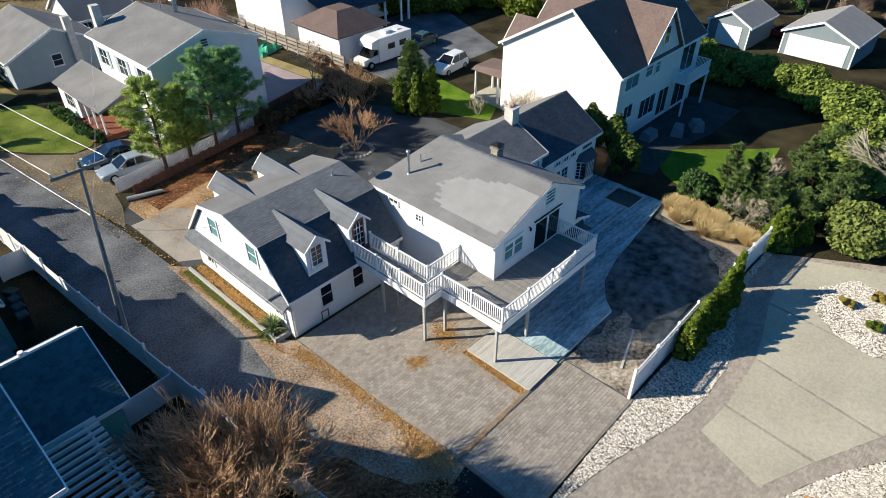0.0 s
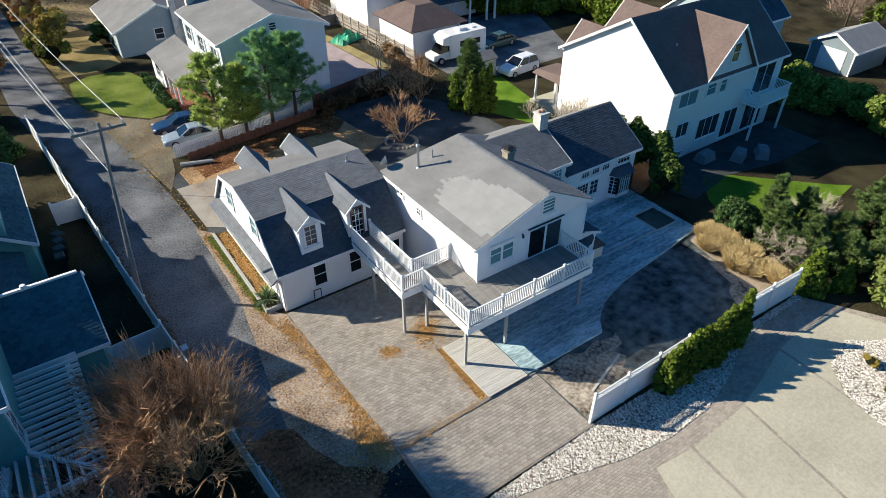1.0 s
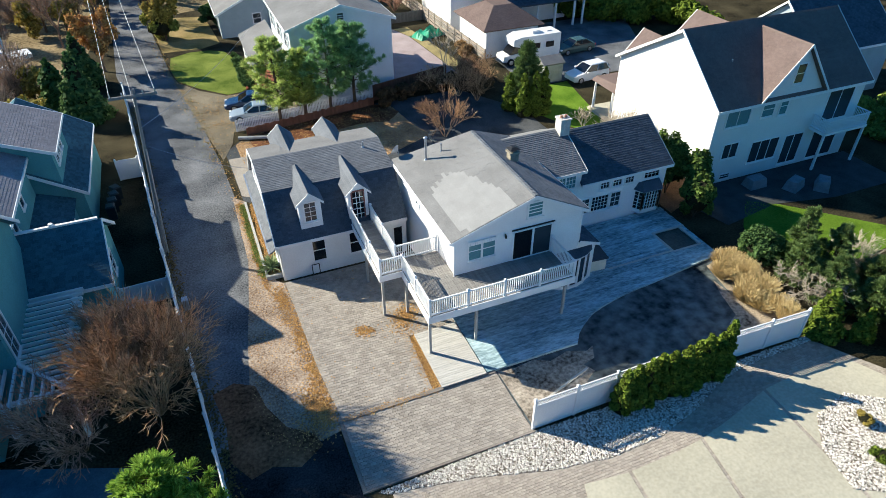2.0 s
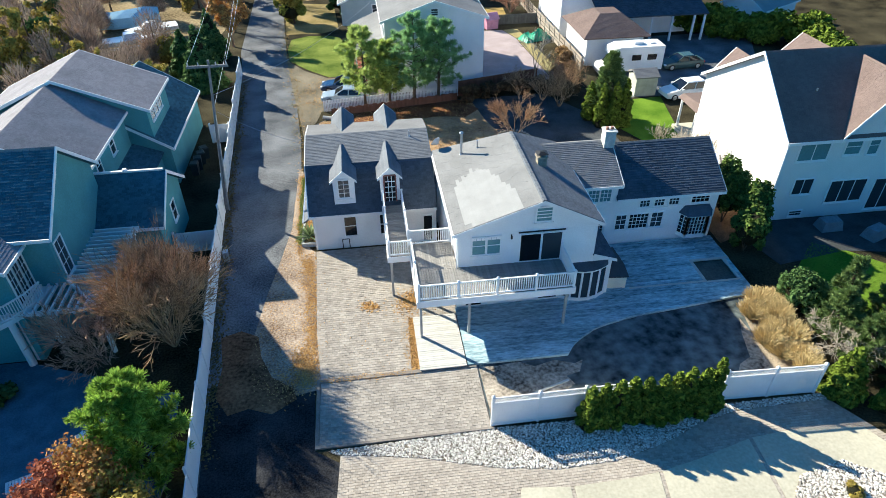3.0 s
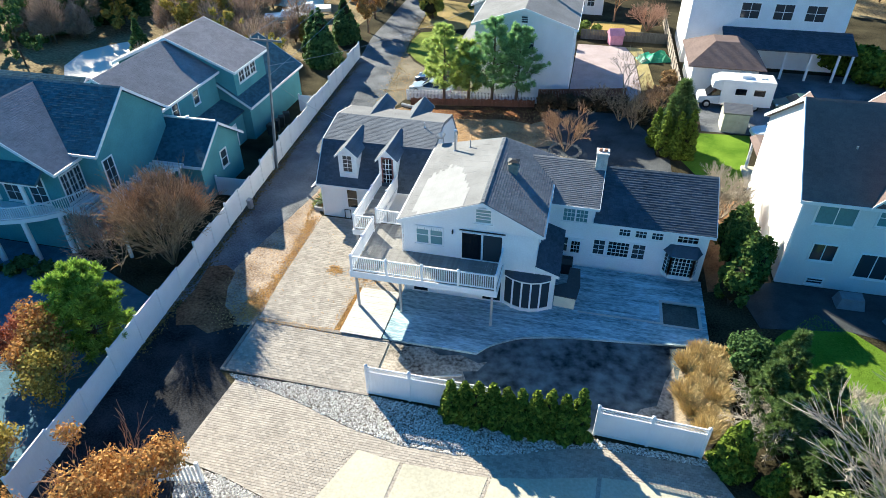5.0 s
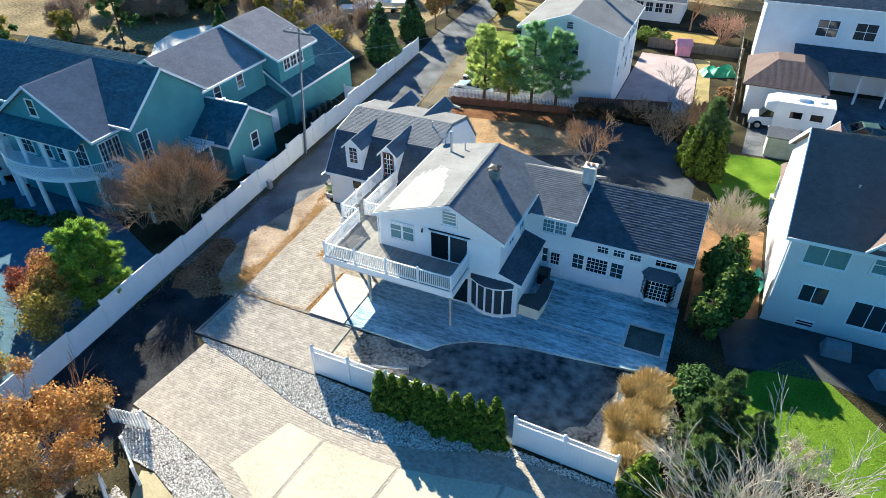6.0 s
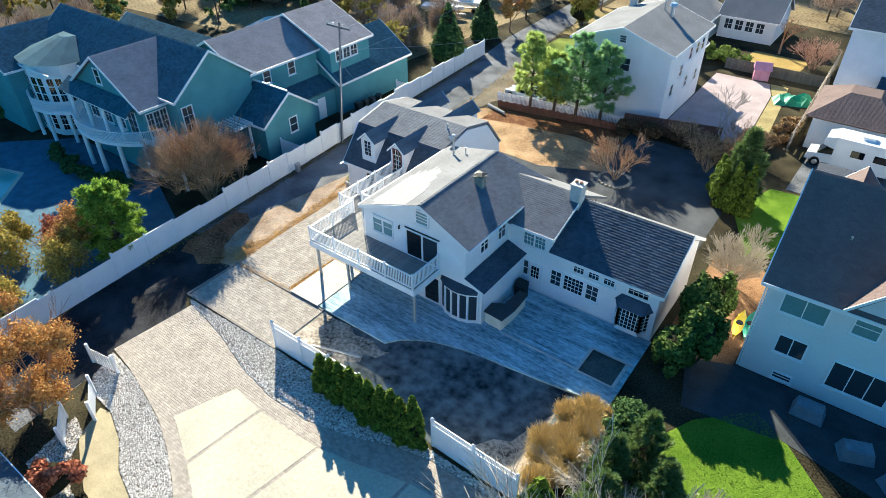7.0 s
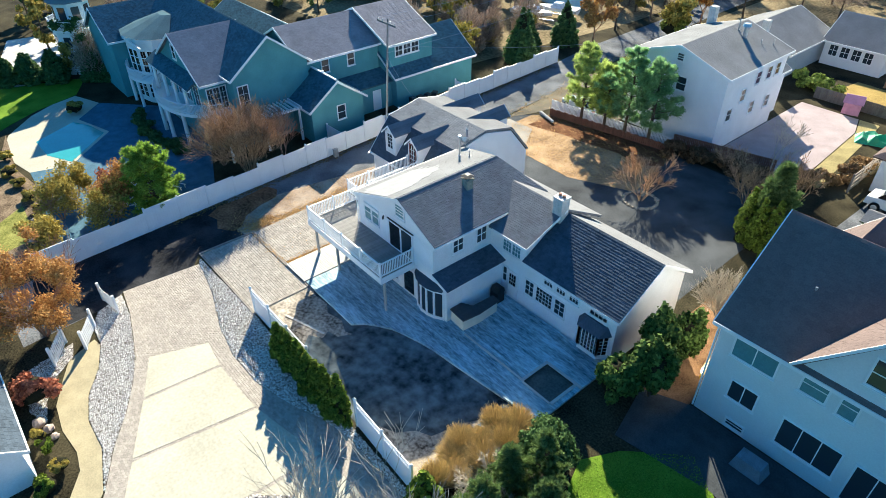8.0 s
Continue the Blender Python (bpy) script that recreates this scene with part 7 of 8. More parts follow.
rng = random.Random(5)
for k, (x, y) in enumerate(((16.9, -3.2), (17.7, -2.4), (18.2, -3.6), (17.2, -4.6), (18.1, -5.2), (17.0, -6.2), (17.9, -6.9), (16.6, -5.4), (18.8, -2.2), (17.4, -7.8))):
    grass_clump((x, y, 0.02), rng.uniform(0.6, 0.9), rng.uniform(0.7, 1.05), 400 + k)
M_BOULDER = mat("pinkish_boulder", (0.4, 0.32, 0.27), 0.9, 0.3, 2, 15, 0.6)
for x, y, r in ((1.0, -21.7, 0.38), (1.7, -21.4, 0.3), (2.4, -21.3, 0.24), (-20.5, -17.0, 0.35), (-19.6, -17.1, 0.3), (-18.7, -17.3, 0.32), (-17.8, -17.8, 0.3)):
    bm = bmesh.new()
    bmesh.ops.create_icosphere(bm, subdivisions=2, radius=r)
    for v in bm.verts:
        v.co *= rng.uniform(0.82, 1.1)
        v.co.z = v.co.z * 0.65 + r * 0.4
    ob = solo("boulder", bm, M_BOULDER, "rounded pinkish garden boulder in the bed", "boulder", group="garden boulders")
    ob.location = (x, y, 0.03)
for x, y, h in ((-24.5, -16.4, 0.8), (-27.5, -16.6, 0.7), (-30.0, -16.9, 0.9), (-22.0, -16.3, 0.7), (-33.5, -16.6, 0.8), (-40.2, -8.6, 1.2)):
    bush("garden_bush", "low tan and olive bush in the mulched bed", "shrub", (x, y, 0.03), h, h, int(-x * 10), M_LEAFYEL, n=1600, size=0.1, lumps=12)
lg2 = thing("fallen_log", "grey fallen log lying by the parked cars", "log")
part("trunk", rod((-8.4, 27.9, 0.18), (-6.0, 27.1, 0.2), 0.18, 0.14, 9), M_POST, lg2)
yu = thing("yucca", "spiky pale green yucca beside the garage", "shrub", (-9.0, 8.6, 0.2))
M_YUCCA = leaf_mat("yucca_leaf", (0.16, 0.26, 0.09), (0.4, 0.46, 0.26))
for k in range(70):
    a, e, ln = k * 2.4, rng.uniform(0.15, 1.25), rng.uniform(0.8, 1.2)
    d = Vector((math.cos(a) * math.cos(e), math.sin(a) * math.cos(e), math.sin(e)))
    s = d.cross(Vector((0, 0, 1))).normalized() * 0.045
    m = d * ln * 0.6
    tip = d * ln - Vector((0, 0, 0.12 * math.cos(e)))
    n_ = d.cross(s).normalized() * 0.006
    part("leaf", hull([-s, m - s, tip - s * 0.1, tip + s * 0.1, m + s, s], [-s + n_, m - s + n_, tip - s * 0.1 + n_, tip + s * 0.1 + n_, m + s + n_, s + n_]), M_YUCCA, yu)
# hollies by the wing
for k, (x, y, h, r) in enumerate(((20.0, 6.4, 4.8, 1.25), (19.8, 3.0, 3.6, 1.35), (20.6, 8.2, 4.0, 1.1), (21.0, 4.7, 4.4, 1.25))):
    bush("holly", "broad dark green holly beside the wing", "shrub", (x, y, 0), r, h, 320 + k, M_LEAFHOLLY, n=9000, size=0.13, lumps=34, group="hollies by the wing")
bare_tree("bare_shrub", "leafless tan twiggy shrub between the houses", "shrub", (20.4, 13.2, 0), 4.2, 4, 51, M_TWIGGREY, stems=22, spread=0.42, kids=3, lean=0.5, r=0.03)
bare_tree("bare_shrub", "leafless pale shrub by the side porch", "shrub", (20.6, 18.6, 0), 2.4, 3, 53, M_TWIGGREY, stems=8, spread=0.5, kids=3, lean=0.45, r=0.03)
bare_tree("tall_bare_tree", "tall pale leafless tree at the court corner", "tree", (22.6, -15.9, 0), 12.2, 6, 59, M_TWIGGREY, stems=3, spread=0.5, kids=3, lean=0.2, r=0.07)
bare_tree("bare_tree", "pale grey leafless tree among the junipers", "tree", (20.6, -6.6, 0), 3.3, 5, 56, M_TWIGGREY, stems=7, spread=0.95, kids=3, lean=0.8, r=0.05)
bare_tree("bare_tree", "small pale leafless tree on the lawn", "tree", (24.4, -5.6, 0), 3.2, 5, 57, M_TWIGGREY, stems=3, spread=0.6, kids=3, lean=0.3, r=0.04)
# the red-brown multi-stem tree behind the lane fence
bare_tree("crape_myrtle", "leafless tan multi-stemmed tree behind the fence", "tree", (-16.2, -0.8, 0), 7.3, 5, 61, M_TWIGTAN, stems=28, spread=0.48, kids=3, lean=0.38, r=0.04)
bare_tree("crape_myrtle", "leafless red-brown tree beside the pergola", "tree", (-17.4, 3.1, 0), 5.0, 5, 62, M_TWIGPINK, stems=6, spread=0.45, kids=3, lean=0.25, r=0.03)
bare_tree("crape_myrtle", "airy pinkish leafless tree in front of the pergola", "tree", (-19.6, -1.7, 0), 5.4, 5, 66, M_TWIGPINK, stems=10, spread=0.55, kids=3, lean=0.5, r=0.022)
# bare tree behind the house with a stone ring
bare_tree("bare_tree", "leafless spreading tree in a stone ring", "tree", (8.4, 21.6, 0), 4.6, 5, 63, M_TWIGTAN, stems=6, spread=0.5, kids=3, lean=0.62, r=0.04)
ring = thing("stone_ring", "low ring of rough stones round the bare tree", "stone edging")
rng = random.Random(9)
for k in range(22):
    a = 2 * math.pi * k / 22
    x, y = 8.4 + 1.35 * math.cos(a), 21.6 + 1.35 * math.sin(a)
    s = rng.uniform(0.12, 0.2)
    part("stone", hull([(x - s, y - s, 0), (x + s, y - s, 0), (x + s, y + s, 0), (x - s, y + s, 0)], [(x - s * 0.7, y - s * 0.6, s * 0.9), (x + s * 0.6, y - s * 0.7, s * 0.8), (x + s * 0.7, y + s * 0.6, s * 0.9), (x - s * 0.6, y + s * 0.7, s * 0.7)]), M_CHIM, ring)
# three pines by the picket fence
for k, (x, y, h, r) in enumerate(((-4.4, 29.4, 8.0, 3.0), (-2.0, 30.0, 6.4, 2.0), (0.4, 30.0, 8.8, 3.2), (2.8, 30.4, 8.2, 3.1))):
    pine("pine", "bright green open pine by the picket fence", (x, y, 0), h, r, 500 + k, M_PINEYEL if k < 2 else M_LEAFPINE, n=24000, size=0.4, base=0.2, limb_n=44, tufts=5, width=0.015, cone=0.5, group="pines by the picket fence")
pine("cedar", "dark green bushy cedar behind the house", (17.6, 24.2, 0), 6.4, 2.1, 330, M_LEAFJUN, base=0.05, n=24000, size=0.46, limb_n=70, tufts=6, width=0.02, cone=0.95, spray=0.9)
for k, (x, y, h) in enumerate(((16.6, 22.6, 4.0), (17.6, 22.2, 4.2), (18.6, 22.4, 4.4), (16.0, 24.2, 3.6))):
    cone_tree("arborvitae", "tall narrow olive-green arborvitae", "conifer", (x, y, 0), h, 0.75, 340 + k, M_LEAFHEDGE, n=9000, size=0.09, power=0.45, group="arborvitae behind the house")
for k, (x, y) in enumerate(((14.2, 27.5), (13.0, 29.2), (15.4, 29.6), (11.0, 31.0), (16.8, 31.5), (15.0, 33.0))):
    bare_tree("bramble", "tangled leafless brown bramble by the yard", "shrub", (x, y, 0), 3.6, 4, 70 + k, M_TWIGTAN, stems=6, spread=0.7, kids=3, lean=0.5, r=0.04)
# trees beyond the lane fence
pine("broad_pine", "rounded bright green pine behind the fence", (-15.7, -9.0, 0), 5.9, 2.5, 520, M_LEAFBROAD, n=32000, base=0.08, size=0.36, limb_n=90, tufts=5, width=0.019, cone=0.42, spray=0.6)
for k, (x, y, r, h, m) in enumerate(((-16.9, -11.6, 1.8, 4.8, M_LEAFORANGE), (-15.4, -12.6, 1.9, 4.4, M_LEAFYEL), (-19.6, -15.2, 2.0, 4.2, M_LEAFYEL), (-14.9, -17.2, 1.6, 3.4, M_LEAFYEL), (-19.0, -10.8, 1.5, 3.6, M_LEAFRED), (-22.4, -13.4, 1.8, 3.2, M_LEAFYEL))):
    t = bare_tree("autumn_shrub", "thinning shrub with orange and olive autumn leaves", "shrub", (x, y, 0), h * 1.05, 3, 80 + k, M_TWIG, stems=6, spread=0.5, kids=3, lean=0.4, r=0.04)
    rg = random.Random(k)
    leaves("foliage", t, [(rg.uniform(-0.6, 0.6) * r, rg.uniform(-0.6, 0.6) * r, h * rg.uniform(0.35, 0.85)) for _ in range(14)], [r * rg.uniform(0.3, 0.5) for _ in range(14)], 4200, 0.085, m, 600 + k, shell=0.1)
t = bare_tree("autumn_tree", "orange-brown autumn tree by the lower gate", "tree", (-6.2, -19.6, 0), 7.4, 4, 91, M_TWIG, stems=5, spread=0.5, kids=3, lean=0.4, r=0.06)
rg = random.Random(77)
leaves("foliage", t, [(rg.uniform(-2.2, 2.2), rg.uniform(-2.2, 2.2), rg.uniform(1.8, 6.2)) for _ in range(34)], [rg.uniform(0.5, 1.0) for _ in range(34)], 24000, 0.065, M_LEAFORANGE, 611, shell=0.1)
bush("red_shrub", "low red-leaved autumn shrub by the garden walk", "shrub", (-0.9, -21.4, 0), 1.35, 1.8, 96, M_LEAFRED, n=6500, size=0.1, lumps=26)
for k, (x, y, r, h) in enumerate(((3.0, -21.8, 0.55, 0.8), (4.7, -21.5, 0.6, 0.8), (5.6, -22.4, 0.75, 0.9), (2.0, -21.9, 0.45, 0.7), (6.4, -23.2, 0.7, 0.8), (15.3, -14.6, 0.5, 0.6), (14.2, -16.4, 0.55, 0.6), (16.9, -15.8, 0.5, 0.7))):
    bush("low_shrub", "small clipped yellow-green garden shrub", "shrub", (x, y, 0.03), r, h, 700 + k, M_LEAFYEL if k % 2 else M_LEAFHEDGE, n=1500, size=0.08, lumps=8, group="low shrubs")


# clipped and wild hedges as single rows of foliage
def hedge_mass(label, pts, w, h, seed, lm, n, size=0.2):
    rng = random.Random(seed)
    t = thing("hedge", label, "hedge")
    segs = []
    for (xa, ya), (xb, yb) in zip(pts, pts[1:]):
        m = max(1, round(math.hypot(xb - xa, yb - ya) / 2.5))
        segs += [(xa + (xb - xa) * i / m, ya + (yb - ya) * i / m, xa + (xb - xa) * (i + 1) / m, ya + (yb - ya) * (i + 1) / m) for i in range(m)]
    for k, (xa, ya, xb, yb) in enumerate(segs):
        C, Rd = [], []
        for i in range(7 if w < 3 else 14):
            u = rng.random()
            C.append((xa + (xb - xa) * u + rng.uniform(-0.4, 0.4) * w, ya + (yb - ya) * u + rng.uniform(-0.4, 0.4) * w, h * (0.3 if i % 2 else 0.68) + rng.uniform(-0.12, 0.18) * h))
            s = rng.uniform(0.35, 0.6) * min(w, 2.4)
            Rd.append((s, s, h * 0.3))
        leaves("bush", t, C, Rd, n // len(segs), size, lm, seed * 31 + k, up=0.4, shell=0.4)


hedge_mass("tall olive-green hedge round the neighbour's lawn", [(43.6, 9.6), (45.2, 4), (44.8, -2), (42.6, -6.4), (38, -9.0), (33, -9.8), (29, -10.6)], 4.4, 2.7, 801, M_LEAFOLIVE, 120000, 0.17)
hedge_mass("dark evergreen hedge beyond the drive", [(33, 50), (40, 44), (48, 40), (46, 30)], 2.6, 3.4, 802, M_LEAFHEDGE, 30000, 0.24)
for k, (x, y, h) in enumerate(((-52.4, -10.0, 3.4), (-51.0, -7.6, 3.7), (-48.6, -4.0, 3.8), (-47.0, -2.2, 3.6), (-53.6, -12.2, 3.0))):
    cone_tree("juniper", "dense dark evergreen beside the lawn", "conifer", (x, y, 0), h, 1.5, 860 + k, M_LEAFDARK, n=12000, size=0.14, power=0.4, lumps=50, ls=0.7, group="dark evergreens beside the lawn")
hedge_mass("low foundation shrubs along the far house", [(-5.8, 38.6), (-5.9, 48)], 0.9, 0.9, 805, M_LEAFDARK, 5000, 0.14)
hedge_mass("dark shrubs beneath the green house porch", [(-36, -3.4), (-30, -4.8), (-24, -3.6)], 1.2, 1.0, 806, M_LEAFDARK, 6000, 0.14)
for k, (x, y, h, r) in enumerate(((-20.6, 37.5, 6.4, 2.2), (-23, 41, 5.0, 1.8), (-21, 46, 5.6, 2.0), (-43.2, 35.6, 4.4, 1.3))):
    cone_tree("spruce", "dark green conical spruce beyond the fence", "conifer", (x, y, 0), h, r, 350 + k, M_LEAFDARK, n=7000, size=0.22, lumps=34)
for k, (x, y, h, r) in enumerate(((-59, 43, 6.5, 2.8), (-56.4, 47, 6, 2.6), (-61, 38, 6, 2.6), (-53.5, 53, 6, 2.6), (-58, 52, 7, 3.0), (-64, 46, 7, 3.0))):
    cone_tree("evergreen", "large dark green evergreen beyond the pale drive", "tree", (x, y, 0), h, r, 370 + k, M_LEAFDARK, n=7000, size=0.24, power=0.5, lumps=44, ls=0.7, group="evergreens beyond the drive")
for k, (x, y, h) in enumerate(((-19.4, 50, 7), (-20.4, 56, 8), (-19.6, 63, 8), (-12.6, 58, 7), (-13.6, 66, 8), (-20.5, 72, 9), (-24, 60, 8), (-11.5, 74, 9), (22, 66, 9), (33, 63, 8), (12, 62, 6))):
    t = bare_tree("bare_tree", "tall leafless tree along the lane", "tree", (x, y, 0), h, 5, 900 + k, M_BARK if k % 2 else M_TWIG, spread=0.6, kids=3, r=0.16)
    if k in (3, 4, 0, 7):
        rg = random.Random(k + 5)
        leaves("foliage", t, [(rg.uniform(-1.6, 1.6), rg.uniform(-1.6, 1.6), h * rg.uniform(0.4, 0.85)) for _ in range(16)], [rg.uniform(0.5, 0.9) for _ in range(16)], 3500, 0.16, M_LEAFYEL if k == 3 else M_LEAFORANGE, 640 + k, shell=0.1)


bush("garden_bush", "broad yellow-green bush beside the lane", "shrub", (-13.0, 58.0, 0), 2.3, 3.6, 881, leaf_mat("yellow_green_leaf", (0.16, 0.18, 0.03), (0.28, 0.28, 0.06)), n=9000, size=0.16, lumps=16)
bush("garden_bush", "dark round evergreen shrub by the bungalow", "shrub", (-6.6, 62.6, 0), 1.9, 2.6, 882, M_LEAFDARK, n=7000, size=0.15, lumps=16)
bush("garden_bush", "dark evergreen shrub by the bungalow", "shrub", (-5.4, 59.4, 0), 1.4, 1.8, 883, M_LEAFDARK, n=6000, size=0.14, lumps=14)
bare_tree("bare_shrub", "broad reddish leafless shrub in the far garden", "shrub", (16.4, 58.5, 0), 4.6, 4, 886, M_TWIGPINK, stems=16, spread=0.5, kids=3, lean=0.7, r=0.05)
hedge_mass("green and olive shrubs behind the forecourt", [(5.4, 55.4), (9.4, 55.0)], 1.6, 1.7, 809, M_LEAFOLIVE, 5000, 0.14)
bare_tree("bare_tree", "slender leafless tree beside the forecourt", "tree", (13.2, 33.4, 0), 6.6, 5, 884, M_TWIGGREY, spread=0.5, kids=3, r=0.09)
hedge_mass("dark tangled brambles along the back yard", [(5.0, 29.9), (9.0, 31.0), (13.4, 31.4), (16.0, 28.6)], 1.2, 1.5, 807, leaf_mat("bramble_leaf", (0.06, 0.05, 0.03), (0.14, 0.09, 0.05)), 14000, 0.11)
hedge_mass("rusty brown shrubs beside the forecourt", [(15.4, 33.5), (17.6, 36.5), (18.2, 41)], 1.3, 1.3, 808, leaf_mat("rusty_leaf", (0.2, 0.11, 0.05), (0.3, 0.2, 0.1)), 8000, 0.12)


# far woods
CLEARING = [(-54, 24), (-52, 38), (-47, 43), (-40, 40), (-38.5, 26), (-36, 20), (-24, 24), (-20, 36), (-26, 46), (-36, 46), (-36, 62), (-24, 62), (-22, 30), (-40, 14), (-54, 14)]
def woods(name, label, region, count, seed, mats, hmin, hmax, per):
    """Winter woodland: trunks, a haze of fine upright twigs on the bare trees, leaf clumps on the evergreens."""
    rg = np.random.default_rng(seed)
    t = thing(name, label, "woodland", kind="stuff")
    x0, x1, y0, y1 = region
    xs, ys, hs = rg.uniform(x0, x1, count), rg.uniform(y0, y1, count), rg.uniform(hmin, hmax, count)
    clear = [inside(x, y, CLEARING) for x, y in zip(xs, ys)]
    keep = ~np.array(clear)
    xs, ys, hs = xs[keep], ys[keep], hs[keep]
    count = len(xs)
    bm = bmesh.new()
    for x, y, h in zip(xs, ys, hs):
        rod((x, y, 0), (x, y, h * 0.8), 0.14, 0.05, 4, bm)
    part("trunks", bm, M_BARK, t, kind="stuff")
    for j, m in enumerate(mats):
        ids = np.arange(j, count, len(mats))
        if m is M_LEAFWOOD:
            n = int(per * 1.5)
            i = ids[rg.integers(0, len(ids), n)]
            d = rg.normal(size=(n, 3))
            d /= np.linalg.norm(d, axis=1)[:, None]
            d[:, 2] = np.abs(d[:, 2])
            r = rg.random(n) ** 0.45
            c = np.stack([xs[i] + d[:, 0] * r * hs[i] * 0.34, ys[i] + d[:, 1] * r * hs[i] * 0.34, hs[i] * (0.22 + d[:, 2] * r * 0.75)], 1)
            v = d * 0.8 + rg.normal(0, 0.35, (n, 3)) + np.array([0, 0, 0.5])
            v *= (rg.uniform(0.2, 0.55, n) / np.linalg.norm(v, axis=1))[:, None]
            u = np.cross(v, rg.normal(size=(n, 3)))
            u *= (0.018 / np.linalg.norm(u, axis=1))[:, None]
            ob = new("twigs", quad_mesh("twigs", c, u, v, m))
            ob.parent = t
            tagged(ob, "", "", "", "stuff")
            continue
        C, Rd = [], []
        for i in ids:
            for _ in range(16):
                s = rg.uniform(0.35, 0.8)
                C.append((xs[i] + rg.normal(0, hs[i] * 0.14), ys[i] + rg.normal(0, hs[i] * 0.14), hs[i] * rg.uniform(0.2, 0.95)))
                Rd.append((s, s, s * 0.9))
        leaves("foliage", t, C, Rd, per, 0.16, m, seed + j, shell=0.1, stretch=2.0, kind="stuff")


woods("woodland", "brown leafless and evergreen woodland behind the green house", (-70, -22, 34, 95), 90, 71, (M_LEAFWOOD, M_LEAFWOOD, M_LEAFYEL, M_LEAFDARK), 4, 9, 34000)
woods("woodland", "distant mixed winter woodland beyond the houses", (-25, 75, 76, 140), 110, 72, (M_LEAFWOOD, M_LEAFDARK, M_LEAFWOOD), 6, 11, 40000)
woods("woodland", "mixed trees beyond the garages", (68, 100, -30, 75), 70, 73, (M_LEAFDARK, M_LEAFWOOD, M_LEAFHEDGE), 4, 9, 34000)
woods("woodland", "garden trees beyond the pool", (-85, -48, -25, 32), 50, 74, (M_LEAFDARK, M_LEAFWOOD, M_LEAFYEL), 4, 8, 26000)
woods("thicket", "brown leafless thicket beside the green house", (-44, -24, 26, 52), 44, 75, (M_LEAFWOOD, M_LEAFWOOD, M_LEAFYEL), 3, 6.5, 12000)


# ---- scattered ground cover ----
def scatter(name, label, poly, count, size, material, seed, z, category):
    rg = np.random.default_rng(seed)
    xs, ys = [p[0] for p in poly], [p[1] for p in poly]
    pts = []
    while len(pts) < count:
        x, y = rg.uniform(min(xs), max(xs)), rg.uniform(min(ys), max(ys))
        if inside(x, y, poly):
            pts.append((x, y, z))
    c = np.array(pts)
    nrm = rg.normal(0, 0.35, (count, 3))
    nrm[:, 2] = 1
    nrm /= np.linalg.norm(nrm, axis=1)[:, None]
    u = np.cross(nrm, rg.normal(size=(count, 3)))
    u /= np.linalg.norm(u, axis=1)[:, None]
    v = np.cross(nrm, u)
    s = size * rg.uniform(0.5, 1.3, count)[:, None]
    ob = new(name, quad_mesh(name, c, u * s * 0.6, v * s * 0.4, material))
    return tagged(ob, label, category, "", "stuff")


M_FALLEN = leaf_mat("fallen_leaf", (0.38, 0.18, 0.06), (0.52, 0.33, 0.13))


def drift(label, pts, width, count, size, material, seed, z, category="fallen leaves", name="fallen_leaves"):
    """Leaves blown along a line, thick in its middle and thinning out."""
    rg = np.random.default_rng(seed)
    P = np.array(pts, float)
    seg = np.linalg.norm(np.diff(P, axis=0), axis=1)
    i = rg.choice(len(seg), count, p=seg / seg.sum())
    u = rg.random(count)[:, None]
    c2 = P[i] * (1 - u) + P[i + 1] * u
    thick = 0.35 + 0.65 * np.abs(np.sin(c2[:, 0] * 1.7 + c2[:, 1] * 1.1))[:, None]
    c2 = c2 + rg.normal(0, width, (count, 2)) * thick
    c = np.concatenate([c2, z + rg.uniform(0, 0.02, (count, 1))], 1)
    nrm = rg.normal(0, 0.4, (count, 3))
    nrm[:, 2] = 1
    nrm /= np.linalg.norm(nrm, axis=1)[:, None]
    a = np.cross(nrm, rg.normal(size=(count, 3)))
    a /= np.linalg.norm(a, axis=1)[:, None]
    b = np.cross(nrm, a)
    s = size * rg.uniform(0.5, 1.3, count)[:, None]
    return tagged(new(name, quad_mesh(name, c, a * s * 0.6, b * s * 0.4, material)), label, category, "", "stuff")


drift("orange leaves blown along the drive edge", [(-8.7, -4.8), (-8.5, -2.5), (-8.6, 1.0), (-8.8, 4.0), (-9.1, 6.6)], 0.38, 3600, 0.06, M_FALLEN, 21, 0.03)
drift("orange leaves at the end of the verge", [(-9.6, -4.6), (-8.8, -4.2), (-9.2, -2.4)], 0.7, 1500, 0.06, M_FALLEN, 22, 0.03)
drift("dry grass and leaves beside the planting bed", [(-9.7, 6.8), (-9.75, 12), (-9.9, 17.4)], 0.2, 1600, 0.06, M_FALLEN, 23, 0.03)
drift("leaves gathered at the platform edge", [(-2.95, -4.7), (-2.9, -2.5), (-2.8, -0.4)], 0.25, 1300, 0.055, M_FALLEN, 24, 0.05)
drift("leaves gathered under the raised deck", [(-3.2, 0.6), (-2.2, 1.6)], 0.5, 1300, 0.06, M_FALLEN, 25, 0.06)
drift("brown leaves and dry grass along the lane edge", [(-9.9, 18), (-10.3, 24), (-11.3, 35), (-12.8, 46), (-14.0, 58)], 0.6, 900, 0.07, M_FALLEN, 30, 0.03)
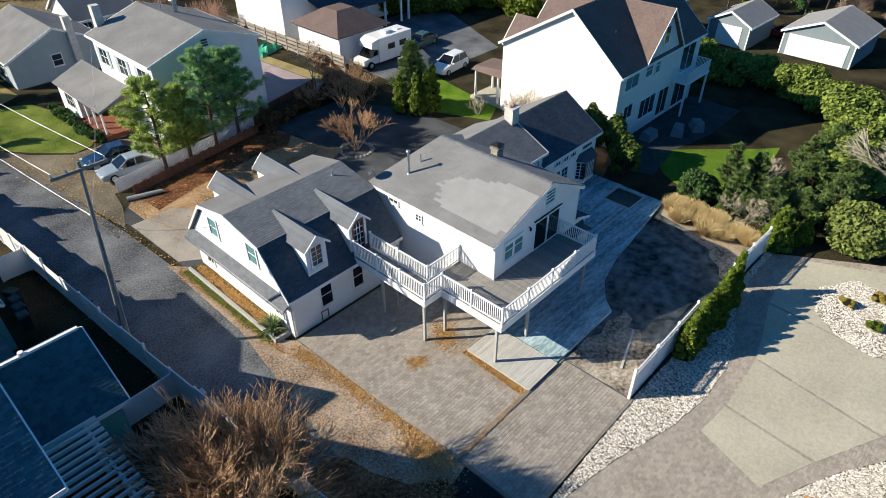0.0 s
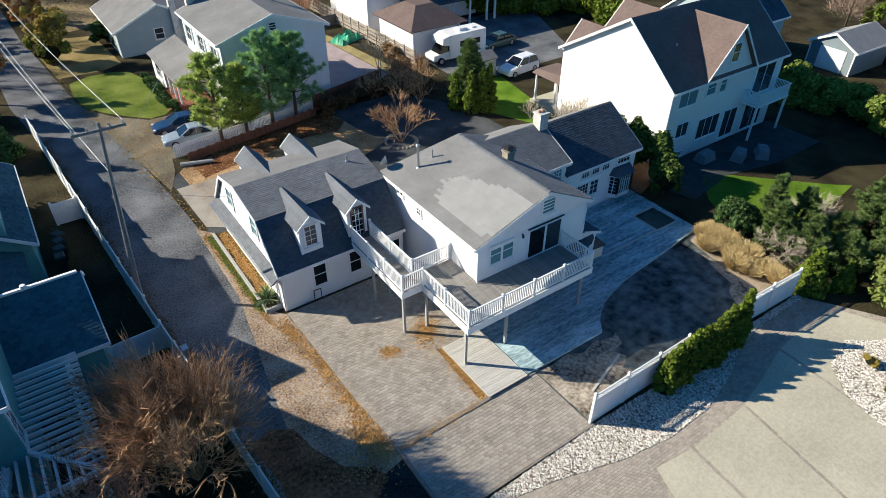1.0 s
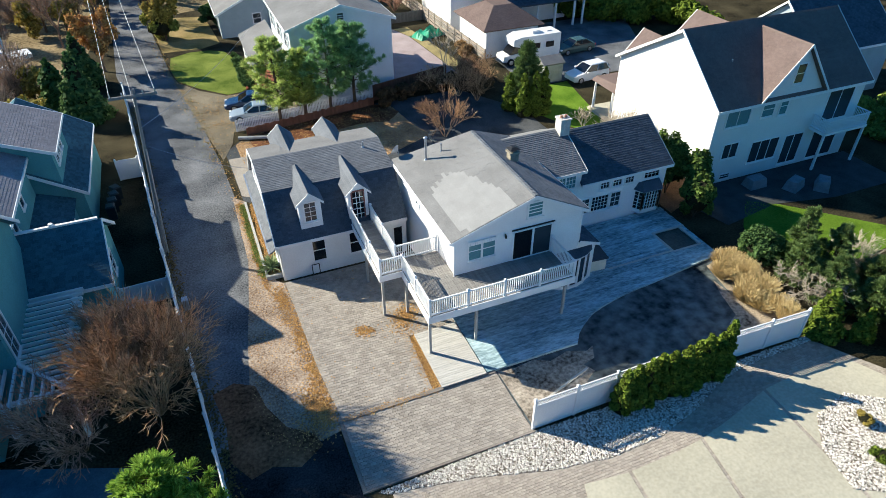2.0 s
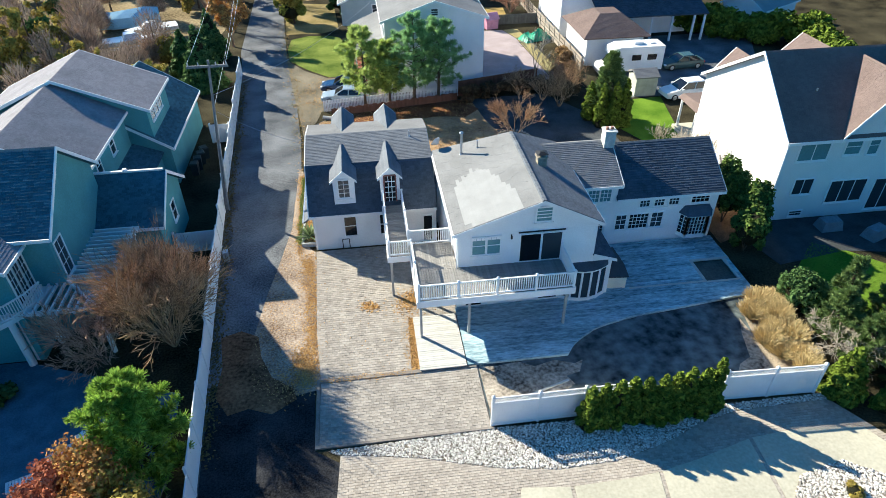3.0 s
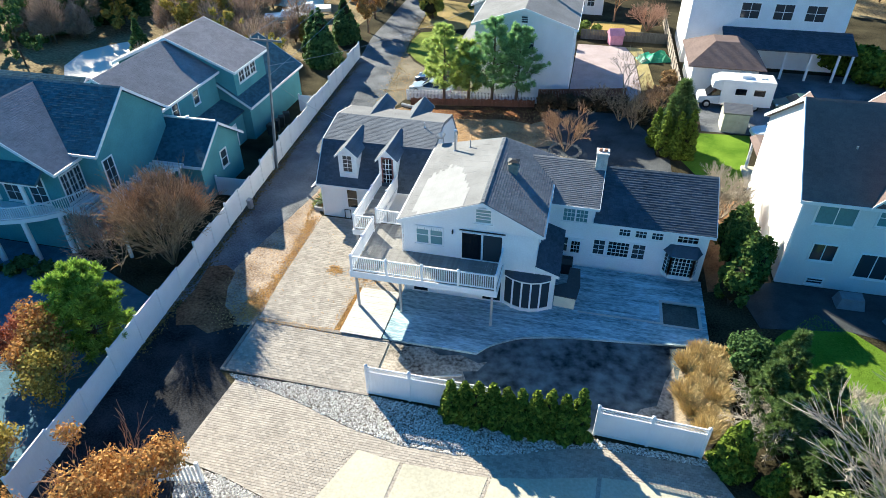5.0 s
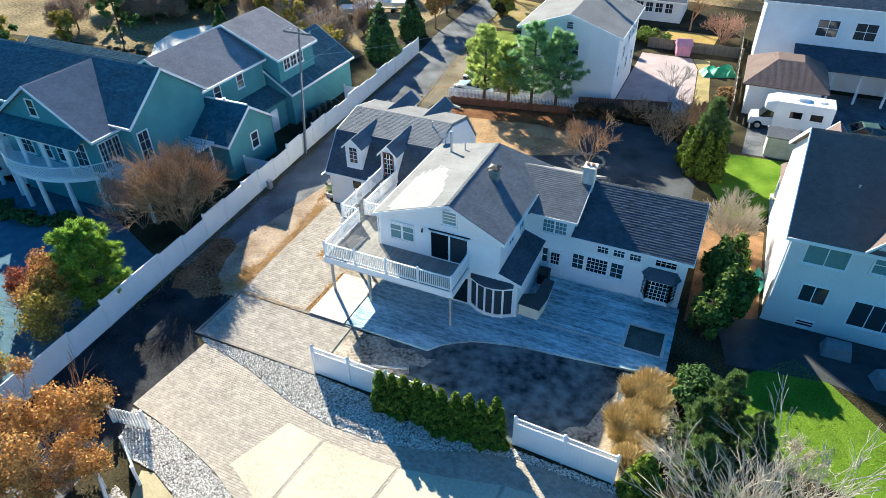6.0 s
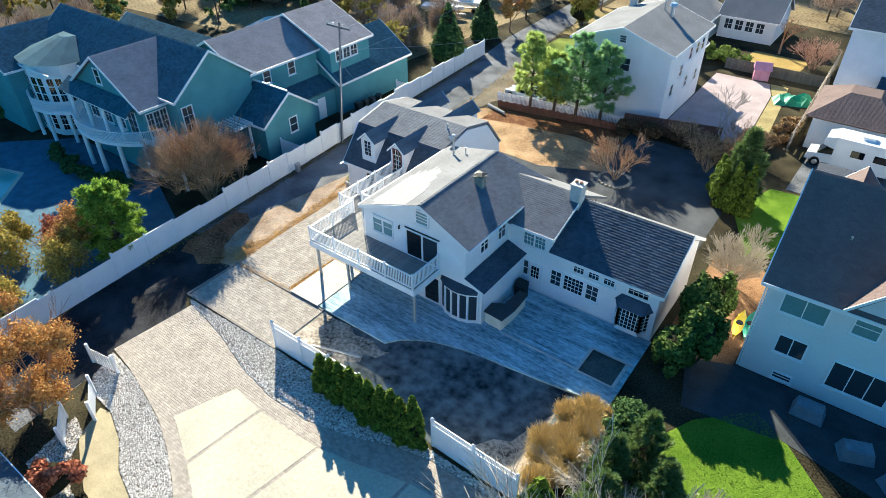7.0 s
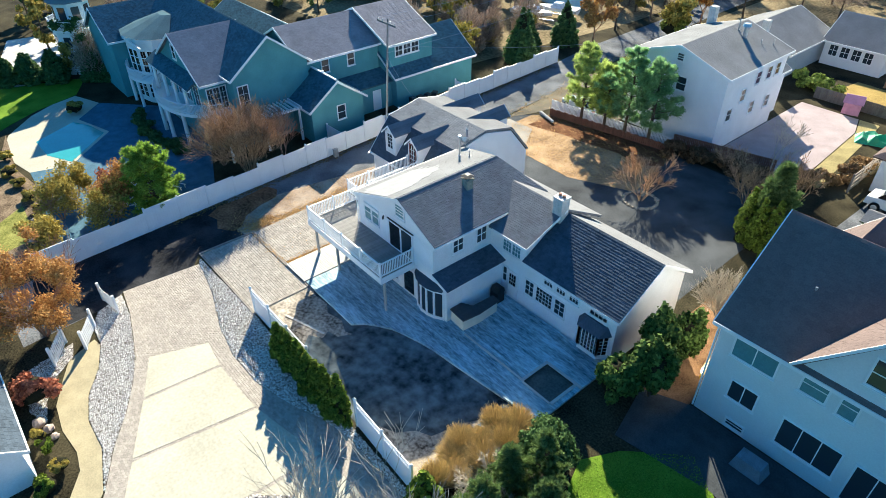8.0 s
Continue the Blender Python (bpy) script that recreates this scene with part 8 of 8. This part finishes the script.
drift("dry tufts of grass along the lane edge", [(-10.4, 22), (-11.5, 35), (-13.0, 46), (-14.2, 58)], 0.6, 1200, 0.07, leaf_mat("dry_tuft", (0.13, 0.12, 0.04), (0.22, 0.2, 0.08)), 31, 0.03, "grass", "verge_grass")
drift("dark grass and leaves along the fence foot", [(-13.3, -9), (-14.3, 4), (-15.1, 14), (-16.9, 39)], 0.3, 3200, 0.1, leaf_mat("dark_verge", (0.07, 0.06, 0.025), (0.16, 0.12, 0.05)), 33, 0.03, "grass", "verge_grass")
drift("dead leaves and grass in the planting bed", [(-8.95, 8.2), (-8.95, 16.6)], 0.2, 2600, 0.09, M_FALLEN, 34, 0.215)
drift("brown leaves strewn round the parked cars", [(-9.4, 30), (-9.6, 36), (-8.0, 37.6)], 1.1, 600, 0.07, M_FALLEN, 32, 0.03)
drift("small drift of leaves on the paving", [(-5.4, 1.0), (-5.0, 0.7)], 0.22, 320, 0.07, M_FALLEN, 26, 0.062)
drift("leaves in the joint across the drive", [(-8.0, -4.75), (-3.2, -4.75)], 0.12, 500, 0.06, M_FALLEN, 27, 0.085)
drift("short green grass beside the planting bed", [(-9.6, 8), (-9.7, 12), (-9.7, 17)], 0.13, 1800, 0.09, leaf_mat("verge_grass", (0.1, 0.15, 0.03), (0.18, 0.22, 0.06)), 28, 0.035, "grass", "verge_grass")
scatter("fallen_leaves", "scattered brown fallen leaves beside the drive", LITTER, 1500, 0.05, M_FALLEN, 1, 0.03, "fallen leaves")
scatter("fallen_leaves", "brown leaves along the platform edge", MULCH2, 1500, 0.06, M_FALLEN, 2, 0.045, "fallen leaves")
scatter("fallen_leaves", "orange leaves strewn over the bank", BANK, 5000, 0.07, M_FALLEN, 3, 0.035, "fallen leaves")
scatter("fallen_leaves", "few leaves strewn over the paving", PAVE1, 220, 0.06, M_FALLEN, 4, 0.062, "fallen leaves")
scatter("lawn_grass", "short green grass blades of the lawn", [(21.3, -1.4), (22.2, 0.5), (24.8, 3.2), (26.7, 1.8), (31.4, -3.2), (27, -5.1), (22.8, -4.1)], 9000, 0.05, leaf_mat("grass_blade", (0.09, 0.17, 0.015), (0.15, 0.23, 0.03)), 5, 0.03, "grass")


def pebbles(poly, count, seed, label, z):
    """Loose rounded stones, each a squashed octahedron."""
    rg = np.random.default_rng(seed)
    xs, ys = [p[0] for p in poly], [p[1] for p in poly]
    pts = []
    while len(pts) < count:
        x, y = rg.uniform(min(xs), max(xs)), rg.uniform(min(ys), max(ys))
        if inside(x, y, poly):
            pts.append((x, y))
    pts = np.array(pts)
    s = rg.uniform(0.025, 0.075, count) * rg.uniform(0.7, 1.1, count)
    a = rg.uniform(0, 2 * np.pi, count)
    V = []
    for k in range(4):
        ang = a + k * np.pi / 2
        rr = s * rg.uniform(0.7, 1.2, count)
        V.append(np.stack([pts[:, 0] + np.cos(ang) * rr, pts[:, 1] + np.sin(ang) * rr, z + s * 0.3], 1))
    V.append(np.stack([pts[:, 0], pts[:, 1], z + s * 0.95], 1))
    verts = np.stack(V, 1).reshape(-1, 3)
    base = np.arange(count)[:, None, None] * 5
    faces = (np.array([[0, 1, 4], [1, 2, 4], [2, 3, 4], [3, 0, 4]])[None] + base).reshape(-1, 3)
    me = bpy.data.meshes.new("pebbles")
    me.from_pydata(verts.tolist(), [], faces.tolist())
    me.materials.append(M_STONE)
    tagged(new("pebbles", me), label, "gravel", "", "stuff")


pebbles(GRAVEL, 13500, 11, "white and tan pebbles in the fence bed", 0.03)
pebbles(ISLE, 9000, 12, "white pebbles in the rounded bed", 0.056)
pebbles(GRAVEL2, 12000, 13, "white pebbles in the curved border", 0.03)
pebbles(GRAVEL3, 2500, 14, "white pebbles beside the walk", 0.03)


# ---- pavers ----
def cut_to(poly, x0, x1, y0, y1):
    """The part of a polygon inside an upright rectangle."""
    for ax, lim, sg in ((0, x0, 1), (0, x1, -1), (1, y0, 1), (1, y1, -1)):
        res = []
        for p, q in zip(poly, poly[1:] + poly[:1]):
            a, b = sg * (p[ax] - lim), sg * (q[ax] - lim)
            if a >= 0:
                res.append(p)
            if (a >= 0) != (b >= 0):
                f = a / (a - b)
                res.append((p[0] + (q[0] - p[0]) * f, p[1] + (q[1] - p[1]) * f))
        poly = res
        if len(poly) < 3:
            return []
    return poly


def pavers(poly, w, h, z, material, base, label, skip=(), parts_if=None, parent=None, gap=0.004, seed=1):
    """Running-bond pavers over a polygon; those in the chosen stretch are parts, the rest one joined mesh."""
    rng = random.Random(seed)
    xs, ys = [p[0] for p in poly], [p[1] for p in poly]
    y, row = min(ys), 0
    V, F = [], []
    shared = None
    while y < max(ys):
        x = min(xs) - (w / 2 if row % 2 else 0)
        while x < max(xs):
            cx, cy = x + w / 2, y + h / 2
            corners = [(x, y), (x + w, y), (x + w, y + h), (x, y + h)]
            ins = sum(inside(a, b, poly) for a, b in corners)
            if ins and not any(all(inside(a, b, s) for a, b in corners) for s in skip):
                dz = rng.uniform(-0.005, 0.007)
                if ins < 4:
                    g = gap / 2
                    shape = cut_to(poly, x + g, x + w - g, y + g, y + h - g)
                    if len(shape) > 2:
                        n, k = len(V), len(shape)
                        V += [(a, b, base) for a, b in shape] + [(a, b, z + dz) for a, b in shape]
                        F += [tuple(range(n + k, n + 2 * k))] + [(n + i, n + (i + 1) % k, n + k + (i + 1) % k, n + k + i) for i in range(k)]
                    x += w
                    continue
                if parts_if and parts_if(cx, cy):
                    if shared is None:
                        g = gap / 2
                        shared = mesh_of("paver", hull([(-w / 2 + g, -h / 2 + g, 0), (w / 2 - g, -h / 2 + g, 0), (w / 2 - g, h / 2 - g, 0), (-w / 2 + g, h / 2 - g, 0)],
                                                       [(-w / 2 + g + 0.005, -h / 2 + g + 0.005, z - base), (w / 2 - g - 0.005, -h / 2 + g + 0.005, z - base), (w / 2 - g - 0.005, h / 2 - g - 0.005, z - base), (-w / 2 + g + 0.005, h / 2 - g - 0.005, z - base)]), material)
                    ob = new("paver", shared)
                    ob.parent = parent
                    ob.matrix_basis = pose(cx, cy, base + dz, rng.uniform(-0.6, 0.6), rng.uniform(-0.6, 0.6), rng.uniform(-0.8, 0.8))
                else:
                    n = len(V)
                    g, c = gap / 2, gap / 2 + 0.005
                    for (q, zz) in ((g, base), (c, z + dz)):
                        V += [(x + q, y + q, zz), (x + w - q, y + q, zz), (x + w - q, y + h - q, zz), (x + q, y + h - q, zz)]
                    F += [(n + 4, n + 5, n + 6, n + 7)] + [(n + i, n + (i + 1) % 4, n + 4 + (i + 1) % 4, n + 4 + i) for i in range(4)]
            x += w
        y += h
        row += 1
    me = bpy.data.meshes.new("pavers")
    me.from_pydata(V, [], F)
    me.materials.append(material)
    ob = new("pavers", me)
    ob.parent = parent
    return tagged(ob, label, "", "", "stuff")


drive = thing("paved_drive", "grey paved drive with joints and scattered leaves", "paving", kind="structure")
pavers(PAVE2, 0.27, 0.18, 0.055, M_PAVER, 0.02, "grey pavers", parts_if=lambda x, y: y < -7.2, parent=drive, seed=3)
pavers(PAVE1, 0.27, 0.18, 0.055, M_PAVER, 0.02, "grey pavers", parent=drive, seed=4)
court = thing("paved_court", "tan paved court around concrete panels", "paving", kind="structure")
pavers(COURT, 0.21, 0.14, 0.038, M_TANPAVER, 0.018, "tan pavers", skip=CONCS + [ISLE], parts_if=lambda x, y: -2.8 < x < 0.3 and -13.0 < y < -10.4, parent=court, seed=5)
